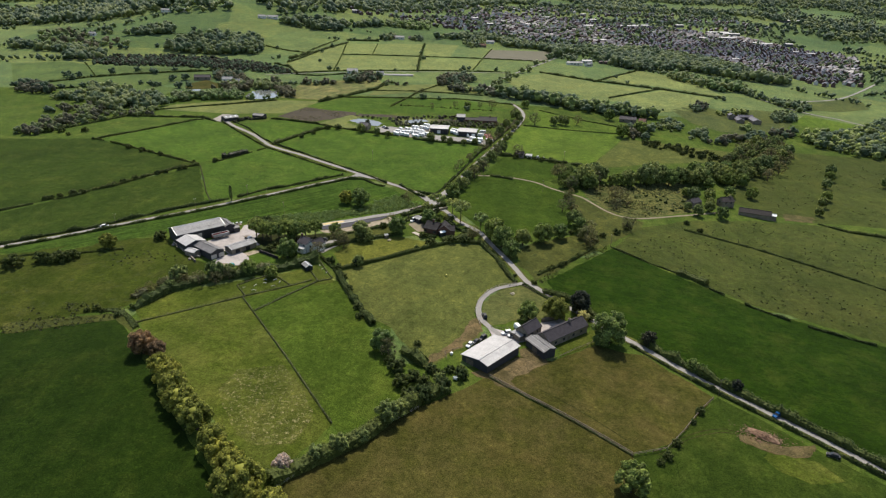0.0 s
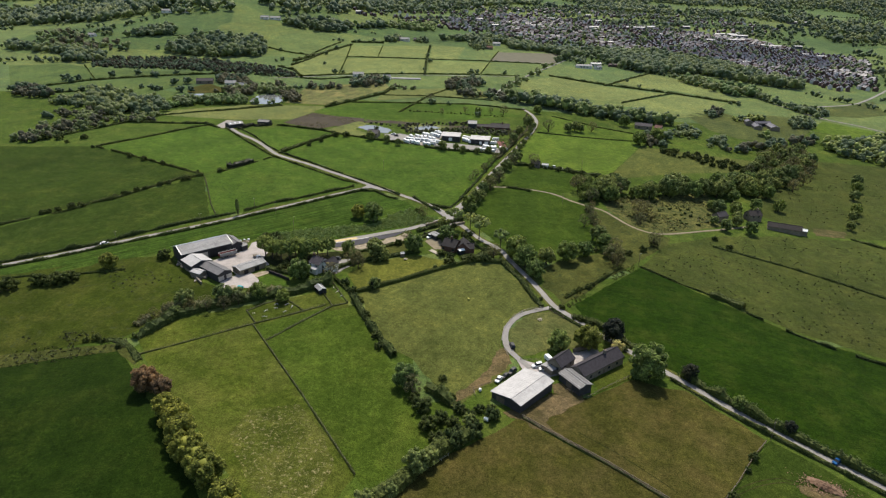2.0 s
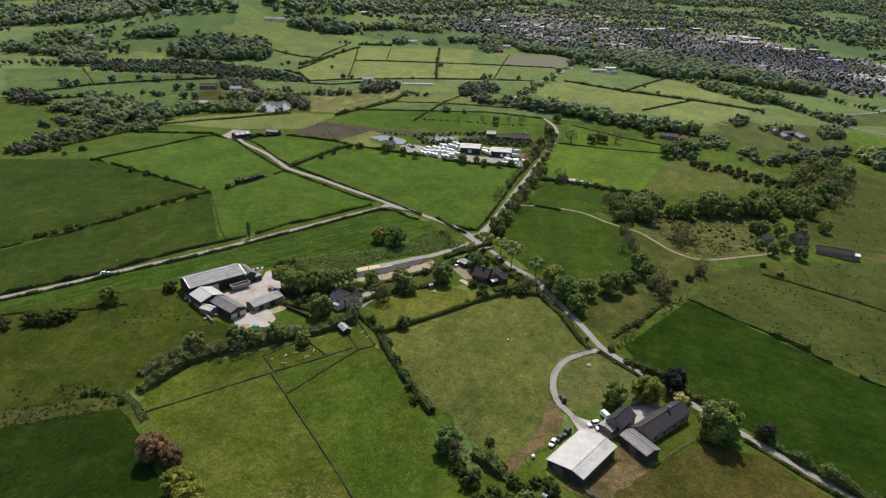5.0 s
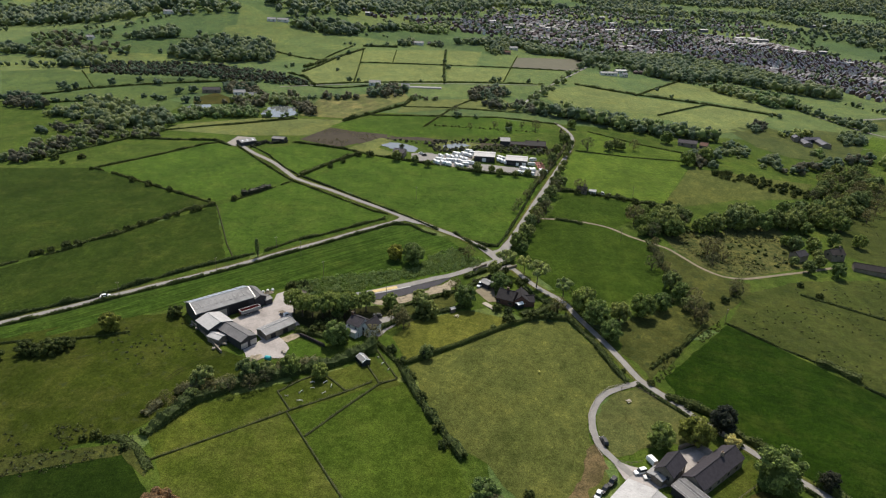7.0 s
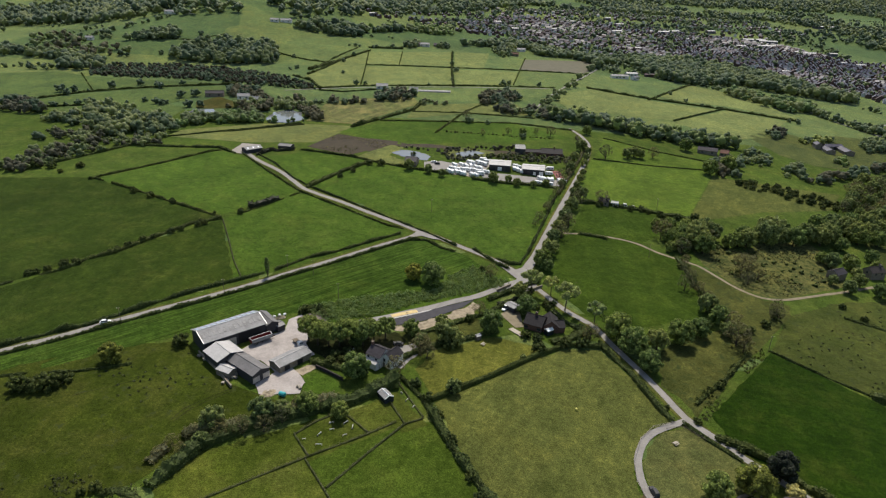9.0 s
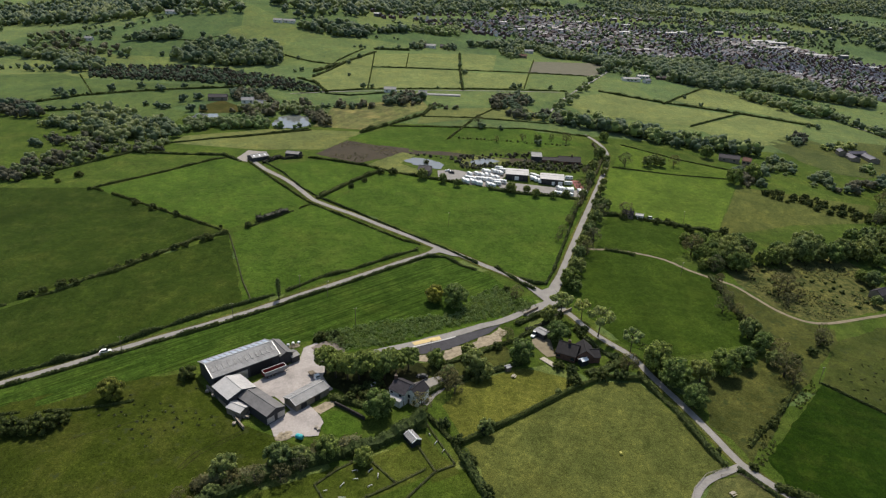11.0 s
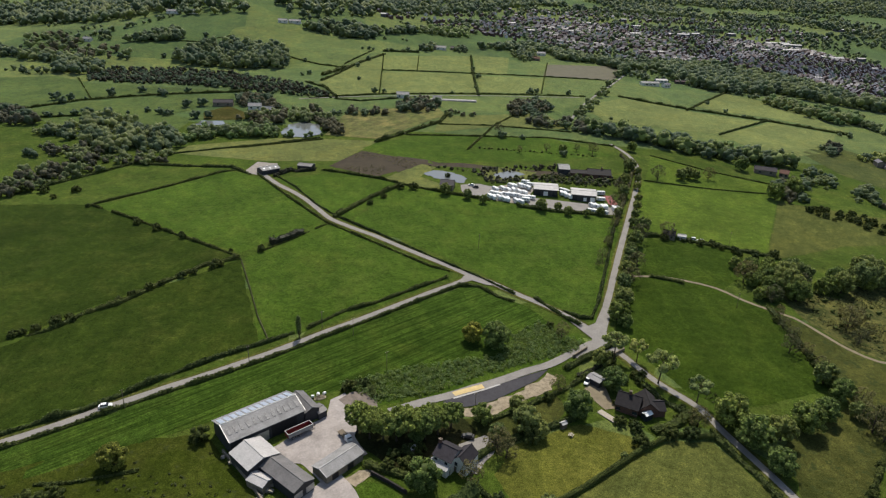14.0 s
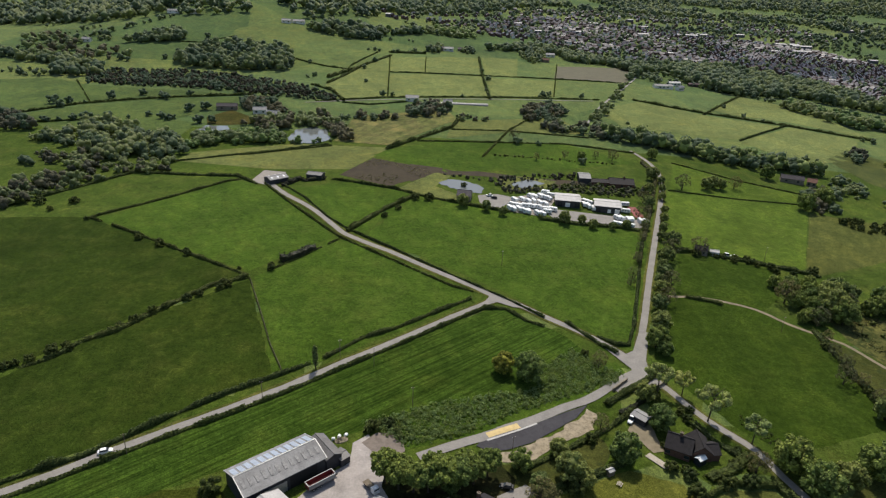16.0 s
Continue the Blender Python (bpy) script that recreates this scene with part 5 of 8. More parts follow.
trees("bud", [(-53.7, 315.0, 8.0), (-56.5, 317.0, 10.2), (-23.5, 389.8, 8.1), (17.1, 336.8, 8.4), (-30.9, 352.4, 6.6)])
trees("stalk", [(-4.2, 374.9, 10.5), (5.4, 375.2, 8.1), (10.1, 361.1, 11.6), (21.8, 350.7, 8.9)])
trees("bush", [(-27.4, 398.5, 4.2), (2.5, 360.5, 5.3), (-6.1, 332.2, 6.1), (-7.0, 324.7, 7.3), (-11.5, 335.2, 5.5), (4.7, 329.9, 7.1), (-35.3, 346.5, 5.5), (-6.0, 371.8, 5.1), (12.0, 330.3, 7.8), (-44.8, 323.5, 6.9), (-103.6, 348.7, 5.3), (-109.0, 346.1, 5.7)])
trees("bush", [(-57.3, 296.3, 6.2), (-52.6, 288.0, 6.1), (-48.4, 279.2, 4.9), (-43.7, 267.0, 5.2), (-40.1, 258.0, 5.0), (-37.8, 250.4, 4.5), (-35.6, 242.3, 4.8)])
trees("ash", [(-43.0, 294.0, 6.7), (-14.5, 318.0, 3.3)])
trees("bush", [(94.9, 189.4, 4.5), (80.4, 170.7, 4.5), (75.0, 163.9, 4.4), (90.3, 183.2, 3.2), (71.8, 161.3, 3.6)])
# between the lane and the stone farm
trees("oak", [(29.6, 339.3, 15.1), (32.8, 327.7, 13.5), (57.5, 338.6, 14.0), (68.5, 346.3, 10.2), (37.2, 316.1, 11.6), (82.1, 359.0, 10.6), (38.4, 249.3, 11.0), (71.4, 233.4, 16.7), (67.7, 232.2, 7.7), (190.9, 434.5, 9.6), (186.4, 400.2, 10.0), (210.6, 447.8, 9.9), (226.7, 447.6, 9.9)])
trees("ash", [(45.3, 332.8, 10.2), (80.9, 369.9, 10.3), (178.3, 434.2, 10.2), (182.1, 412.3, 8.4), (170.9, 402.7, 8.8), (82.4, 348.8, 7.6)])
trees("bud", [(83.5, 340.7, 11.6), (84.6, 335.8, 8.8), (113.6, 367.5, 8.6), (121.8, 418.6, 11.7), (124.6, 411.1, 7.7), (77.4, 391.1, 9.1), (87.4, 355.6, 9.4)])
trees("dark", [(63.6, 258.4, 11.3), (88.9, 233.7, 7.8)])
trees("bud", [(-120.2, 264.4, 6.3), (-113.5, 265.5, 6.9), (-106.7, 267.3, 6.9), (-101.7, 272.0, 6.5), (-129.4, 254.8, 5.1), (-129.9, 263.1, 4.9), (-133.9, 258.9, 4.4), (-136.2, 253.4, 4.3), (-98.0, 280.6, 5.3)])
trees("bush", [(57.3, 504.8, 6.4), (68.4, 504.2, 3.8), (72.8, 503.8, 4.0), (79.2, 503.8, 5.0), (85.8, 503.7, 5.2)])
trees("ash", [(14.6, 428.0, 6.5), (17.8, 446.0, 6.8), (24.6, 466.0, 6.4), (31.0, 484.0, 6.6), (34.6, 497.0, 6.2), (42.6, 522.0, 6.6), (47.4, 536.0, 6.0), (52.6, 551.0, 6.6), (57.6, 566.0, 6.2), (63.2, 590.0, 6.4), (68.0, 606.0, 6.2), (73.0, 624.0, 6.4)])
trees("bud", [(19.8, 491.0, 6.4), (24.8, 505.0, 6.0), (29.5, 518.0, 6.6), (34.5, 532.0, 6.2), (40.0, 547.0, 6.4), (45.5, 562.0, 6.0), (27.5, 475.0, 5.6), (20.8, 455.0, 5.8)])
trees("oak", [(218.0, 474.0, 13.5), (200.0, 462.0, 9.0), (176.0, 441.0, 8.0), (206.0, 437.0, 7.0)])
trees("ash", [(167.0, 412.4, 6.0), (187.0, 424.0, 6.5), (193.0, 441.0, 7.5), (326.8, 523.2, 10.0), (303.2, 485.4, 8.5), (275.4, 439.5, 8.0), (264.0, 421.8, 7.0)])
trees("bush", [(-9.5, 214.1, 6), (-6.7, 210.4, 5.5), (-3.3, 204.9, 6), (0.4, 201.6, 5.5), (3.8, 205.6, 4.5), (7.7, 205.9, 4.5), (-9.8, 198.9, 6.5), (-5.5, 196.6, 6), (-9.7, 189.2, 6), (-3.8, 193.7, 5), (1.1, 198.1, 4.5), (-9.3, 222.5, 4)])
trees("bush", [(-3.3, 361.0, 4.6), (1.1, 364.5, 4.2), (-4.4, 377.4, 4), (-10.6, 346.3, 3.6), (-10.2, 336.8, 4.2), (-6.7, 335.0, 4), (14.6, 345.7, 4), (10.9, 339.4, 4.4), (5.0, 332.5, 4.2), (15.7, 338.2, 4), (4.9, 365.8, 4)])
trees("bush", [(-73.1, 588.6, 5.0)])
trees("oak", [(21.6, 667.3, 8.0)])
trees("bush", [(83.9, 417.8, 5), (84.1, 395.9, 5.2), (84.7, 385.6, 5.4), (84.1, 364.9, 4.6), (76.5, 354.5, 5), (89.1, 347.0, 6.4), (95.6, 353.5, 5.2), (85.5, 341.0, 4.6), (65.9, 311.5, 3.8), (58.5, 305.7, 3.4), (62.3, 308.1, 3.2), (75.5, 323.8, 3.4), (116.5, 375.8, 3.4)])
trees("bud", [(84.8, 412.0, 6), (84.9, 403.4, 6.4), (84.7, 390.7, 6.6), (85.5, 380.7, 6), (88.5, 423.7, 6), (121.5, 380.5, 5)])
trees("golden", [(63.6, 250.2, 6.6)])
trees("bush", [(63.6, 308.4, 4.3), (55.8, 302.8, 3.7), (51.0, 298.7, 3.0), (46.0, 285.0, 3.9), (74.9, 322.7, 3.7), (37.1, 292.6, 2.7), (105.5, 360.3, 6.2), (157.2, 385.1, 4.8), (161.9, 374.0, 4.4), (52.9, 274.3, 3.8), (56.0, 271.1, 3.7), (50.3, 275.7, 3.0), (67.5, 252.2, 3.8), (114.7, 368.7, 6.9)])

# ---- hedges ----
for label, pts, h, w, gap in (
    ("clipped hawthorn hedge along the long road", [(-233.8, 300.2), (-214.0, 316.1), (-205.9, 321.9), (-195.7, 328.1), (-190.0, 334.2), (-177.6, 347.7), (-162.9, 361.1), (-145.9, 374.1), (-137.8, 380.9)], 1.7, 1.6, 0.0),
    ("clipped hawthorn hedge along the long road", [(-132.1, 385.5), (-119.6, 400.2), (-106.3, 409.2), (-87.2, 426.2), (-73.5, 437.9)], 1.3, 1.4, 0.12),
    ("low dark hedge on the road's shady side", [(-225.7, 299.3), (-210.0, 310.2), (-198.6, 318.7), (-186.7, 328.7), (-173.4, 339.1), (-158.4, 350.3), (-142.1, 363.4), (-124.2, 379.6), (-103.7, 397.5), (-80.3, 419.0), (-67.2, 430.3), (-57.4, 430.7), (-49.3, 422.0), (-42.2, 418.2)], 1.3, 1.4, 0.0),
    ("clipped hedge beside the country road", [(-202.6, 584.7), (-174.1, 553.1), (-154.9, 524.0), (-139.3, 507.4), (-112.1, 485.3), (-81.9, 460.3), (-55.4, 439.1), (-41.1, 425.8)], 1.3, 1.3, 0.08),
    ("clipped hedge beside the country road", [(-30.9, 422.1), (-20.1, 407.6), (-13.7, 400.9)], 1.6, 1.6, 0.0),
    ("clipped hedge beside the country road", [(-204.3, 573.6), (-178.2, 539.4), (-152.0, 507.4), (-142.4, 496.4), (-111.1, 472.1), (-82.0, 449.3), (-72.5, 445.5)], 1.3, 1.3, 0.1),
    ("tall bushy field hedge with shrubs", [(-263.4, 349.0), (-246.4, 366.9), (-236.0, 375.3), (-231.8, 381.1), (-228.9, 387.9)], 1.3, 1.5, 0.35),
    ("bushy field hedge between pastures", [(-227.8, 389.9), (-218.3, 398.1), (-209.0, 414.4), (-194.9, 437.3), (-180.1, 447.6)], 1.8, 2.2, 0.15),
    ("thin gappy hedge between pastures", [(-286.1, 508.8), (-256.7, 493.0), (-217.7, 470.2), (-183.2, 450.8)], 1.2, 1.3, 0.3),
    ("low dense hedge between pastures", [(-285.3, 510.5), (-255.3, 543.5), (-230.5, 574.6), (-222.8, 579.9)], 1.1, 1.4, 0.05),
    ("dark evergreen clump of hedgerow shrubs", [(-168.2, 465.4), (-164.0, 468.4), (-160.5, 472.9), (-157.1, 478.3), (-154.4, 481.5)], 4.4, 4.2, 0.0),
    ("thin gappy hedge between pastures", [(-179.7, 448.2), (-170.9, 456.1), (-143.7, 494.8)], 0.8, 0.8, 0.35),
    ("field hedge with small trees", [(-140.6, 505.7), (-123.1, 539.6), (-103.6, 568.2)], 2.4, 2.4, 0.1),
    ("low hedge along the top pasture", [(-330.3, 535.8), (-294.9, 586.0), (-260.1, 584.3), (-226.6, 586.1), (-209.7, 572.9)], 1.6, 2.2, 0.1),
    ("dark evergreen screen by the farmstead", [(-192.5, 570.8), (-183.7, 585.0), (-180.1, 582.2), (-167.7, 587.2)], 3.0, 4.0, 0.0),
    ("field hedge below the moorland", [(-162.1, 588.0), (-150.2, 585.3), (-119.0, 576.1), (-101.7, 566.5), (-70.8, 555.0), (-46.1, 548.1)], 2.0, 2.2, 0.1),
    ("hedge with shrubs along the caravan yard", [(-27.6, 540.7), (-5.6, 536.0), (22.2, 536.1), (31.8, 533.0)], 2.2, 2.6, 0.1),
    ("hedge along the lane's field side", [(29.4, 516.7), (13.8, 466.7), (-0.5, 422.5), (-6.7, 407.5), (-12.2, 406.8), (-18.4, 412.1)], 1.3, 1.4, 0.05),
    ("dark hedge along the lane", [(20.6, 332.6), (29.1, 312.5), (34.0, 292.7), (36.7, 285.3)], 2.0, 2.4, 0.0),
    ("dark hedge along the lane", [(40.8, 283.5), (47.9, 274.0), (54.2, 266.9)], 1.1, 1.4, 0.0),
    ("hedge bushes across the lane", [(50.2, 277.2), (59.2, 271.6), (66.1, 266.6), (70.7, 255.9), (76.3, 250.5)], 2.4, 2.6, 0.05),
    ("overgrown hedge along the lane", [(86.6, 236.0), (93.8, 226.4), (100.6, 218.4), (107.2, 210.6), (114.0, 203.6), (121.0, 196.4), (127.8, 189.6), (134.6, 182.6), (141.0, 175.6), (150.5, 165.0)], 3.2, 3.2, 0.05),
    ("dark wall-side hedge along the lane", [(81.4, 232.6), (88.4, 223.6), (95.2, 214.9), (101.8, 207.6), (108.4, 200.4), (115.0, 194.0), (121.8, 187.2), (128.4, 180.2), (134.4, 173.6), (145.6, 161.6)], 1.3, 1.1, 0.05),
    ("thin hedge above the deep green ley", [(98.3, 337.8), (114.6, 320.3), (125.9, 310.3)], 0.7, 0.8, 0.1),
    ("thick clump of hedgerow shrubs", [(126.3, 309.7), (132.9, 304.7), (137.8, 297.8)], 3.4, 4.5, 0.0),
    ("gappy overgrown hedge between fields", [(137.9, 294.0), (152.5, 276.7), (170.3, 262.1), (186.7, 253.0), (200.3, 246.3), (222.9, 230.9)], 1.1, 1.1, 0.42),
    ("rushy ditch line across the pasture", [(149.1, 376.9), (186.2, 353.7), (211.0, 334.7), (240.0, 308.4), (263.4, 284.8)], 0.8, 1.6, 0.15),
    ("field hedge below the rough pasture", [(254.9, 404.3), (268.1, 393.4), (290.8, 388.3), (334.4, 379.8)], 1.5, 2.0, 0.2),
    ("ragged hedge below the meadow", [(-48.6, 143.0), (-37.1, 153.5), (-24.5, 164.5), (-16.5, 175.5), (-9.3, 184.0), (2.0, 194.0)], 3.4, 4.8, 0.08),
    ("thick scrub beside the barns", [(-14.6, 216.9), (-10.3, 213.0), (-6.4, 208.8), (-1.8, 203.5)], 3.0, 4.0, 0.0),
    ("neat dark clipped garden hedge", [(-51.0, 288.6), (-29.5, 304.4), (-7.1, 322.3), (6.3, 330.9), (20.2, 330.8)], 2.1, 1.7, 0.0),
    ("overgrown hedge between meadow and lawn", [(-63.0, 300.8), (-54.6, 288.9), (-50.0, 277.8), (-44.8, 266.2), (-35.6, 249.6), (-30.8, 238.2)], 1.3, 1.4, 0.2),
    ("ragged hedge beside the olive pasture", [(-50.8, 280.9), (-42.4, 261.3), (-35.6, 248.8), (-29.2, 237.1)], 2.6, 3.0, 0.1),
    ("scrubby bank at the field's top", [(-143.7, 238.8), (-140.2, 239.0), (-133.3, 234.7), (-125.7, 225.9)], 0.7, 2.6, 0.3),
    ("hedge along the wet pasture", [(-216.6, 288.6), (-202.1, 293.1), (-183.5, 295.8), (-167.3, 301.4)], 0.7, 1.0, 0.4),
    ("hedge behind the farm's lower trees", [(-133.6, 240.6), (-125.1, 258.7), (-113.0, 268.4), (-99.2, 275.7), (-79.7, 285.3), (-65.1, 297.5)], 3.8, 5.0, 0.0),
    ("garden hedge by the cottage drive", [(-67.0, 309.9), (-60.1, 317.5), (-47.4, 325.8), (-34.0, 332.6), (-24.5, 338.6)], 1.8, 2.5, 0.05),
    ("clipped hedge round the turning circle", [(-111.1, 344.1), (-110.0, 347.8), (-106.5, 349.5), (-102.5, 347.8), (-99.3, 342.3)], 2.2, 2.2, 0.0),
    ("shady hedge behind the farm store", [(-98.5, 308.2), (-91.3, 306.4), (-80.8, 302.7)], 2.4, 3.0, 0.0),
    ("budding roadside hedge along the lane", [(31.6, 520.9), (45.0, 557.2), (60.6, 600.3), (71.8, 634.1), (73.5, 653.7), (71.6, 670.9)], 2.2, 2.2, 0.1),
    ("budding blackthorn thicket below the farmyard", [(-137.7, 250.5), (-135.8, 255.9), (-130.4, 263.5), (-118.7, 268.4), (-106.8, 274.7), (-94.2, 281.2), (-84.7, 285.6)], 3.0, 4.4, 0.0),
    ("gappy hedge of low hawthorn bushes", [(85.2, 334.3), (75.7, 322.8), (64.5, 310.1), (56.2, 303.3), (49.8, 296.3)], 1.2, 1.3, 0.3),
    ("roadside hedge by the bungalow", [(-25.6, 366.6), (-11.5, 378.4), (0.7, 388.7)], 2.0, 2.4, 0.0),
    ("shrubs round the bungalow garden", [(-0.2, 332.3), (8.6, 336.8), (17.3, 344.0)], 1.8, 3.5, 0.0),
    ("flowering shrubs along the bungalow's roadside", [(4.0, 358.1), (8.6, 350.6), (14.9, 343.7)], 1.4, 2.5, 0.0),
    ("shrubs between side road and cottages", [(-58.5, 332.6), (-45.9, 340.5), (-27.3, 353.9), (-16.6, 364.3)], 1.5, 2.0, 0.2),
    ("dark evergreen hedge round the bungalow", [(-21.5, 361.5), (-15.8, 366.1), (-7.6, 372.5)], 2.0, 1.8, 0.0),
    ("hedge across the ruined cottage's field", [(44.5, 507.5), (58.5, 510.0), (79.1, 503.8), (107.6, 495.4), (120.7, 489.9)], 2.0, 2.6, 0.1),
    ("low field wall overgrown with grass", [(99.3, 678.5), (138.8, 648.9), (186.0, 627.5)], 0.9, 1.2, 0.1),
    ("thin fence line with grass", [(75.8, 611.6), (121.1, 606.0), (174.8, 606.1)], 0.6, 0.8, 0.1),
    ("shrubs along the stony track", [(34.5, 454.4), (46.3, 451.8), (49.7, 449.7)], 1.6, 2.0, 0.2),
    ("overgrown thicket beside the lush field", [(86.6, 430.4), (86.1, 408.9), (85.6, 389.5), (83.0, 366.0)], 1.8, 3.2, 0.15),
    ("dark hedge between hill fields", [(-163.8, 1066.0), (-147.4, 840.8)], 1.6, 2.2, 0.1),
    ("dark hedge between hill fields", [(-156.1, 975.8), (-40.4, 990.3), (55.3, 1009.9), (156.1, 1030.2)], 1.6, 2.4, 0.0),
    ("dark hedge between hill fields", [(-115.6, 1087.2), (-113.4, 988.3)], 1.2, 1.4, 0.1),
    ("hill field hedge with ash trees", [(-40.1, 1129.5), (-41.6, 1008.3), (-41.2, 938.6), (-39.8, 859.6)], 3.0, 5.0, 0.0),
    ("dark hedge between hill fields", [(75.5, 1138.2), (34.5, 897.0)], 1.4, 2.0, 0.2),
    ("hedge along the hill road", [(-214.7, 806.0), (-144.9, 838.8), (-43.7, 866.7), (86.4, 900.0)], 1.8, 3.0, 0.0),
    ("thick hedge by the hay field", [(-132.2, 662.1), (-109.2, 694.5), (-80.8, 735.7), (-72.1, 773.7)], 3.5, 5.0, 0.0),
    ("low hedge across the young trees' field", [(-108.9, 688.0), (-43.0, 697.5), (15.8, 707.5), (71.7, 697.5)], 1.4, 2.4, 0.05),
    ("field hedge on the slope", [(-56.9, 656.7), (-30.2, 737.1), (-10.7, 775.7), (28.1, 816.3)], 1.6, 2.4, 0.1),
    ("field hedge on the slope", [(-80.9, 728.3), (-30.3, 735.2), (40.3, 733.1)], 1.2, 2.0, 0.1),
    ("hedge up to the hill wood", [(-219.4, 897.3), (-193.5, 1000.0), (-162.8, 1074.0)], 3.0, 5.0, 0.1),
    ("dark hedge between valley fields", [(196.9, 874.1), (240.1, 935.6), (301.9, 1021.4)], 2.6, 4.0, 0.05),
    ("dark hedge between valley fields", [(130.0, 918.2), (163.4, 897.8), (202.9, 881.6), (275.5, 859.6), (306.5, 847.4), (353.7, 823.9)], 3.0, 5.0, 0.05),
    ("dark hedge between valley fields", [(195.5, 773.2), (236.4, 814.7), (280.2, 856.6)], 2.0, 3.0, 0.05),
    ("bushy hedge across the hillside", [(-456.0, 725.4), (-424.0, 761.7), (-386.5, 784.0), (-350.4, 801.0), (-282.0, 823.4)], 2.6, 3.4, 0.1),
    ("thin hedge on the western slope", [(-481.1, 864.8), (-419.7, 770.9)], 1.4, 1.6, 0.3),
    ("hedge on the hill dome", [(-284.6, 1018.3), (-238.6, 988.9), (-209.9, 980.5)], 1.8, 2.4, 0.15),
    ("bushy hedge on the hill dome", [(-224.3, 929.5), (-215.8, 950.2), (-198.7, 982.8)], 4.5, 7, 0.0),
    ("hedge on the hill dome", [(-207.7, 998.8), (-183.1, 1084.8)], 1.6, 2.2, 0.05),
    ("hedge beside the brown scrub", [(-235.1, 886.8), (-208.8, 860.2), (-188.4, 812.8)], 3, 4, 0.1),
    ("thin hedge by the pond", [(-241.2, 630.5), (-229.5, 633.8), (-216.8, 641.1), (-176.5, 662.3)], 1.6, 2.0, 0.3),
    ("hedge along the hilltop pastures", [(-167.0, 1093.1), (-116.6, 1111.9)], 3.6, 4.5, 0.1),
    ("dark hedge on the hill", [(-462.6, 1065.2), (-419.8, 1062.4), (-381.5, 1100.4)], 1.4, 2, 0.3),
    ("hedge below the hay field", [(-188.5, 806.6), (-162.5, 802.3), (-127.0, 822.2)], 1.6, 2, 0.2),
    ("hedge across the western hollow", [(-428.2, 696.7), (-395.8, 707.4)], 1.8, 2.4, 0.3),
    ("thin hedge by the hay strip", [(-278.0, 610.8), (-218.0, 642.6), (-179.4, 666.0)], 1.2, 2.0, 0.2),
):
    far = pts[0][1] > 560
    if far:
        h, w = 0.7 * h, (0.4 if "hill fields" in label else 0.55) * w
    hedge(label, pts, h, w, leaf=L_BUD if "budding" in label else L_DARK if "evergreen" in label else None, dens=14 if far else 60 if "neat" in label else 30, size=0.6 if far else 0.2 if "neat" in label else 0.36, ragged=0.14 if "neat" in label else 0.55, gap=gap, seed=len(pts))

# ---- woods ----
def inside(p, poly):
    hit, n = False, len(poly)
    for i in range(n):
        (x0, y0), (x1, y1) = poly[i], poly[i - 1]
        if (y0 > p[1]) != (y1 > p[1]) and p[0] < (x1 - x0) * (p[1] - y0) / (y1 - y0) + x0:
            hit = not hit
    return hit


def fill(poly, gap, rng):
    """Uneven planting over a plan polygon."""
    xs, ys = [p[0] for p in poly], [p[1] for p in poly]
    out = []
    y = min(ys)
    while y < max(ys):
        x = min(xs)
        while x < max(xs):
            p = (x + rng.uniform(-0.5, 0.5) * gap, y + rng.uniform(-0.5, 0.5) * gap)
            if inside(p, poly):
                out.append(p)
            x += gap
        y += gap
    return out


def woodland(label, spots, leaf, low, high, seed, cards=70, name="wood", solid=True):
    """Many far trees in one mesh."""
    rng = np.random.default_rng(seed)
    forms = [crown_points(rng, cards if not solid else max(4, int(cards * (0.34 if cards > 75 else 0.2))), 5 if cards > 75 else (4 if cards > 50 else 3), "round", 0.0, 1.0, 0.5) for _ in range(8)]
    parts, lv, lf = [], [], []
    ball = (ICO1_V, ICO1_F) if cards > 30 else (OCT_V * 1.12, OCT_F)
    for x, y in spots:
        c, d, cs, rs = forms[rng.integers(8)]
        s = rng.uniform(low * 0.75, high * 1.08)
        a = rng.uniform(0, 6.28)
        q = np.array([[math.cos(a), -math.sin(a), 0], [math.sin(a), math.cos(a), 0], [0, 0, 1]])
        k, o = s * np.array([1.3, 1.3, 1]), np.array([x, y, land(x, y) - 0.5])
        parts.append(leaf_arrays(c @ q.T * k + o, d @ q.T, (0.07 if cards > 75 else 0.09 if solid else 0.15) * s, rng))
        for c1, r1 in zip(cs @ q.T * k + o, rs * s * (1.12 if cards > 75 else 1.2)):
            lf.append(ball[1] + len(ball[0]) * len(lv))
            lv.append(c1 + ball[0] * r1 * (1 + rng.normal(0, 0.1, (len(ball[0]), 1))) * np.array([1, 1, 0.9]))
    if not parts:
        return
    mass = (np.concatenate(lv), np.concatenate(lf)) if solid else None
    return tagged(new(name, leaf_mesh(name, np.concatenate(parts), leaf, mass)), label, "wood", kind="stuff")


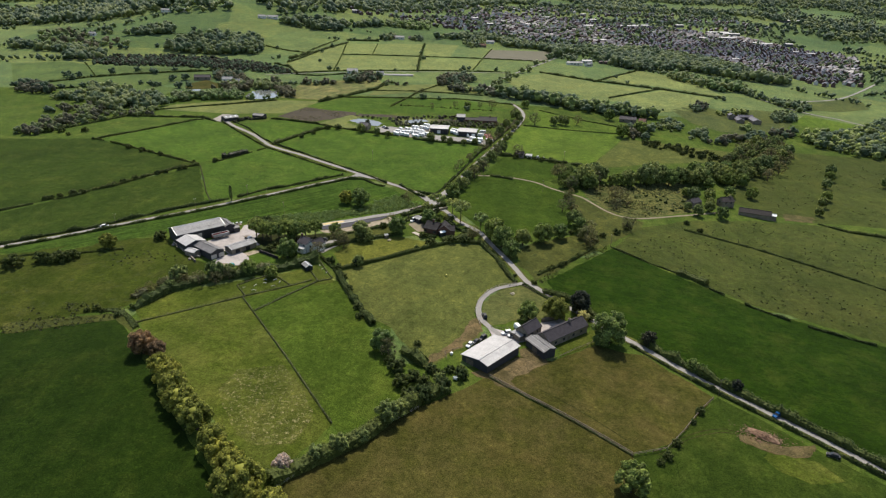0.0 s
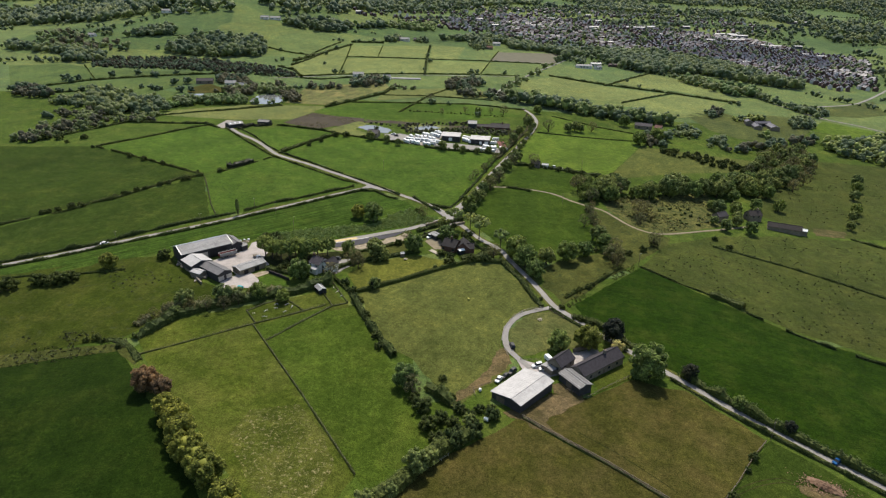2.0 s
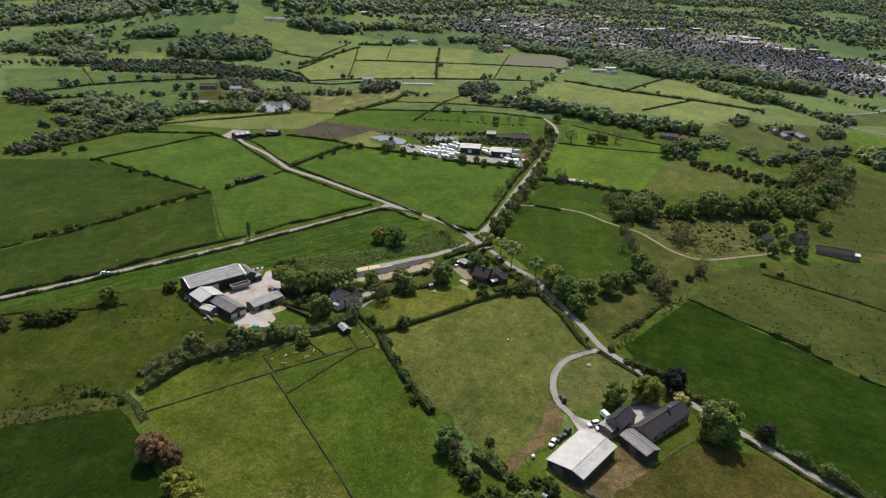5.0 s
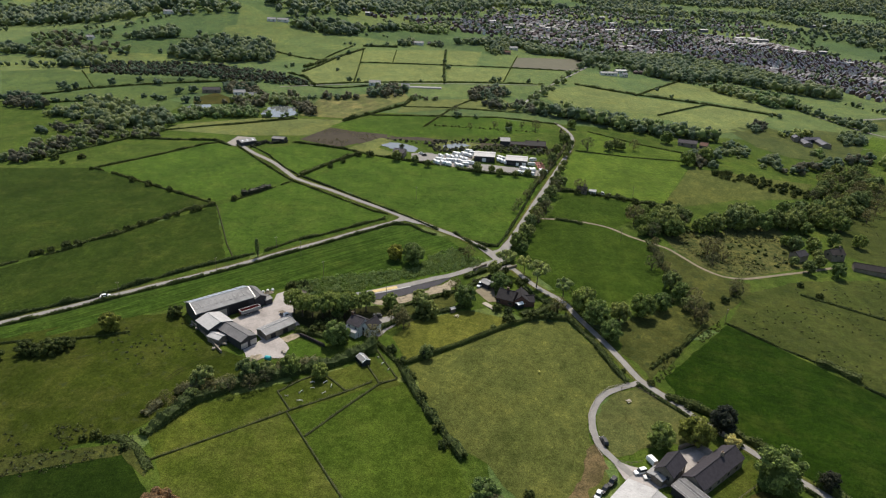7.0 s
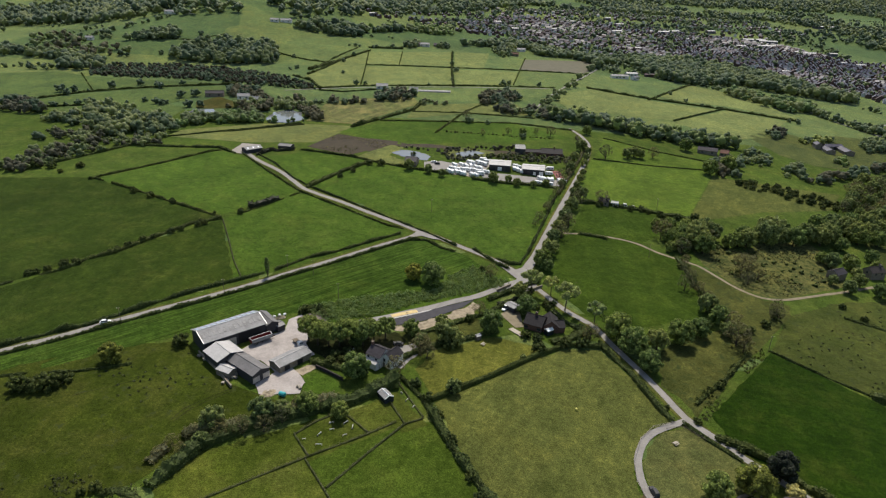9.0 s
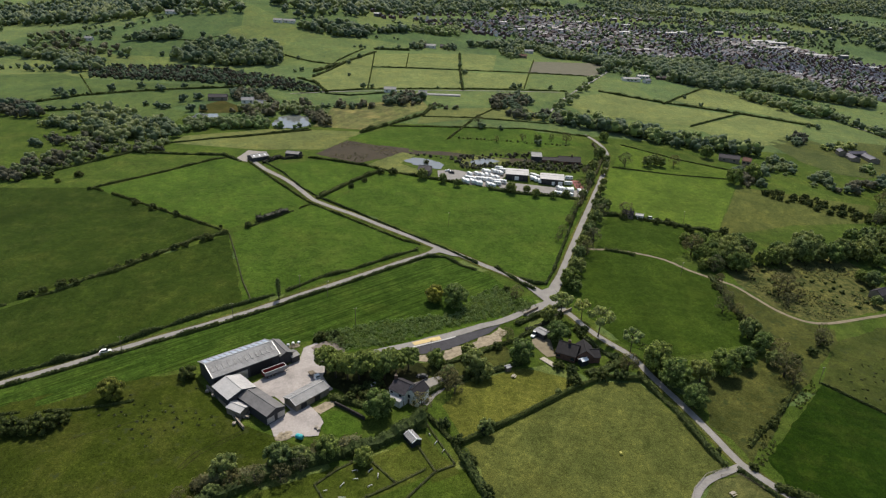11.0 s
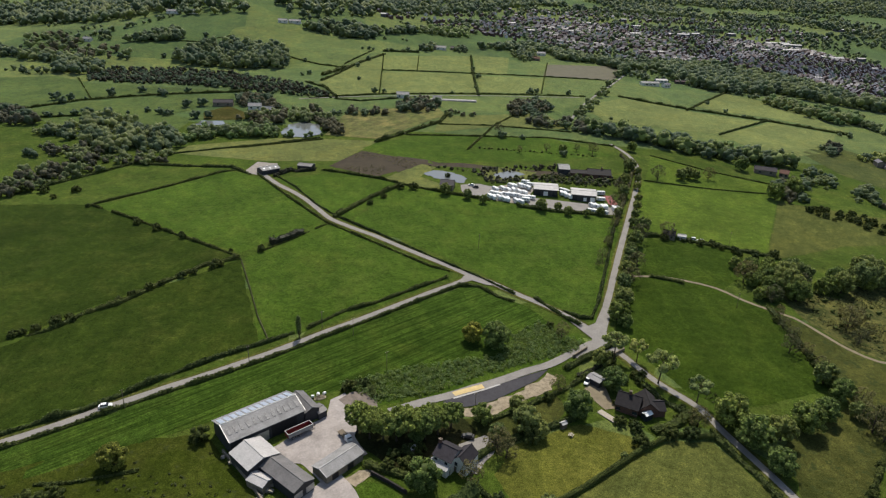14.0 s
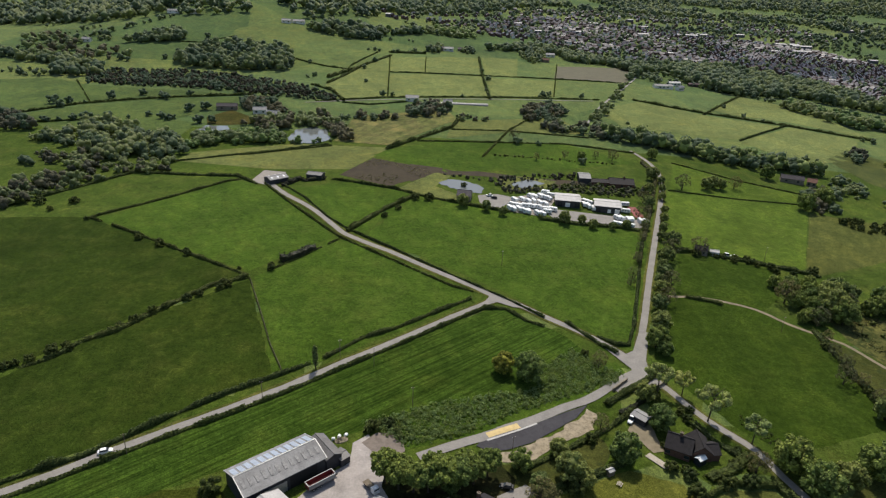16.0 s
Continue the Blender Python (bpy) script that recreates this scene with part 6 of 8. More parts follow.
shade = random.Random(8)
TOWN = [(-203.7, 1332.5), (-121.9, 1367.6), (-34.9, 1375.3), (73.1, 1352.4), (132.2, 1307.5), (213.8, 1244.5), (324.4, 1279.8), (424.8, 1271.4), (496.3, 1223.7), (508.6, 1128.3), (484.5, 1013.5), (541.8, 1027.5), (557.7, 963.2), (667.7, 972.6), (901.7, 1365.1), (762.9, 1455.0), (855.9, 1783.2), (821.3, 2042.1), (472.4, 2096.3), (118.5, 1903.5), (-91.3, 1805.0), (-219.7, 1460.3)]
CLEAR = [(-637.2, 955.2), (-756.9, 1143.0), (-665.9, 1160.1), (-602.9, 1164.2), (-529.0, 1260.0), (-368.4, 1287.7), (-304.8, 1223.6), (-205.2, 1344.3), (-121.4, 1360.4), (-34.8, 1415.8), (50.3, 1335.9), (169.1, 1276.6), (330.7, 1302.0), (382.5, 1044.6), (441.3, 778.6), (358.1, 646.4), (-352.9, 511.2)]
# the wood across the marsh, tree by tree
spots = fill([(98.9, 452.5), (110.3, 467.3), (127.4, 467.3), (151.4, 476.6), (179.8, 483.2), (206.8, 496.1), (228.1, 503.7), (245.9, 506.5), (246.0, 490.0), (212.5, 470.0), (184.1, 463.0), (165.1, 457.0), (142.9, 452.0), (121.8, 448.5), (103.7, 438.0)], 9.6, shade)
trees("oak", [(x, y, shade.uniform(10, 15)) for x, y in spots[::3]])
trees("ash", [(x, y, shade.uniform(10, 15)) for x, y in spots[1::3] + spots[2::3]])
spots = fill([(239.6, 532.0), (272.2, 579.7), (304.8, 610.9), (334.0, 625.7), (316.3, 573.8), (286.5, 517.2), (255.0, 487.6), (240.8, 490.8)], 9.5, shade)
trees("ash", [(x, y, shade.uniform(7, 12)) for x, y in spots[::2]])
trees("bud", [(x, y, shade.uniform(7, 12)) for x, y in spots[1::2]])
spots = fill([(182.6, 583.6), (208.9, 583.7), (234.6, 568.1), (254.0, 541.0), (240.3, 529.8), (218.5, 542.4), (199.8, 559.7), (177.2, 568.8)], 6.5, shade)
trees("bush", [(x, y, shade.uniform(4, 7.5)) for x, y in spots])
spots = fill([(82.4, 475.3), (106.5, 475.5), (103.0, 449.1), (91.5, 435.1), (80.2, 436.9)], 8, shade)
trees("oak", [(x, y, shade.uniform(7, 11)) for x, y in spots])
trees("bud", [(117.1, 415.6, 12.6), (90.9, 436.8, 10.0), (115.7, 403.3, 8.6), (84.9, 457.0, 12.5), (110.8, 450.5, 11.7)])
trees("oak", [(230.2, 473.9, 12.4), (317.5, 506.6, 9.3), (287.7, 455.9, 8.5), (360.9, 497.5, 11.9)])
trees("ash", [(269.3, 521.5, 14.3), (252.5, 510.3, 14.0)])
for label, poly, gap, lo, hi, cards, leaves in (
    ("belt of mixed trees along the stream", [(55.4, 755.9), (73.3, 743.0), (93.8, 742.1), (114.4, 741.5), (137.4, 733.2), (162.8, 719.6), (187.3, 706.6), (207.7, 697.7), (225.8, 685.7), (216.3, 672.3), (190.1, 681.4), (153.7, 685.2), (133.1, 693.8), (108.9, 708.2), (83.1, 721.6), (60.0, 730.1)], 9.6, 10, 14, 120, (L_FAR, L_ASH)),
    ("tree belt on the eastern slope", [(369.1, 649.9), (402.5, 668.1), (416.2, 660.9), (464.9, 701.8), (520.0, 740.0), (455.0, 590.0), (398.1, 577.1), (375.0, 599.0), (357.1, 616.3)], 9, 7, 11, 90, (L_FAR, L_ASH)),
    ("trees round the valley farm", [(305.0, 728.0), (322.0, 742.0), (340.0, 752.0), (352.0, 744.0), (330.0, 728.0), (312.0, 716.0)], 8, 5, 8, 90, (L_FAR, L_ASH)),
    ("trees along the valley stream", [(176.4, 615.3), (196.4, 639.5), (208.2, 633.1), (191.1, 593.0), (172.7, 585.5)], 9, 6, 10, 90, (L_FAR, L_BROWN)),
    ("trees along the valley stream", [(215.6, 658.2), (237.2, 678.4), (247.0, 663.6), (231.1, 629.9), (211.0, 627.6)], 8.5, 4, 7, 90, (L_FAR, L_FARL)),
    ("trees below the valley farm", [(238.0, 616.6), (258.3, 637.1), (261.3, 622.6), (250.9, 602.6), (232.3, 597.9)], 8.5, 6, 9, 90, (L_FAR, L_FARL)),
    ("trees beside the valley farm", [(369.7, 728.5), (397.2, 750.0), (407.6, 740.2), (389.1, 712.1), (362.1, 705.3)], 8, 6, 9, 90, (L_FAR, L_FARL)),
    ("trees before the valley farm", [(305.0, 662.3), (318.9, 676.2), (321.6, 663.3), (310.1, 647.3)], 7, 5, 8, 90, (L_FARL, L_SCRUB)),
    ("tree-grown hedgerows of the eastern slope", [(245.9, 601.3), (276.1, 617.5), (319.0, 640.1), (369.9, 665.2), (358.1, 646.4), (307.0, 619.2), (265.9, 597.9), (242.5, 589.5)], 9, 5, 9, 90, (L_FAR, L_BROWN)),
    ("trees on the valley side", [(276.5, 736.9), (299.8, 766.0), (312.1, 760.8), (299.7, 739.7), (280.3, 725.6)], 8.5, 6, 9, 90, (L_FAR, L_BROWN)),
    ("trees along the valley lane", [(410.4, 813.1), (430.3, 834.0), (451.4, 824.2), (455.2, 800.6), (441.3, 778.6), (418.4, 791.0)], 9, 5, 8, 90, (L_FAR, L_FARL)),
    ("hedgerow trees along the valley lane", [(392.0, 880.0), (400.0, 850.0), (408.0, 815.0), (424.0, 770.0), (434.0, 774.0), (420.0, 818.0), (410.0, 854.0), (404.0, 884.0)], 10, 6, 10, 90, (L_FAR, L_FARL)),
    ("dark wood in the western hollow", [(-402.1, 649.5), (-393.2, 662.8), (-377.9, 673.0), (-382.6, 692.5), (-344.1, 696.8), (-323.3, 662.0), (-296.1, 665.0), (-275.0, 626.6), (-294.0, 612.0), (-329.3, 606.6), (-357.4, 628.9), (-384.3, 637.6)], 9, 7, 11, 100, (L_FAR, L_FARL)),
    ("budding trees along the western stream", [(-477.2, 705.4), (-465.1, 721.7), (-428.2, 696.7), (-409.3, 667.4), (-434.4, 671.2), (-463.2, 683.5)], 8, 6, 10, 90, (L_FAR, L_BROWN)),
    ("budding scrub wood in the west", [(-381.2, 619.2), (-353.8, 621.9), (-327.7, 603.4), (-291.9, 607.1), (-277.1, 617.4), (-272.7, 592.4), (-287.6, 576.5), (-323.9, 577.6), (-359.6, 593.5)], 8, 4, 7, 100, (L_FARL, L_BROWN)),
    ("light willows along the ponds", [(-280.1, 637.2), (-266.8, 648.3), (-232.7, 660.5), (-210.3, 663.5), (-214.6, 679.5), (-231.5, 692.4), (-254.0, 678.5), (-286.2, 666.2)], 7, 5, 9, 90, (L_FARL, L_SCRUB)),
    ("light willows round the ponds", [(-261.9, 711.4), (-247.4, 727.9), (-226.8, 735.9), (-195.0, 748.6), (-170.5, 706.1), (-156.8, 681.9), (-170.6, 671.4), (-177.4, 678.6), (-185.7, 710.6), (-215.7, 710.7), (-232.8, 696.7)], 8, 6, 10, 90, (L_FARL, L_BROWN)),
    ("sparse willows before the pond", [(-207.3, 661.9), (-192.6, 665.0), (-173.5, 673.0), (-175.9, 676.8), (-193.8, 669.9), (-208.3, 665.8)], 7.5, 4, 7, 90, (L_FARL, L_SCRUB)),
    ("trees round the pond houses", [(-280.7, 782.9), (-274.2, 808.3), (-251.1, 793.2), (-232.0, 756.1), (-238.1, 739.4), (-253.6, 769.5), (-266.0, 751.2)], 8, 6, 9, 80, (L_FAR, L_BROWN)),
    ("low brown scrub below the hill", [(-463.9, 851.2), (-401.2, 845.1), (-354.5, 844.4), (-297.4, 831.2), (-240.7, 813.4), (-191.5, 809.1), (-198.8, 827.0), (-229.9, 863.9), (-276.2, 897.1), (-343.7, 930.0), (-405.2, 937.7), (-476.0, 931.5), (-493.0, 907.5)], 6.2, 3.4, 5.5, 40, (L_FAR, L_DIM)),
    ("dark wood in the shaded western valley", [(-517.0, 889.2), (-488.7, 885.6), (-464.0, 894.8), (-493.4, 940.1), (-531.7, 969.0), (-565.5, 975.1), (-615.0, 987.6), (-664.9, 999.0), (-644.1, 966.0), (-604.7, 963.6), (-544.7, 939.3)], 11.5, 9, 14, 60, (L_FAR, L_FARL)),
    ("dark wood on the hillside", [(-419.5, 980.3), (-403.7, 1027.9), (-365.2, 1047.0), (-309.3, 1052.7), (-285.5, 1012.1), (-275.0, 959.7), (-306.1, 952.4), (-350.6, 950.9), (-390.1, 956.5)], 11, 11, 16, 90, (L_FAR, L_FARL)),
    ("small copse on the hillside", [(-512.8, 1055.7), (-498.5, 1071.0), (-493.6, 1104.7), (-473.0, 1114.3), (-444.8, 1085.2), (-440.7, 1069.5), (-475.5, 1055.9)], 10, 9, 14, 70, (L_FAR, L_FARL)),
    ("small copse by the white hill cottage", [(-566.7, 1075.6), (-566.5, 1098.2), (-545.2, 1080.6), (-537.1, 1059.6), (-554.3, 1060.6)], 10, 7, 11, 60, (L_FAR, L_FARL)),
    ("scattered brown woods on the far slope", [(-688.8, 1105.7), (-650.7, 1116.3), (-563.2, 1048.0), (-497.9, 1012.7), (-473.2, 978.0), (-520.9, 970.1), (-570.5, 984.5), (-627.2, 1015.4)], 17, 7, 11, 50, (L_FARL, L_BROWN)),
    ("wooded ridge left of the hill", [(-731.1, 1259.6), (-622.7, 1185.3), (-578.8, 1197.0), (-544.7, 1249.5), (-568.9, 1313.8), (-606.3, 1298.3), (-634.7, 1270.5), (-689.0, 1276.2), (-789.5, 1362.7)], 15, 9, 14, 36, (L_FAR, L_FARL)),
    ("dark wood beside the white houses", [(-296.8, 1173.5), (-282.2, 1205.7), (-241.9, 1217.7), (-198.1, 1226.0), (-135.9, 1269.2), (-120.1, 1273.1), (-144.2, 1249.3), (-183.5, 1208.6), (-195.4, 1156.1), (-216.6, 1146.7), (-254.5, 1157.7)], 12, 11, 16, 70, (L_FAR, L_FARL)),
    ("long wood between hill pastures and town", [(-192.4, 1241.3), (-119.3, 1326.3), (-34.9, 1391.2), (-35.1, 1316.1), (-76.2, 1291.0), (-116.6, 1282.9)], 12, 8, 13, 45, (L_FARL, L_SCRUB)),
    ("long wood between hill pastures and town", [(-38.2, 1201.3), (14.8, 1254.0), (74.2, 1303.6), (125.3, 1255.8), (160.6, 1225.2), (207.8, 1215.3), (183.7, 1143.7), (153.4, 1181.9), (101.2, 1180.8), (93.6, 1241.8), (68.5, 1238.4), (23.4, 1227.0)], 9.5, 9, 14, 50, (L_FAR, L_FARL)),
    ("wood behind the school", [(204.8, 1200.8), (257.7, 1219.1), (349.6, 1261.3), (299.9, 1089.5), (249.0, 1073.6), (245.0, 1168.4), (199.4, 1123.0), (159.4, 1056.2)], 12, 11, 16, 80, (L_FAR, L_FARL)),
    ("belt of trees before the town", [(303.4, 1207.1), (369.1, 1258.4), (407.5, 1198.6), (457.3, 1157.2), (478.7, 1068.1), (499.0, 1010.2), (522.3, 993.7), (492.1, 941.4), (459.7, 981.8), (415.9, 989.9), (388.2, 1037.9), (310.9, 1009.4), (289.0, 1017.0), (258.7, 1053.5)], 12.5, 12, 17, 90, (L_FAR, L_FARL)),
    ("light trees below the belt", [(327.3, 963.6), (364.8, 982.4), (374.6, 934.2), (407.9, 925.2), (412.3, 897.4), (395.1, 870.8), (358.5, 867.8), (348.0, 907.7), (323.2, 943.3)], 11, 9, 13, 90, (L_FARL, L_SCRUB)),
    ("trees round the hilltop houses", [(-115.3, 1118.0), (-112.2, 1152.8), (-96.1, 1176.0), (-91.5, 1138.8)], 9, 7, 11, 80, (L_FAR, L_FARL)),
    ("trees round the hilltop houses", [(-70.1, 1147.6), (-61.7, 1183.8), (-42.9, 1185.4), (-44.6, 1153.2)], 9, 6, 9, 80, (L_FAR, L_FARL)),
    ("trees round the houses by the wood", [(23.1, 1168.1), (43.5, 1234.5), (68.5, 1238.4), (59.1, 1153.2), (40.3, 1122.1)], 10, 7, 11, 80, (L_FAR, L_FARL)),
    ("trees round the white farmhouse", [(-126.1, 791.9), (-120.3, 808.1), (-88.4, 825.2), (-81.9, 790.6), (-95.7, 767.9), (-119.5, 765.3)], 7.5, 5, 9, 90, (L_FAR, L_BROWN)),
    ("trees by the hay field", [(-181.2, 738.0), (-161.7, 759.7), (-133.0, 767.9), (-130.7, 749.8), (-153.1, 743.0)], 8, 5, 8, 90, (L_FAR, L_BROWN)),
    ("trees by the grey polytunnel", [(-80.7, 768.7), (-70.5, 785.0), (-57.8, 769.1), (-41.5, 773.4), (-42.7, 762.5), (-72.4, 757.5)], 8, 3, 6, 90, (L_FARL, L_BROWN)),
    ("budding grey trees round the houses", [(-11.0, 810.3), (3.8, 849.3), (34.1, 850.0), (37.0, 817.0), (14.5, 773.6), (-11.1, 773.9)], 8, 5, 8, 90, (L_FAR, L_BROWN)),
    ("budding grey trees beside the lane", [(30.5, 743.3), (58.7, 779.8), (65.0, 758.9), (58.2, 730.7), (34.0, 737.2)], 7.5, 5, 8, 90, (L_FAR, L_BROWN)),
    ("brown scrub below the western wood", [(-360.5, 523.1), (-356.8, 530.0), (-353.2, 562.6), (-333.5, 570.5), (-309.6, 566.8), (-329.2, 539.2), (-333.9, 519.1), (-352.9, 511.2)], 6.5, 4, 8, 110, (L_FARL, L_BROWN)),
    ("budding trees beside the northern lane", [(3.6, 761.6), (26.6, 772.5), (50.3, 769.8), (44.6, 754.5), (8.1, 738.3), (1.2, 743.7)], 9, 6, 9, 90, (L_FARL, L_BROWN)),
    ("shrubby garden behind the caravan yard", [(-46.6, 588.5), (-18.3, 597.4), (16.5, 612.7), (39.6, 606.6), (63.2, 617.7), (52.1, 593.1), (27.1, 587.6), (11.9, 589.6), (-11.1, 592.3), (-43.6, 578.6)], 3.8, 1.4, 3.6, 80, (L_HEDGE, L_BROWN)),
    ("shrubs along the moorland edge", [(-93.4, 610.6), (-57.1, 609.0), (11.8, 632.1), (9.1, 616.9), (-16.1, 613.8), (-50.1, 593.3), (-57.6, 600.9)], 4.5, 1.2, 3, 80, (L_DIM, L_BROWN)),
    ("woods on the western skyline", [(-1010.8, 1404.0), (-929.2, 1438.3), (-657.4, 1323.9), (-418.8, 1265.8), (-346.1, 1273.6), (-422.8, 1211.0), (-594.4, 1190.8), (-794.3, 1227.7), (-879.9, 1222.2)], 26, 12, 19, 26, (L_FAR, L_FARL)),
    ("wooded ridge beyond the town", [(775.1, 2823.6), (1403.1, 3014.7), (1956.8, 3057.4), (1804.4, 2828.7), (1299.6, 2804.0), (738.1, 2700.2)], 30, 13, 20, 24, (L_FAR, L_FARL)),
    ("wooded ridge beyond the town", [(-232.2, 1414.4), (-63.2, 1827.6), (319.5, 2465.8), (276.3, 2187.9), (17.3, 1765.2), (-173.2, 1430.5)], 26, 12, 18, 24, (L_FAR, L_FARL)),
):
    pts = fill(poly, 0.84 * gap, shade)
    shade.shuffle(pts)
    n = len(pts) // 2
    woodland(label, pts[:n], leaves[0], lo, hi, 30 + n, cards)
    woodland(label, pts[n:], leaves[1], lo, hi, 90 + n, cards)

woodland("single trees along the western hedges", [(-552.5, 882.1), (-545.2, 879.1), (-529.3, 877.8), (-435.0, 749.1), (-432.4, 760.6), (-420.9, 764.9), (-423.0, 702.0), (-419.2, 700.0), (-411.2, 703.3), (-401.0, 706.9), (-389.4, 705.8), (-382.3, 711.4), (-372.3, 710.1), (-359.7, 718.9), (-385.2, 805.9), (-362.2, 796.3), (-355.7, 791.0), (-406.6, 787.5), (-333.0, 722.1), (-325.7, 718.0), (-322.9, 720.8), (-346.8, 728.0), (-318.2, 749.8), (-340.8, 811.8), (-350.3, 868.8), (-326.2, 848.5), (-320.6, 842.0), (-301.6, 834.1), (-438.2, 992.4), (-640.1, 1037.7), (-374.5, 595.4), (-378.1, 598.4), (-369.2, 592.6), (-306.1, 756.7), (-286.4, 713.1), (-297.0, 711.7), (-488.3, 982.4), (-478.4, 977.5), (-447.7, 761.6), (-416.0, 1088.0), (-378.2, 1062.3), (-365.5, 1061.6)], L_FAR, 5, 9, 71, 90)
woodland("single trees along the hill hedges", [(-196.6, 1095.7), (-187.2, 1096.2), (-181.0, 1094.9), (-161.3, 1096.2), (-155.6, 1099.3), (-147.4, 1103.9), (-141.2, 1112.5), (-132.5, 1112.7), (-123.7, 1112.8), (-172.9, 1182.1), (-145.5, 1198.6), (-139.3, 1192.8), (-247.6, 926.1), (-240.9, 934.9), (-259.3, 1001.4), (-189.6, 988.5), (-178.6, 913.2), (-180.3, 1028.4), (-143.2, 848.4), (-152.4, 843.0), (-25.9, 698.4), (-8.3, 698.6), (21.2, 656.8), (92.4, 796.7), (104.0, 774.5), (105.5, 772.4), (341.9, 818.1), (349.1, 812.7), (286.6, 753.0), (289.0, 745.0), (420.1, 833.7), (401.1, 855.4), (232.8, 723.4), (246.1, 727.6), (17.0, 888.4), (21.6, 893.7), (29.9, 900.5), (67.5, 904.3), (-68.9, 860.3), (-36.1, 964.0), (-41.9, 901.4), (-41.5, 1015.2), (239.5, 923.4), (258.2, 864.8), (244.2, 881.3)], L_FAR, 4, 7, 72, 90)
woodland("dotted shrubs along the field line", [(-47.2, 662.3), (-43.1, 661.7), (-39.5, 661.6), (-37.3, 662.6), (-31.6, 662.0), (-27.9, 663.1), (-25.1, 662.7), (-21.3, 661.9), (-18.7, 662.7), (-14.5, 661.0), (-9.5, 662.6), (-5.7, 662.6), (-2.3, 662.6), (-0.2, 660.9), (4.2, 662.4), (9.4, 660.9), (11.6, 660.7), (16.0, 661.3), (18.9, 660.7), (23.7, 660.7), (28.2, 662.2), (30.8, 662.5), (34.2, 662.8), (38.0, 661.6), (41.1, 661.5), (45.8, 662.4)], L_HEDGE, 1.2, 2.4, 74, 80, "scrub")
woodland("trees along the northern lane", [(58.4, 801.7), (67.4, 822.8), (78.4, 846.0), (89.4, 870.7), (102.8, 903.8), (116.9, 940.3), (132.5, 981.1), (147.7, 1018.1), (166.9, 1068.1), (187.1, 1116.3), (66.3, 806.5), (76.9, 828.5), (92.2, 863.9), (113.9, 917.3), (55.6, 769.5), (55.2, 750.2), (59.4, 738.7)], L_FARL, 6, 10, 73, 80)

bank = fill([(-113.3, 349.5), (-104.0, 353.7), (-90.5, 360.9), (-72.0, 367.1), (-52.6, 372.2), (-46.8, 384.0), (-39.4, 395.5), (-32.1, 401.1), (-24.6, 394.0), (-13.1, 386.2), (-20.0, 379.0), (-40.4, 368.8), (-62.4, 357.3), (-78.6, 346.1), (-84.3, 344.0), (-97.2, 338.7)], 1.2, shade)
for k, leaf in enumerate((L_SCRUB, L_RANKL, L_SCRUB)):
    woodland("young saplings and rank grass on the bank", bank[k::3], leaf, 1.1, 2.3 - 0.3 * k, 61 + k, 40, "scrub", False)

woodland("scattered shrubs on the marsh", fill([(106.4, 453.8), (143.0, 448.7), (168.8, 430.6), (175.1, 417.7), (132.2, 395.9), (115.4, 407.2), (104.8, 429.9)], 6.5, shade), L_HEDGE, 1.0, 2.6, 64, 60, "scrub")

# woods over the far country, in masses with clearings
pts = []
for j in range(120):
    for i in range(300):
        x, y = -2400 + 18 * i + shade.uniform(-9, 9), 1240 + (12.5 + 0.07 * j) * j + shade.uniform(-8, 8)
        if abs(x + 40) > 120 + 0.71 * y or inside((x, y), TOWN) or inside((x, y), CLEAR):
            continue
        g = noise.noise(Vector((x * 0.0042, y * 0.0026, 2.0))) + 0.5 * noise.noise(Vector((x * 0.017, y * 0.011, 7.0)))
        g += 0.22 * eased((y - 2300) / 700) + (0.12 if x < 0 else 0)
        if g > 0.03:
            pts.append((x, y))
shade.shuffle(pts)
n = len(pts) // 2
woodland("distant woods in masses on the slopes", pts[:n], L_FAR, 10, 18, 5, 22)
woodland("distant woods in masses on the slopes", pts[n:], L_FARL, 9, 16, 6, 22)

# hedgerows and tree lines over the far country
KEEP = [[(-208.3, 772.3), (-219.9, 984.6), (-156.8, 1100.6), (217.5, 1243.5), (148.1, 935.2), (253.6, 1017.3), (368.5, 828.4), (279.3, 686.4), (0.5, 615.0), (-158.0, 586.4)], [(3.2, 1754.0), (676.0, 2705.8), (1001.5, 1725.7), (596.2, 1135.6), (383.3, 1237.3), (159.3, 1273.9), (-22.3, 1232.6)], [(-452.5, 574.7), (-122.9, 627.8), (-134.3, 776.2), (-299.7, 829.3), (-640.1, 810.9)], [(-576.6, 860.5), (-516.0, 884.8), (-518.4, 957.5), (-507.3, 1052.6), (-485.0, 1194.8), (-537.7, 1282.5), (-370.5, 1296.2), (-200.9, 1310.2), (-170.3, 1064.4), (-187.9, 803.6), (-279.1, 814.0), (-340.1, 775.0)]]
pts = []
for _ in range(420):
    x, y = shade.uniform(-1900, 2100), 780 + 2300 * shade.random() ** 1.3
    if any(inside((x, y), k) for k in KEEP):
        continue
    a = 0.5 + 1.2 * noise.noise(Vector((x * 0.0012, y * 0.0012, 5.0))) + (math.pi / 2 if shade.random() < 0.4 else 0)
    for k in range(shade.randrange(8, 26)):
        px, py = x + math.cos(a) * 8.5 * k + shade.uniform(-2, 2), y + math.sin(a) * 8.5 * k + shade.uniform(-2, 2)
        if shade.random() < 0.82 and not any(inside((px, py), q) for q in KEEP):
            pts.append((px, py))
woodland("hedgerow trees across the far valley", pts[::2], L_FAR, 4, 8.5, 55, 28)
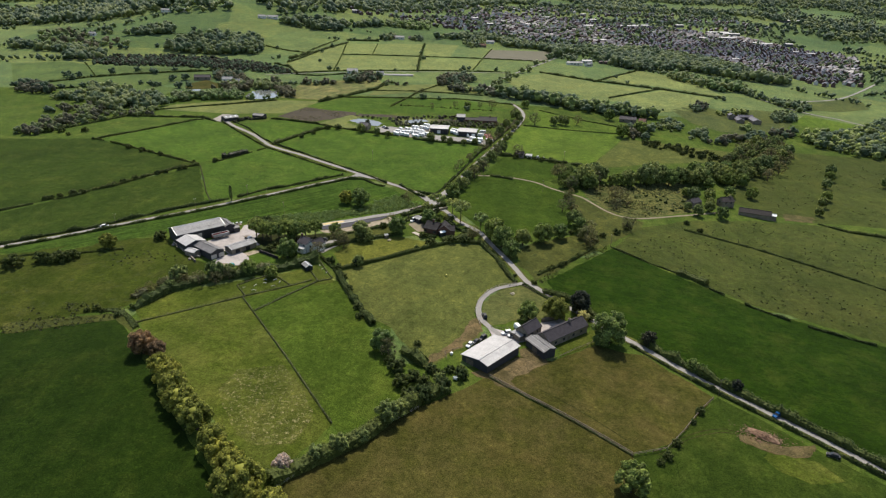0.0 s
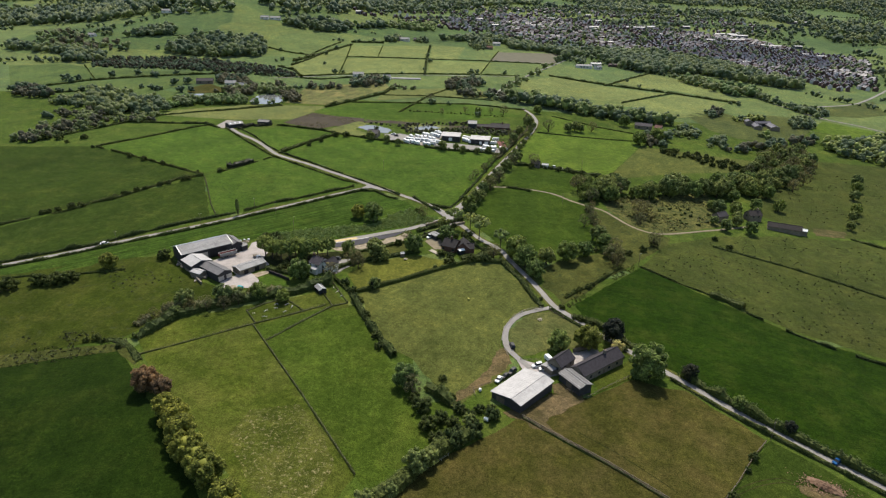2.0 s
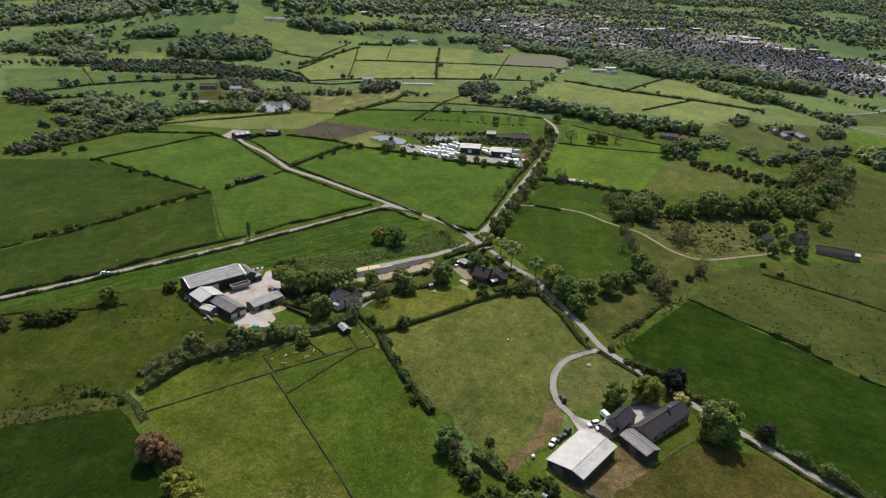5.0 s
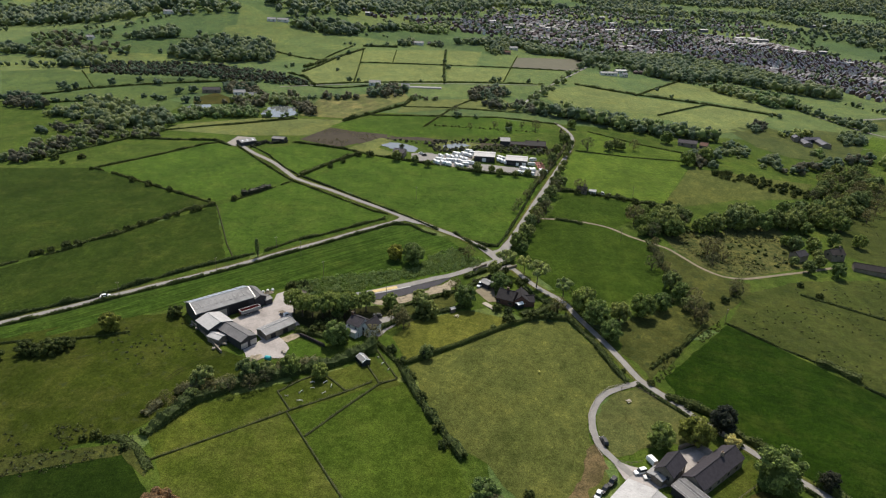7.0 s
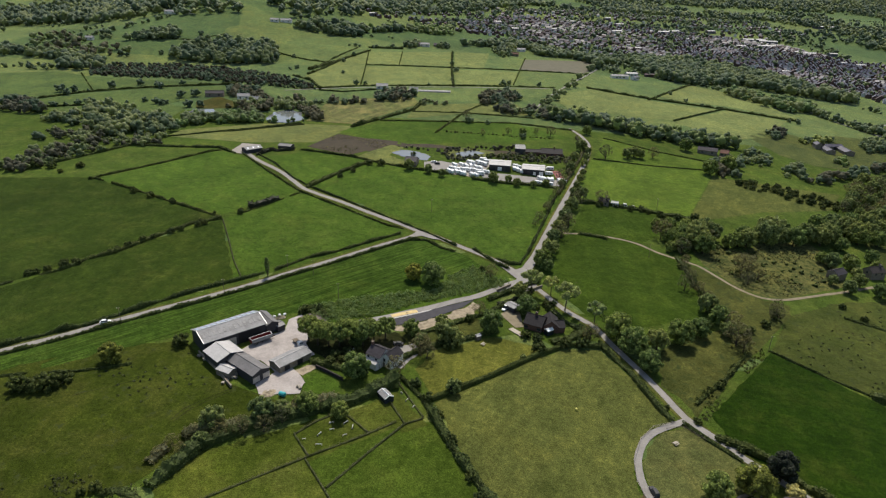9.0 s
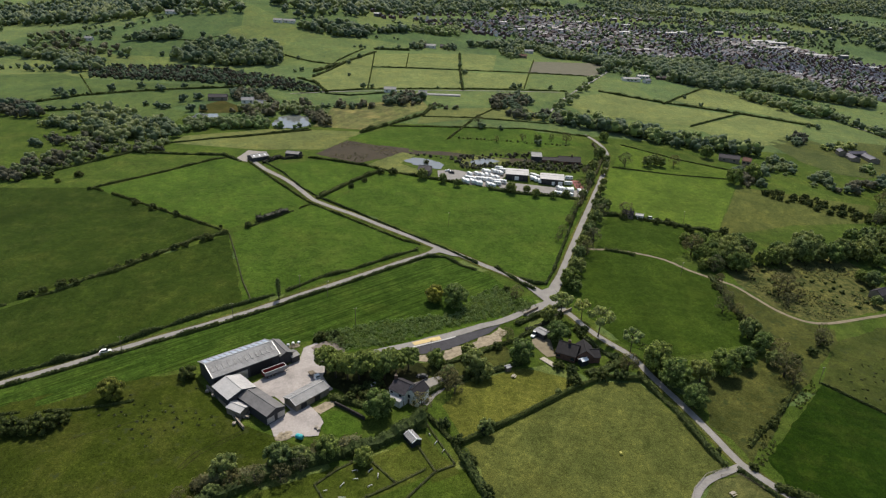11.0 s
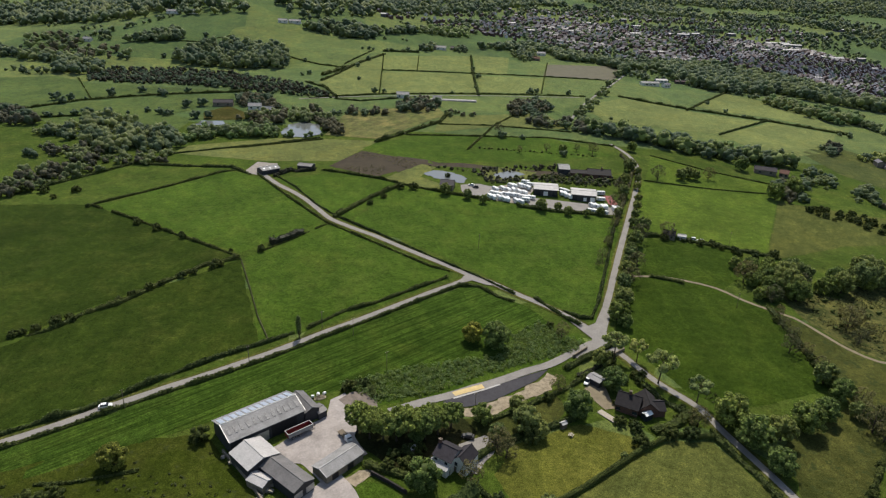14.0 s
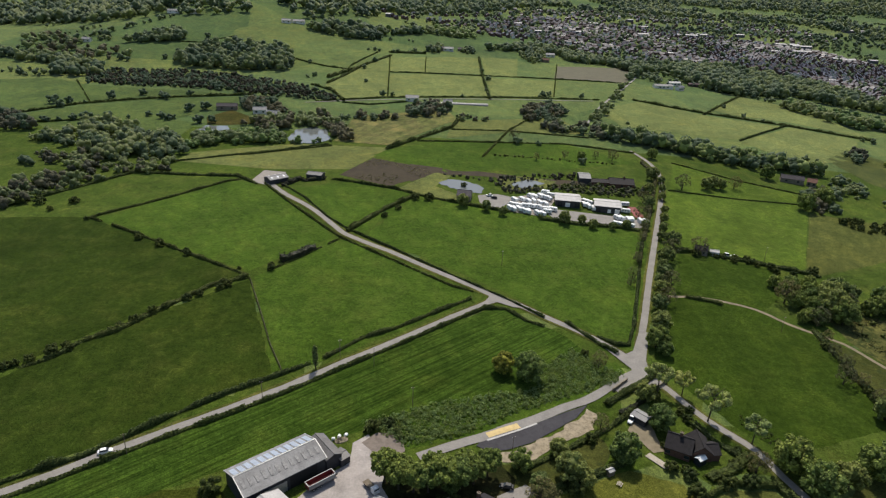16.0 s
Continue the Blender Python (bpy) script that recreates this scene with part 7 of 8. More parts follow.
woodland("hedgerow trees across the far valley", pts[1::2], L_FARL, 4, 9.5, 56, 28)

# ---- the town ----
def town(poly, pitch, seed, keep=0.72):
    """Rows of small houses: walls and roofs, in streets that turn from quarter to quarter."""
    rng = random.Random(seed)
    wall_v, wall_f, roof_v, roof_f = {}, {}, {}, {}
    for x, y in fill(poly, pitch, rng):
        if rng.random() > keep:
            continue
        a = 2.2 * noise.noise(Vector((x * 0.0025, y * 0.0025, 4.0))) + 0.6 * round(noise.noise(Vector((x * 0.008, y * 0.008, 1.0))) * 2)
        l, w, e, r = rng.uniform(5, 10), rng.uniform(4.8, 6.0), rng.uniform(3.8, 4.6), rng.uniform(1.7, 2.4)
        m = at(x, y, 0, math.degrees(a))
        wk, rk = rng.choice(("brick", "brick", "brick", "brick", "render")), rng.choice(("slate", "slate", "tile", "grey"))
        for store_v, store_f, key, prof in ((wall_v, wall_f, wk, [(-w / 2, -2), (w / 2, -2), (w / 2, e), (0, e + r - 0.2), (-w / 2, e)]),
                                            (roof_v, roof_f, rk, [(-w / 2 - 0.4, e - 0.2), (0, e + r), (w / 2 + 0.4, e - 0.2), (w / 2 + 0.4, e), (0, e + r + 0.25), (-w / 2 - 0.4, e)])):
            v, f = prism(prof, -l / 2, l / 2)
            vs, fs = store_v.setdefault(key, []), store_f.setdefault(key, [])
            fs += [tuple(i + len(vs) for i in q) for q in f]
            vs += [m @ Vector(q) for q in v]
    mats = {"brick": TOWN_BRICK, "render": TOWN_RENDER, "slate": TOWN_SLATE, "tile": TOWN_TILE, "grey": TOWN_GREY}
    for vv, ff, what in ((wall_v, wall_f, "house walls"), (roof_v, roof_f, "house roofs")):
        for key in sorted(vv):
            tagged(link("housing", vv[key], ff[key], mats[key]), f"distant {key} {what} of the town", "town", kind="stuff")


CORE = [(358.7, 1290.5), (427.4, 1278.6), (499.4, 1230.7), (508.6, 1128.3), (484.5, 1013.5), (541.8, 1027.5), (557.7, 963.2), (626.0, 980.7), (815.1, 1317.0), (738.8, 1411.0), (685.8, 1542.1), (573.3, 1642.4), (470.8, 1571.4)]
town(CORE, 9.5, 3, 0.75)
town([(-13.3, 1357.6), (73.7, 1360.1), (133.2, 1315.0), (215.3, 1251.9), (361.0, 1297.9), (470.8, 1571.4), (564.9, 1655.7), (452.8, 1732.4), (243.0, 1730.2), (103.2, 1718.3), (-10.1, 1531.6)], 12, 9, 0.62)
town([(-204.4, 1338.3), (-122.3, 1375.0), (-13.0, 1373.0), (-10.1, 1531.6), (103.2, 1718.3), (243.0, 1730.2), (452.8, 1732.4), (571.9, 1675.1), (701.3, 1575.3), (845.0, 1761.4), (803.8, 2001.0), (472.4, 2096.3), (118.5, 1903.5), (-91.3, 1805.0), (-219.7, 1460.3)], 22, 6, 0.5)
spots = fill(TOWN, 17, shade)
spots = [p for p in spots if noise.noise(Vector((p[0] * 0.009, p[1] * 0.007, 3.0))) + 0.6 * noise.noise(Vector((p[0] * 0.03, p[1] * 0.03, 5.0))) > -0.12 + 0.16 * inside(p, CORE) + 0.1 * shade.random()]
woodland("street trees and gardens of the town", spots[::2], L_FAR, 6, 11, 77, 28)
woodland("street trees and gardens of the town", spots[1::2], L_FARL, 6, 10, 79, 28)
spots = fill([(412.3, 1763.8), (582.4, 1814.4), (668.2, 1728.8), (924.6, 1870.5), (1151.8, 1949.2), (915.1, 1601.8), (770.9, 1674.3), (654.4, 1756.3), (462.6, 1645.4)], 26, shade)
woodland("wooded edge inside the town", spots, L_FAR, 8, 13, 78, 40)
for k, (x, y, long) in enumerate(((442.0, 1647.1, 43.8), (475.9, 1670.7, 38.7), (586.5, 1715.3, 21.8), (646.6, 1611.5, 50.8), (672.6, 1596.6, 38.8), (571.8, 1506.8, 22.1), (635.7, 1527.3, 42.7), (672.8, 1463.4, 22.2), (692.7, 1455.9, 27.8), (747.7, 1464.0, 17.0), (973.7, 1925.4, 56.3), (994.9, 1884.7, 51.9), (525.3, 1211.7, 15.8), (365.0, 1841.7, 14.5), (331.7, 1601.0, 27.9), (181.0, 1538.6, 10.5), (245.3, 1702.0, 17.6), (367.6, 1726.7, 18.1), (59.6, 1569.5, 15.9), (-193.4, 1379.6, 9.3), (317.9, 1373.7, 11.9), (90.2, 1487.5, 15.1), (178.4, 1842.0, 9.5), (125.4, 1561.7, 8.0), (476.8, 1558.6, 8.4), (730.3, 1336.6, 18.4), (707.6, 1354.3, 13.2))):
    gabled("warehouse", "pale-roofed works building in the town", (x, y, min(20.0, 0.5 * long + 3), long, (-8.0, 5.0, 14.0, -3.0)[k % 4]), 5.0, 1.4, ROOF_PALE, TOWN_GREY, "warehouse", over=0.3)

# ---- ground details ----
def ground(name, label, pts, mat, dz):
    return tagged(patch(name, pts, mat, dz, wobble=1.2 if name in ("earth", "bank", "pond") else 0.3), label, name, kind="structure")


ground("pond", "still pond mirroring the bright sky", [(-91.3, 592.0), (-83.6, 601.1), (-76.5, 600.4), (-70.9, 596.9), (-64.0, 594.0), (-59.7, 587.7), (-62.6, 577.5), (-70.7, 578.4), (-78.9, 581.8)], WATER, 0.2)
ground("pond", "small ornamental garden pond", [(-39.7, 600.9), (-26.5, 611.6), (-15.1, 605.9), (-26.4, 595.8), (-38.5, 592.3)], WATER, 0.2)
ground("pond", "pond half hidden in the woods", [(-213.5, 677.5), (-212.4, 701.9), (-201.2, 712.8), (-186.9, 705.7), (-178.9, 678.4), (-190.3, 666.3), (-206.8, 663.9)], WATER, 0.4)
ground("pond", "small pond in the wood", [(-289.8, 689.5), (-289.4, 703.2), (-271.0, 705.5), (-265.7, 694.7), (-276.1, 688.9)], WATER, 0.4)
field("mown lawn round the pond", [(-119.0, 576.1), (-93.5, 613.0), (-81.3, 608.0), (-92.9, 585.6), (-70.4, 566.7), (-81.5, 558.9)], G_PALE, 0.13)
field("lawn with garden paths behind the yard", [(-47.2, 607.5), (-32.0, 617.6), (-6.2, 611.2), (-19.2, 590.7), (-45.1, 583.5)], G_PALE, 0.13)
# Darker scrub grass also gives this ground the trees' shade.
field("rough undergrowth and painted shade beneath the garden trees", [(-69.6, 332.3), (-58.9, 334.4), (-42.8, 343.2), (-32.3, 349.6), (-28.9, 342.3), (-35.7, 332.1), (-46.3, 328.4), (-54.7, 318.8), (-72.5, 317.5)], G_SCRUB, 0.12)
ground("copse_floor", "dark ivy ground with painted shade beneath the copse", [(-104.6, 318.0), (-96.2, 312.9), (-88.0, 306.7), (-76.9, 307.6), (-65.7, 316.8), (-62.6, 327.5), (-67.7, 333.4), (-77.9, 329.3), (-90.1, 329.2), (-102.2, 328.2), (-105.1, 324.8)], IVY_SHADE, 0.14)
field("lawn inside the curved drive", [(40.7, 281.9), (53.9, 266.0), (49.5, 251.9), (31.8, 247.4), (22.8, 241.5), (18.8, 246.3), (18.9, 259.4), (22.7, 269.5), (30.9, 278.3)], G_RING, 0.14)
field("garden lawn beside the stone range", [(49.4, 228.8), (69.4, 246.0), (71.8, 238.0), (66.0, 232.3), (49.3, 220.7)], G_WARM, 0.14)
ground("yard", "pale gravel inner yard", [(44.6, 247.6), (55.0, 252.1), (57.6, 246.5), (46.6, 237.5), (38.5, 231.6), (38.0, 237.5)], GRAVEL, 0.16)
ground("earth", "trodden bare earth before the barn", [(26.0, 214.0), (29.6, 218.4), (36.6, 217.6), (43.3, 215.3), (38.0, 211.0), (30.0, 206.0), (26.0, 201.0), (34.0, 193.0), (40.0, 187.5), (30.0, 193.5), (20.5, 200.4), (14.1, 202.1), (12.8, 205.5), (17.2, 208.4)], TROD, 0.15)
ground("earth", "trodden bare earth between the barns", [(33.0, 224.1), (37.6, 226.8), (41.5, 220.9), (43.5, 215.1), (37.2, 215.4), (33.1, 219.4)], TROD, 0.18)
ground("earth", "worn earth strip along the drive", [(15.7, 248.4), (18.3, 237.6), (9.8, 226.3), (1.2, 215.0), (-6.0, 208.8), (-8.4, 211.0), (0.2, 219.6), (8.4, 230.2), (12.7, 245.1)], TROD, 0.15)
ground("earth", "churned brown earth round the muck heap", [(105.2, 178.7), (112.9, 175.7), (120.4, 173.4), (130.5, 176.5), (126.5, 169.9), (117.9, 168.1), (108.1, 171.8), (103.5, 175.6)], TROD, 0.15)
field("dry yellowed grass below the muck heap", [(112.2, 171.2), (119.6, 170.6), (126.8, 166.8), (130.9, 158.6), (118.6, 156.2), (110.8, 161.4), (108.2, 167.7)], G_WARM, 0.13)
ground("drive", "gravel yard beside the bungalow", [(-21.0, 353.6), (-16.3, 359.9), (-12.0, 359.6), (-11.4, 349.5), (-10.6, 343.8), (-14.9, 342.6)], TRACK, 0.2)
ground("drive", "gravel drive of the white cottage", [(-69.1, 319.9), (-60.0, 325.3), (-55.1, 321.2), (-59.7, 313.8), (-63.6, 306.9), (-68.0, 309.5)], TARMAC, 0.2)
ground("bank", "pale crushed stone along the new road", [(-71.1, 337.7), (-63.9, 339.3), (-55.0, 344.0), (-46.4, 350.3), (-38.2, 357.7), (-32.4, 362.6), (-29.9, 360.6), (-32.9, 352.4), (-41.7, 347.3), (-47.6, 342.8), (-54.9, 336.9), (-61.6, 334.4), (-67.2, 333.5)], RUBBLE, 0.18)
ground("forecourt", "tarmac forecourt of the caravan yard", [(-24.9, 561.2), (-12.6, 557.8), (22.9, 553.7), (40.1, 549.9), (34.9, 537.7), (17.6, 538.6), (-18.6, 542.3)], TARMAC, 0.2)
ground("forecourt", "pale hard standing for caravans", [(-46.7, 549.8), (-40.2, 574.1), (-28.0, 581.5), (-11.4, 577.6), (-25.3, 544.6)], GRAVEL, 0.2)
ground("forecourt", "red paved corner of the caravan yard", [(34.4, 572.9), (40.6, 572.3), (41.7, 555.6), (35.9, 554.4)], RED, 0.24)
ground("yard", "grey farmstead yard", [(-215.4, 576.2), (-212.0, 599.9), (-196.8, 597.9), (-194.2, 582.6), (-200.5, 570.9)], GRAVEL, 0.2)
ground("drive", "tarmac drive by the pond house", [(-64.6, 573.7), (-51.2, 578.2), (-38.5, 572.4), (-53.1, 550.5), (-63.3, 560.1)], TARMAC, 0.2)
ground("earth", "bare earth before the stone farm", [(236.5, 419.9), (257.6, 417.7), (252.1, 405.7), (232.5, 406.2)], G_WORN, 0.2)


# ---- vehicles ----
def wheels(ob, spots, r, wide, rim=GALV):
    for x, y in spots:
        w = new("wheel")
        w.parent = ob
        bm = bmesh.new()
        bmesh.ops.create_cone(bm, cap_ends=True, segments=14, radius1=r, radius2=r, depth=wide, matrix=pose(x, y, r, 0, 90, 0))
        bmesh.ops.bevel(bm, geom=list(bm.edges), offset=r * 0.12, segments=1, affect="EDGES")
        part("tyre", bm, BLACK, w)
        bm = bmesh.new()
        bmesh.ops.create_cone(bm, cap_ends=True, segments=10, radius1=r * 0.55, radius2=r * 0.55, depth=wide * 1.08, matrix=pose(x, y, r, 0, 90, 0))
        part("rim", bm, rim, w)


def shell(name, sections, mat, parent, label=""):
    """A body lofted through (y, half width, bottom, top, roof half width)."""
    bm, rings = bmesh.new(), []
    for y, hw, z0, z1, rw in sections:
        rings.append([bm.verts.new(v) for v in ((-hw, y, z0), (-hw, y, z0 + (z1 - z0) * 0.55), (-rw, y, z1), (rw, y, z1), (hw, y, z0 + (z1 - z0) * 0.55), (hw, y, z0))])
    for u, v in zip(rings, rings[1:]):
        for k in range(6):
            bm.faces.new((u[k], u[(k + 1) % 6], v[(k + 1) % 6], v[k]))
    bm.faces.new(rings[0])
    bm.faces.new(rings[-1][::-1])
    return part(name, bm, mat, parent, label)


def car(label, paint, spot, turn, long=4.3, tall=1.5, boxy=False):
    ob = tagged(new("car"), label, "car")
    ob.matrix_world = at(*spot, 0.32, turn)
    h = long / 2
    shell("body", [(-h, 0.75, 0.35, 0.75, 0.65), (-h + 0.25, 0.88, 0.25, 0.9, 0.8), (0, 0.9, 0.25, 0.95, 0.84), (h - 0.3, 0.86, 0.25, 0.85, 0.76), (h, 0.7, 0.35, 0.65, 0.6)], paint, ob)
    back = -h + 0.1 if boxy else -h + 0.55
    shell("glasshouse", [(back, 0.8, 0.88, 0.95, 0.74), (back + 0.4, 0.8, 0.88, tall - 0.06, 0.62), (0.35, 0.8, 0.88, tall - 0.06, 0.62), (1.05, 0.78, 0.88, 0.95, 0.72)], GLASS, ob)
    shell("roof", [(back + 0.35, 0.66, tall - 0.12, tall, 0.6), (0.4, 0.66, tall - 0.12, tall, 0.6)], paint, ob)
    for x in (-0.6, 0.6):
        box("headlight", (0.28, 0.12, 0.14), (x, h - 0.1, 0.62), WHITE, ob)
        box("tail_light", (0.22, 0.1, 0.16), (x, -h + 0.12, 0.7), RED, ob)
    wheels(ob, [(-0.8, -h + 0.8), (0.8, -h + 0.8), (-0.8, h - 0.8), (0.8, h - 0.8)], 0.32, 0.2)
    return ob


def caravan_model():
    ob = tagged(new("caravan"), "white touring caravan parked in a row", "caravan", "caravans in the yard")
    shell("body", [(-3.0, 1.0, 0.7, 2.2, 0.85), (-2.7, 1.1, 0.45, 2.6, 1.0), (2.3, 1.1, 0.45, 2.6, 1.0), (2.9, 1.0, 0.6, 1.7, 0.85)], WHITE, ob)
    for s in (-1, 1):
        for y in (-1.6, 0.2, 1.6):
            box("window", (0.06, 0.9, 0.55), (s * 1.08, y, 1.65), GLASS, ob)
    box("roof_vent", (0.5, 0.5, 0.12), (0, -0.5, 2.62), GALV, ob, bevel=0.02)
    box("tow_bar", (0.15, 1.3, 0.12), (0, 3.4, 0.5), GALV, ob)
    wheels(ob, [(-0.95, -0.3), (0.95, -0.3)], 0.33, 0.2)
    return ob


van = None
for (x0, y0), (x1, y1), n, turn in (((-44.7, 552.0), (-26.4, 547.1), 7, 20), ((-43.0, 559.8), (-23.1, 555.9), 6, 65), ((-40.7, 568.0), (-20.5, 563.9), 6, 18),
                                    ((-29.3, 577.1), (-16.8, 574.5), 5, 25), ((3.7, 566.7), (10.4, 563.2), 4, 10), ((6.2, 572.1), (9.7, 570.8), 2, 40),
                                    ((22.6, 549.1), (38.5, 547.0), 6, 12), ((20.2, 539.1), (26.6, 537.0), 3, 60), ((33.3, 574.7), (30.5, 560.7), 2, 85),
                                    ((-21.6, 550.6), (-16.6, 555.2), 2, 75), ((-17.6, 584.6), (-15.1, 580.9), 2, 80)):
    for k in range(n):
        f = k / max(1, n - 1)
        m = at(x0 + (x1 - x0) * f + placed.uniform(-1.2, 1.2), y0 + (y1 - y0) * f + placed.uniform(-1.5, 1.5), 0.2, turn + placed.uniform(-14, 14))
        if van is None:
            van = caravan_model()
            van.matrix_basis = m
        else:
            copy_thing(van, m)

car("white estate car on the long road", WHITE, (-190.2, 329.8), -69)
car("blue car on the lane", BLUE, (123.7, 190.5), 125)
car("white four-wheel drive parked in the yard", WHITE, (28.1, 235.5), 110, 4.6, 1.8, True)
car("silver car parked in the yard", GALV, (30.5, 233.4), 100)
car("dark pickup standing on the drive", BLACK, (19.3, 249.1), 10, 4.8, 1.8, True)
car("white van beside the garage", WHITE, (-18.5, 358.4), 150, 4.8, 2.1, True)
car("white car outside the pond house", WHITE, (-56.8, 573.1), 80)
car("dark car outside the pond house", BLACK, (-54.0, 569.5), 80)
car("dark car by the hedge gateway", BLACK, (133.2, 170.2), 60)
car("dark van parked beside the barn", BLACK, (17.6, 230.0), 140, 4.6, 1.9, True)
car("black car parked beside the barn", BLACK, (14.6, 226.8), 140)
car("white car parked beside the barn", WHITE, (12.0, 224.4), 150)
car("white van outside the small cottage", WHITE, (74.6, 507.0), 75, 4.8, 2.0, True)
car("pale car outside the small cottage", WHITE, (79.8, 506.4), 75)
car("dark car by the cottage", BLACK, (-65.9, 323.5), 80)


def trailer(label, spot, turn, long, wide, tall, paint, inner, outer):
    """An open tipping trailer."""
    ob = tagged(new("tipping_trailer"), label, "trailer")
    ob.matrix_world = at(*spot, 0.3, turn)
    box("floor_panel", (wide, long, 0.15), (0, 0, 1.2), inner, ob)
    for s in (-1, 1):
        side = box("side_panel", (0.12, long, tall), (s * wide / 2, 0, 1.2 + tall / 2), outer, ob)
        box("lining", (0.04, long - 0.2, tall - 0.1), (s * (wide / 2 - 0.09), 0, 1.25 + tall / 2), inner, side)
        box("top_rail", (0.22, long + 0.2, 0.16), (s * wide / 2, 0, 1.28 + tall), paint, side)
        end = box("end_panel", (wide, 0.12, tall), (0, s * long / 2, 1.2 + tall / 2), inner, ob)
        box("top_rail", (wide + 0.2, 0.22, 0.16), (0, s * long / 2, 1.28 + tall), paint, end)
        box("chassis_beam", (0.18, long, 0.25), (s * 0.5, 0, 0.98), BLACK, ob)
    wheels(ob, [(s * (wide / 2 - 0.2), y) for s in (-1, 1) for y in (-long * 0.32, -long * 0.18, -long * 0.04)], 0.5, 0.35)
    box("drawbar", (0.3, 1.6, 0.2), (0, long / 2 + 0.7, 0.9), BLACK, ob)


trailer("long grey tipping trailer with a red inside", (-121.9, 320.7), 40.8 - 90, 9.0, 2.5, 1.5, ROOF_PALE, RED, ROOF_GREY)


def truck(label, spot, turn):
    ob = tagged(new("flatbed_truck"), label, "truck")
    ob.matrix_world = at(*spot, 0.3, turn)
    shell("cab", [(1.2, 0.95, 0.6, 2.2, 0.85), (1.5, 1.0, 0.5, 2.4, 0.9), (2.6, 1.0, 0.5, 2.3, 0.88), (3.0, 0.95, 0.5, 1.4, 0.8)], WHITE, ob)
    box("windscreen", (1.6, 0.08, 0.7), (0, 2.86, 1.75), GLASS, ob)
    box("flatbed", (2.1, 4.2, 0.18), (0, -1.1, 1.05), TIMBER, ob)
    box("headboard", (2.1, 0.1, 0.9), (0, 0.95, 1.5), GALV, ob)
    wheels(ob, [(-0.85, -2.1), (0.85, -2.1), (-0.85, 2.1), (0.85, 2.1)], 0.42, 0.28)


truck("flatbed truck with a white cab", (-106.7, 320.0), 220)


def horsebox(label, spot, turn):
    ob = tagged(new("horse_trailer"), label, "trailer")
    ob.matrix_world = at(*spot, 0.2, turn)
    shell("body", [(-1.8, 0.95, 0.4, 2.2, 0.8), (1.5, 0.95, 0.4, 2.2, 0.8), (2.0, 0.8, 0.5, 1.6, 0.65)], WHITE, ob)
    box("ramp", (1.6, 0.1, 1.4), (0, -1.85, 1.1), GALV, ob)
    box("drawbar", (0.15, 1.2, 0.12), (0, 2.4, 0.5), BLACK, ob)
    wheels(ob, [(-0.95, -0.5), (0.95, -0.5), (-0.95, 0.3), (0.95, 0.3)], 0.33, 0.2)


horsebox("white box trailer beside the farmhouse", (33.3, 240.6), 25)

# ---- fences, walls and poles ----
post_mesh = {}


def fence(label, pts, high=1.2, step=3.0, rails=2, thick=0.13, mat=None, rail=0.045):
    """Posts in the ground with rails between them."""
    mat = mat or TIMBER
    ob = tagged(new("fence"), label, "fence")
    line = straight(pts, step)
    key = (high, thick, mat.name)
    for q in line:
        if key not in post_mesh:
            p = box("post", (thick, thick, high + 0.6), (0, 0, high / 2 - 0.3), mat, ob, bevel=0.02)
            post_mesh[key] = p.data
        else:
            p = new("post", post_mesh[key])
            p.parent = ob
        p.location = (q.x, q.y, land(q.x, q.y) + 0.1)
    for k in range(rails):
        z = high * (0.92 - 0.42 * k)
        for u, v in zip(line, line[1:]):
            a, b = Vector((u.x, u.y, land(u.x, u.y) + 0.1 + z)), Vector((v.x, v.y, land(v.x, v.y) + 0.1 + z))
            d = (b - a).normalized()
            n = Vector((-d.y, d.x, 0)) * (rail * 0.6)
            w = Vector((0, 0, rail))
            link("rail", [a + n - w, a - n - w, a - n + w, a + n + w, b + n - w, b - n - w, b - n + w, b + n + w],
                 [(0, 1, 2, 3), (7, 6, 5, 4), (0, 4, 5, 1), (1, 5, 6, 2), (2, 6, 7, 3), (3, 7, 4, 0)], mat, ob)
    return ob


PALE = plain("pale_weathered_rail", (0.36, 0.32, 0.26), 0.9, scale=1.5, contrast=0.3)
fence("weathered post-and-rail fence of the horse paddock", [(18.9, 203.3), (31.6, 192.6), (44.5, 182.2), (54.5, 173.0), (63.4, 164.5)], 1.4, 2.4, 3, 0.24, None, 0.11)
hedge("rank uncut grass under the paddock fence", [(18.9, 203.3), (31.6, 192.6), (44.5, 182.2), (54.5, 173.0), (63.4, 164.5)], 0.4, 0.9, L_RANK, 7, 0.4, 0.2, name="grass_strip", category="grass")
fence("weathered rail fence between paddock and lane field", [(63.2, 164.0), (76.1, 168.1), (85.2, 178.1), (95.7, 190.7), (103.2, 198.3)], 1.3, 2.6, 2, 0.2, None, 0.08)
fence("weathered rail fence round the garden lawn", [(37.0, 221.0), (44.8, 217.0), (53.9, 224.6), (67.9, 235.1)], 1.2, 2.4)
fence("pale rail fence outside the curved drive", [(36.8, 284.0), (28.4, 280.6), (21.9, 273.8), (17.0, 263.3), (15.2, 253.9), (16.0, 247.0), (17.1, 242.0)], 1.1, 2.6, 2, 0.15, PALE)
fence("dark rail fence inside the drive's lawn", [(33.2, 280.4), (40.2, 281.5), (45.4, 275.5)], 1.1, 2.6)
fence("dark rail fence along the yard's edge", [(21.9, 239.8), (26.1, 239.2), (30.0, 240.3)], 1.2, 2.2)
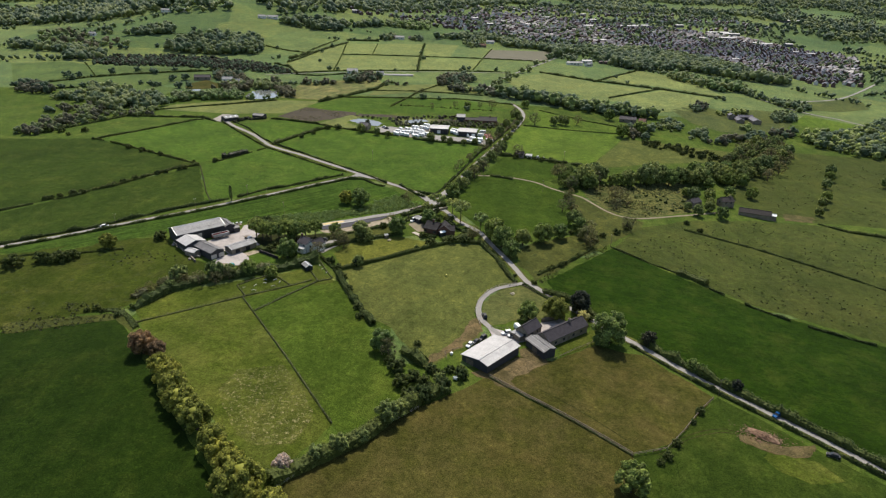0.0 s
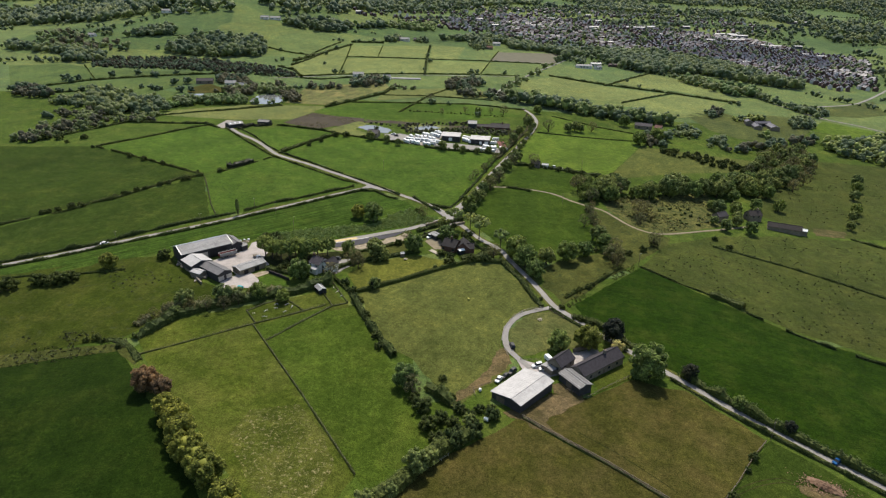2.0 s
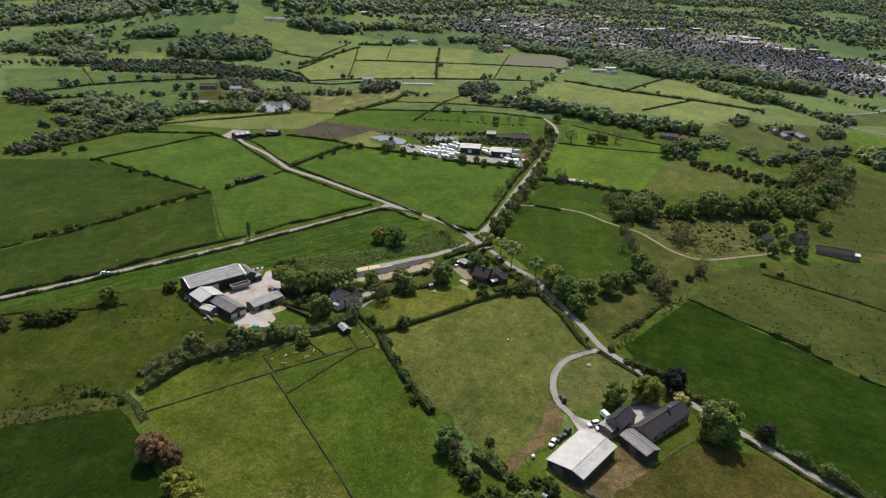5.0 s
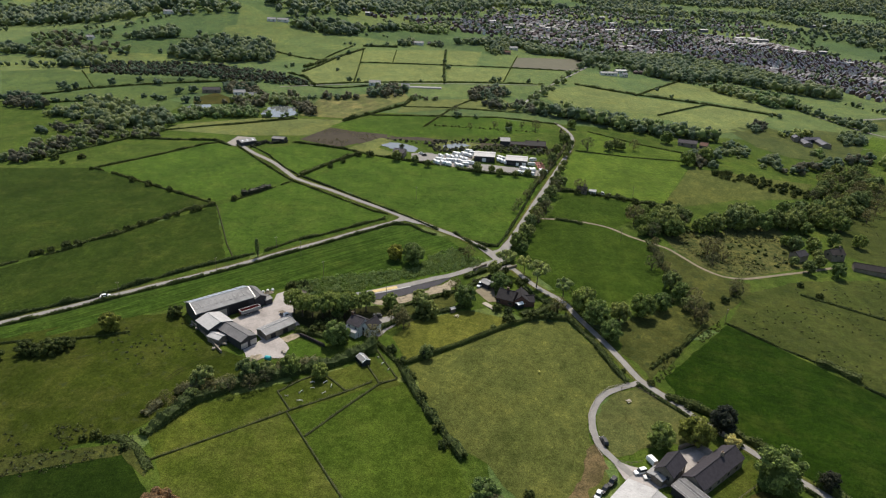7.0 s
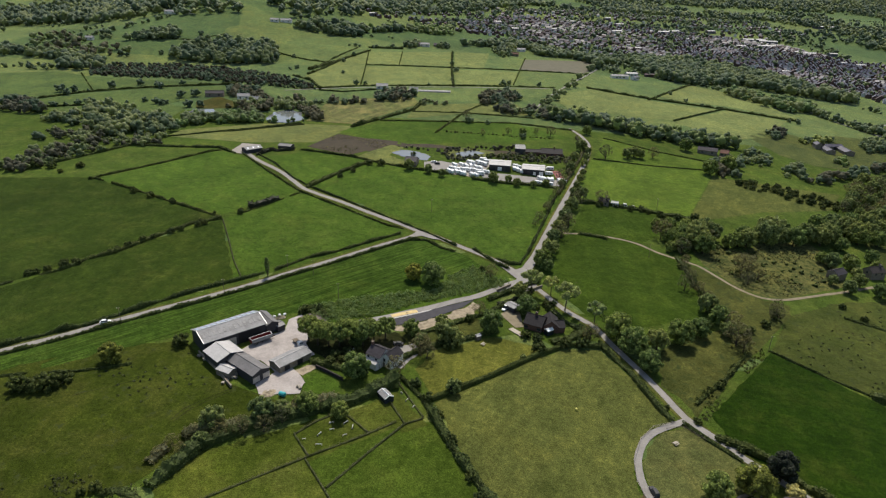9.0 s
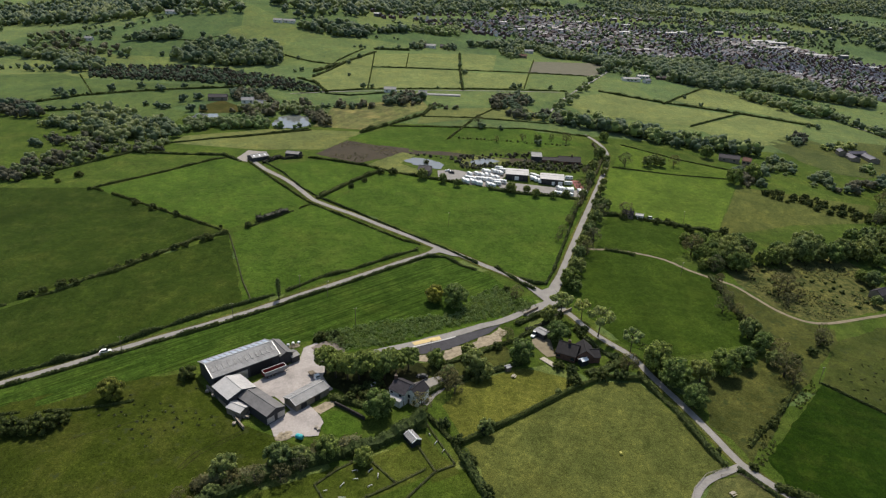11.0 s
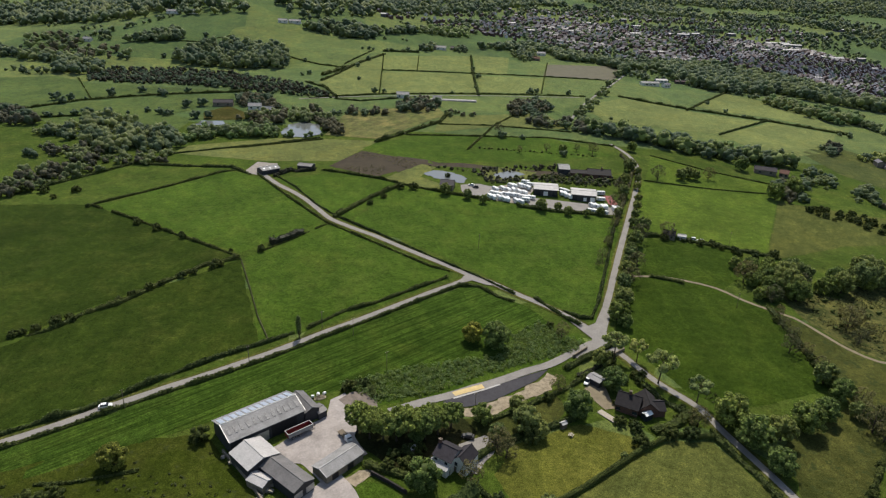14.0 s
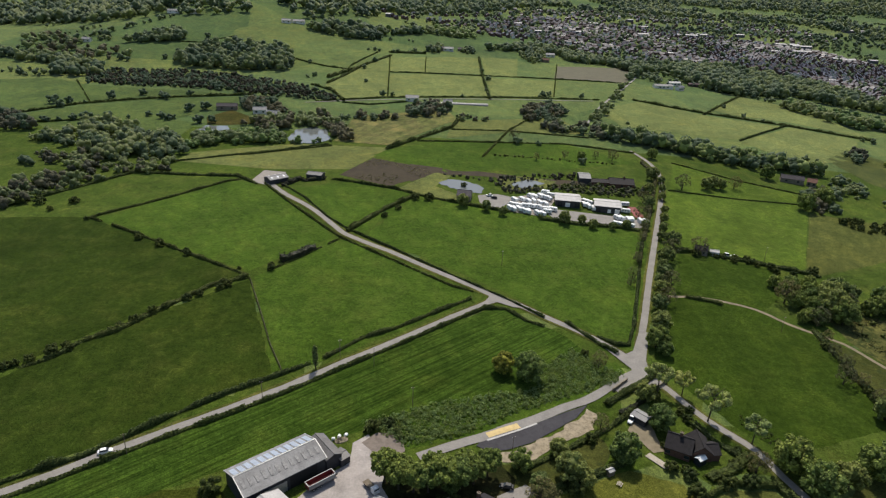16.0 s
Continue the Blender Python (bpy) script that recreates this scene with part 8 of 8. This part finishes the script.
fence("rail fence behind the white barn", [(2.6, 213.6), (1.9, 218.0), (8.2, 221.7), (16.2, 228.9)], 1.2, 2.6)
fence("pale rail fence below the ragged hedge", [(-46.5, 141.6), (-37.0, 152.1), (-24.8, 164.4), (-7.2, 181.7)], 1.2, 3.0, 2, 0.15, PALE)
for pts in ([(-127.2, 229.8), (-110.1, 241.9), (-89.8, 256.6), (-74.4, 266.9), (-63.2, 275.4)], [(-81.5, 244.0), (-71.1, 259.4), (-60.0, 274.6), (-54.2, 277.8)], [(-96.4, 266.5), (-89.7, 256.6)], [(-96.4, 266.5), (-90.6, 273.4), (-82.7, 279.7), (-78.0, 275.2), (-72.2, 269.2)], [(-66.3, 286.3), (-60.0, 274.6)], [(-65.9, 302.0), (-59.8, 289.8), (-53.8, 278.6)],
            [(-90.4, 255.2), (-60.4, 210.2), (-35.7, 171.4)], [(-178.9, 447.1), (-165.1, 415.9), (-155.4, 392.8), (-146.1, 374.8)]):
    fence("wire fence on thin posts across the paddock", pts, 1.1, 3.5, 2, 0.12, None, 0.012)
    hedge("rank uncut grass under the wire fence", pts, 0.55, 0.75, L_RANK, 8, 0.4, 0.22, name="grass_strip", category="grass")


def stone_wall(label, pts, high=1.1, mat=None):
    """A field wall with coping stones."""
    ob = tagged(new("wall"), label, "wall")
    line = straight(pts, 2.0)
    for k, (u, v) in enumerate(zip(line, line[1:])):
        d = v - u
        a = math.degrees(math.atan2(d.y, d.x))
        c = (u + v) / 2
        z = land(c.x, c.y)
        box("stretch", (d.length, 0.45, high + 0.5), (c.x, c.y, z + high / 2 - 0.25), mat or STONE, ob, rz=a)
        box("coping_stone", (d.length * 0.96, 0.55, 0.16), (c.x, c.y, z + high + 0.08), mat or STONE, ob, rz=a)


# Wall shape stands in for the garden's dark boundary line.
stone_wall("dark wall standing for the garden's boundary", [(-96.5, 304.9), (-90.6, 301.3), (-84.9, 297.4)], 1.3, OLD_TILE)
stone_wall("low stone wall at the junction", [(-21.2, 374.9), (-13.9, 382.1)], 1.4)
stone_wall("stone wall of the inner yard", [(44.8, 248.2), (50.2, 251.0), (55.9, 252.8)], 1.5)
stone_wall("stone garden wall behind the bungalow", [(-8.9, 374.0), (2.2, 383.0)], 1.4)
stone_wall("stone wall below the farm sheds", [(-144.1, 311.0), (-134.6, 301.4), (-124.4, 289.5)], 1.2)

for x, y in [(-126.2, 386.0), (-112.5, 382.0), (-183.3, 329.3), (-149.1, 358.1), (-55.9, 474.9), (-96.4, 359.2), (96.9, 505.7), (96.6, 337.5), (-63.1, 337.0), (69.2, 427.7), (105.5, 199.6)]:
    ob = tagged(new("utility_pole"), "wooden utility pole with a crossarm", "pole")
    ob.matrix_world = at(x, y, 0, 30)
    tube("pole", [(0, 0, -0.5), (0, 0, 4), (0, 0, 8.5)], [0.11, 0.10, 0.08], TIMBER, ob)
    arm = box("crossarm", (1.3, 0.09, 0.1), (0, 0, 8.0), TIMBER, ob)
    for k in (-0.55, 0, 0.55):
        tube("insulator", [(k, 0, 8.07), (k, 0, 8.3)], [0.06, 0.05], WHITE, arm)

# ---- yard clutter ----
def heap(name, label, spot, size, mat, turn=0.0, seed=0, category="heap"):
    """An uneven mound."""
    rng = random.Random(seed)
    n, m = 16, 30
    vs = [(0, 0, size[2])]
    for i in range(1, n + 1):
        r = i / n
        for k in range(m):
            a = 2 * math.pi * k / m
            q = Vector((math.cos(a) * r, math.sin(a) * r, 0))
            z = (1 - r ** 1.6) * (0.75 + 0.5 * noise.noise(q * 3 + Vector((seed, 0, 0)))) + 0.22 * noise.noise(q * 9 + Vector((seed, 3, 0))) * (1 - r)
            k2 = 1 + 0.16 * noise.noise(q * 2 + Vector((0, seed, 1)))
            vs.append((q.x * size[0] / 2 * k2, q.y * size[1] / 2 * k2, z * size[2] if i < n else -0.3))
    fs = [(0, 1 + k, 1 + (k + 1) % m) for k in range(m)]
    for i in range(n - 1):
        b = 1 + i * m
        fs += [(b + k, b + m + k, b + m + (k + 1) % m, b + (k + 1) % m) for k in range(m)]
    ob = tagged(link(name, vs, fs, mat), label, category)
    ob.matrix_world = at(*spot, 0.1, turn)
    return ob


MUCK = plain("straw_manure", (0.20, 0.125, 0.08), 0.95, scale=0.8, contrast=0.6)
heap("muck_heap", "long brown muck heap beside the lane", (113.3, 178.9), (12, 4.6, 1.5), MUCK, -40.2, 2)
rc = random.Random(12)
hx, hy = (113.3, 178.1)
vs, fs = [], []
for k in range(900):
    a, r = rc.uniform(0, 6.28), abs(rc.gauss(0, 0.55))
    q = Vector((hx + 9.5 * r * math.cos(a), hy + 5.0 * r * math.sin(a) - 2.5 * r * math.cos(a), 0))
    s = rc.uniform(0.1, 0.42) * (1.2 - 0.4 * min(r, 1.5))
    q.z = land(q.x, q.y) + 0.15 + 1.3 * max(0.0, 0.75 - r)
    b = len(vs)
    vs += [q + Vector((s * rc.uniform(-1.3, 1.3), s * rc.uniform(-1.3, 1.3), s * rc.uniform(-0.4, 0.8))) for _ in range(4)]
    fs += [(b, b + 1, b + 2), (b, b + 2, b + 3), (b, b + 3, b + 1), (b + 1, b + 3, b + 2)]
tagged(link("muck_clods", vs, fs, MUCK), "clods of straw muck strewn round the heap", "muck", kind="stuff")
heap("spoil_heap", "low pale heap at the yard edge", (-110.5, 287.6), (7, 5, 0.7), RUBBLE, 40, 5)
heap("gravel_heap", "pale gravel heap by the far shed", (-118.8, 340.3), (5, 3, 1.2), RUBBLE, 30, 7)


def drum(name, label, spot, r, l, mat, turn, category):
    ob = tagged(new(name), label, category)
    ob.matrix_world = at(*spot, 0.15, turn)
    bm = bmesh.new()
    bmesh.ops.create_cone(bm, cap_ends=True, segments=18, radius1=r, radius2=r, depth=l, matrix=pose(0, 0, r, 90, 0, 0))
    bmesh.ops.bevel(bm, geom=list(bm.edges), offset=r * 0.15, segments=2, affect="EDGES")
    part("body", bm, mat, ob)
    bm = bmesh.new()
    bmesh.ops.create_cone(bm, cap_ends=True, segments=18, radius1=r * 0.6, radius2=r * 0.55, depth=l * 1.03, matrix=pose(0, 0, r, 90, 0, 0))
    part("end_cap", bm, mat, ob)


for x, y in [(4.5, 217.3), (-121.3, 340.1), (-119.6, 341.5), (-117.5, 342.3), (18.1, 231.5)]:
    drum("round_bale", "white plastic-wrapped round bale by the fence", (x, y), 0.55, 1.1, WRAP, placed.uniform(0, 180), "bale")
drum("feed_drum", "turquoise drum beside the silage clamp", (-105.1, 286.4), 0.9, 2.4, plain("turquoise_plastic", (0.05, 0.38, 0.40), 0.4), 70, "drum")
for x, y in [(-143.1, 308.4), (-140.2, 306.3), (-128.3, 291.9), (-127.3, 293.4), (-125.9, 295.6), (-125.3, 297.8), (-100.7, 292.0), (-99.7, 291.0), (-126.7, 298.1), (-124.7, 295.6)]:
    ob = tagged(new("pallet_stack"), "stack of weathered timber pallets", "pallets")
    ob.matrix_world = at(x, y, 0.2, placed.uniform(0, 90))
    for k in range(4):
        for j in (-0.45, -0.15, 0.15, 0.45):
            box("slat", (1.1, 0.22, 0.05), (0, j, 0.14 + 0.2 * k), PALE, ob)
        for j in (-0.45, 0, 0.45):
            box("bearer", (0.1, 1.1, 0.12), (j, 0, 0.06 + 0.2 * k), TIMBER, ob)
for (x, y), turn, l in zip([(-92.7, 264.3), (-87.4, 262.0), (-88.1, 267.1), (-85.1, 273.1), (-80.3, 273.6), (-77.7, 271.6), (-79.7, 267.2), (-84.4, 269.6), (-62.3, 291.6), (-60.1, 287.7), (-57.5, 284.0)], (10, 0, 60, 20, 50, 90, 40, 10, 120, 60, 60), (1.6, 3.4, 3, 2.6, 3, 3, 2.4, 2.4, 1.4, 2.6, 2.0)):
    ob = tagged(new("jump_pole"), "low white jump pole in the paddock", "jump")
    ob.matrix_world = at(x, y, 0.1, turn)
    l *= 0.6
    tube("pole", [(-l / 2, 0, 0.5), (l / 2, 0, 0.5)], [0.08, 0.08], WHITE, ob)
    for k in (-l / 2, l / 2):
        box("stand", (0.2, 0.4, 0.6), (k, 0, 0.3), PALE, ob, bevel=0.03)
tagged(box("deck", (2.6, 8.0, 0.25), (0, 0, 0.1), PALE, bevel=0.02), "pale timber deck on the lawn's edge", "deck").matrix_world = at(*(-14.8, 338.9), 0.2, 40)
for x, y in [(-32.3, 331.8), (-84.3, 315.4)]:
    gabled("shed", "small pale garden shed", (x, y, 1.7, 2.2, 30), 1.8, 0.4, ROOF_PALE, TIMBER, "shed", over=0.15)

# round the farms
field("small bright lawn beside the farmyard", [(-100.8, 298.6), (-98.3, 301.9), (-92.5, 301.2), (-85.8, 295.7), (-85.7, 291.0), (-92.6, 288.8), (-97.7, 289.1)], G_LUSH, 0.16)
ground("earth", "dry straw-coloured bank beside the store", [(-105.5, 301.9), (-100.8, 305.7), (-96.7, 306.6), (-95.6, 304.3), (-99.0, 301.3), (-101.5, 298.6)], RUBBLE, 0.18)
for pts in ([(-139.4, 270.7), (-136.9, 277.4), (-131.8, 282.4), (-125.0, 289.0)], [(-138.0, 270.3), (-135.0, 276.9), (-130.5, 281.6), (-124.0, 288.1)], [(-178.1, 281.6), (-172.8, 284.8), (-167.2, 287.6), (-161.0, 291.6)], [(37.4, 197.3), (47.6, 188.9), (56.0, 180.3), (63.7, 171.7)], [(71.9, 166.9), (86.7, 176.8), (100.3, 181.2), (110.8, 177.8)], [(72.4, 165.3), (87.1, 175.1), (100.5, 179.4), (111.0, 176.1)]):
    tagged(ribbon("wheel_track", pts, 0.4, G_RUT, 0.14, 0.2), "worn wheel track across the grass", "track", kind="structure")


def picnic_table(label, spot, turn):
    ob = tagged(new("picnic_table"), label, "table")
    ob.matrix_world = at(*spot, 0.15, turn)
    for k in range(5):
        box("plank", (1.9, 0.14, 0.05), (0, -0.32 + 0.16 * k, 0.74), PALE, ob)
    for s in (-1, 1):
        box("bench", (1.9, 0.28, 0.05), (0, s * 0.72, 0.44), PALE, ob)
        box("crossbar", (0.08, 1.6, 0.08), (s * 0.7, 0, 0.4), PALE, ob)
        for e in (-1, 1):
            tube("leg", [(s * 0.7, e * 0.6, 0.0), (s * 0.7, e * 0.25, 0.72)], [0.05, 0.05], PALE, ob, 4)


picnic_table("weathered picnic table on the ring lawn", (34.0, 272.8), 30)
picnic_table("weathered picnic table in the cottage garden", (-30.3, 327.5), 60)
drum("feed_tub", "yellow feed tub in the pasture", (2.1, 287.8), 0.45, 1.1, plain("yellow_plastic", (0.50, 0.46, 0.10), 0.5), 20, "tub")
drum("water_tank", "white round tank under the hedge", (5.9, 200.3), 0.7, 1.6, WRAP, 60, "tank")

# rush tussocks on the rough ground
def tussocks(label, poly, gap, seed, low=0.25, high=0.6, leaf=None):
    rng = np.random.default_rng(seed)
    r = random.Random(seed)
    cen, out = [], []
    for x, y in fill(poly, gap, r):
        if noise.noise(Vector((x * 0.05, y * 0.05, seed))) < -0.05:
            continue
        s = r.uniform(low, high)
        for _ in range(9):
            d = np.array([r.gauss(0, 1), r.gauss(0, 1), abs(r.gauss(0, 0.8))])
            d /= np.linalg.norm(d) + 1e-6
            cen.append(np.array([x, y, land(x, y) + 0.1]) + d * s * np.array([1.2, 1.2, 1.0]))
            out.append(d)
    return tagged(new("rushes", leaf_mesh("rushes", leaf_arrays(np.array(cen), np.array(out), 0.32, rng), leaf or L_RUSH)), label, "rushes", kind="stuff")


L_RUSH = foliage("rush_blades", (0.05, 0.055, 0.02), 0.2)
tussocks("dark nettle clumps behind the long barn", [(-163.6, 304.7), (-161.1, 311.8), (-152.6, 315.5), (-146.7, 311.2), (-146.7, 304.7), (-154.9, 301.2)], 2.4, 11, 0.35, 0.8)
tussocks("dark rush tussocks in the wet pasture", [(-166.0, 309.8), (-149.2, 313.2), (-138.4, 296.2), (-133.0, 293.0), (-146.1, 278.3), (-161.6, 277.2), (-178.2, 289.7)], 4.0, 3)
tussocks("brown heather and gorse on the moorland", [(-157.8, 597.7), (-140.4, 635.4), (-85.4, 616.9), (-105.0, 599.2), (-123.2, 581.8)], 3.4, 15, 0.4, 1.1, L_BUD)
tussocks("dark rush tussocks in the rough pasture", [(103.4, 338.7), (159.4, 391.2), (205.4, 397.5), (288.8, 385.3), (206.3, 255.7), (155.2, 282.9)], 5.0, 4, 0.2, 0.5)
tussocks("dark rush tussocks above the stone farm", [(217.1, 454.0), (306.1, 558.3), (395.0, 553.8), (302.2, 406.4), (255.3, 412.3)], 8.0, 5, 0.3, 0.8)
tussocks("rank uncut grass along the ley's margin", [(95.6, 341.7), (59.3, 305.3), (47.2, 287.9), (49.0, 283.8), (60.7, 299.1), (79.2, 318.8), (98.2, 335.2)], 1.7, 21, 0.25, 0.6, L_RANK)
tussocks("rank uncut grass along the lane field", [(21.3, 362.2), (29.7, 347.8), (41.5, 340.1), (51.7, 338.5), (52.8, 342.7), (42.8, 345.4), (32.5, 354.7), (25.0, 367.4)], 1.7, 22, 0.25, 0.6, L_RANK)
tussocks("rushes and gorse on the marsh", [(98.9, 452.4), (146.9, 457.6), (186.1, 457.0), (181.3, 425.7), (130.3, 391.9), (112.5, 400.2)], 2.3, 6, 0.4, 1.1)
tussocks("rushes and bramble along the scrubby bank", [(-221.0, 217.5), (-186.0, 232.9), (-163.2, 243.4), (-143.3, 248.0), (-132.6, 234.7), (-156.4, 222.8), (-175.2, 216.3), (-208.1, 201.7)], 2.2, 7, 0.3, 0.9)
tussocks("rushes in the wet hollow", [(-179.3, 241.4), (-162.6, 242.8), (-144.0, 240.9), (-139.4, 236.3), (-158.3, 235.2), (-173.9, 232.9)], 3.2, 12)
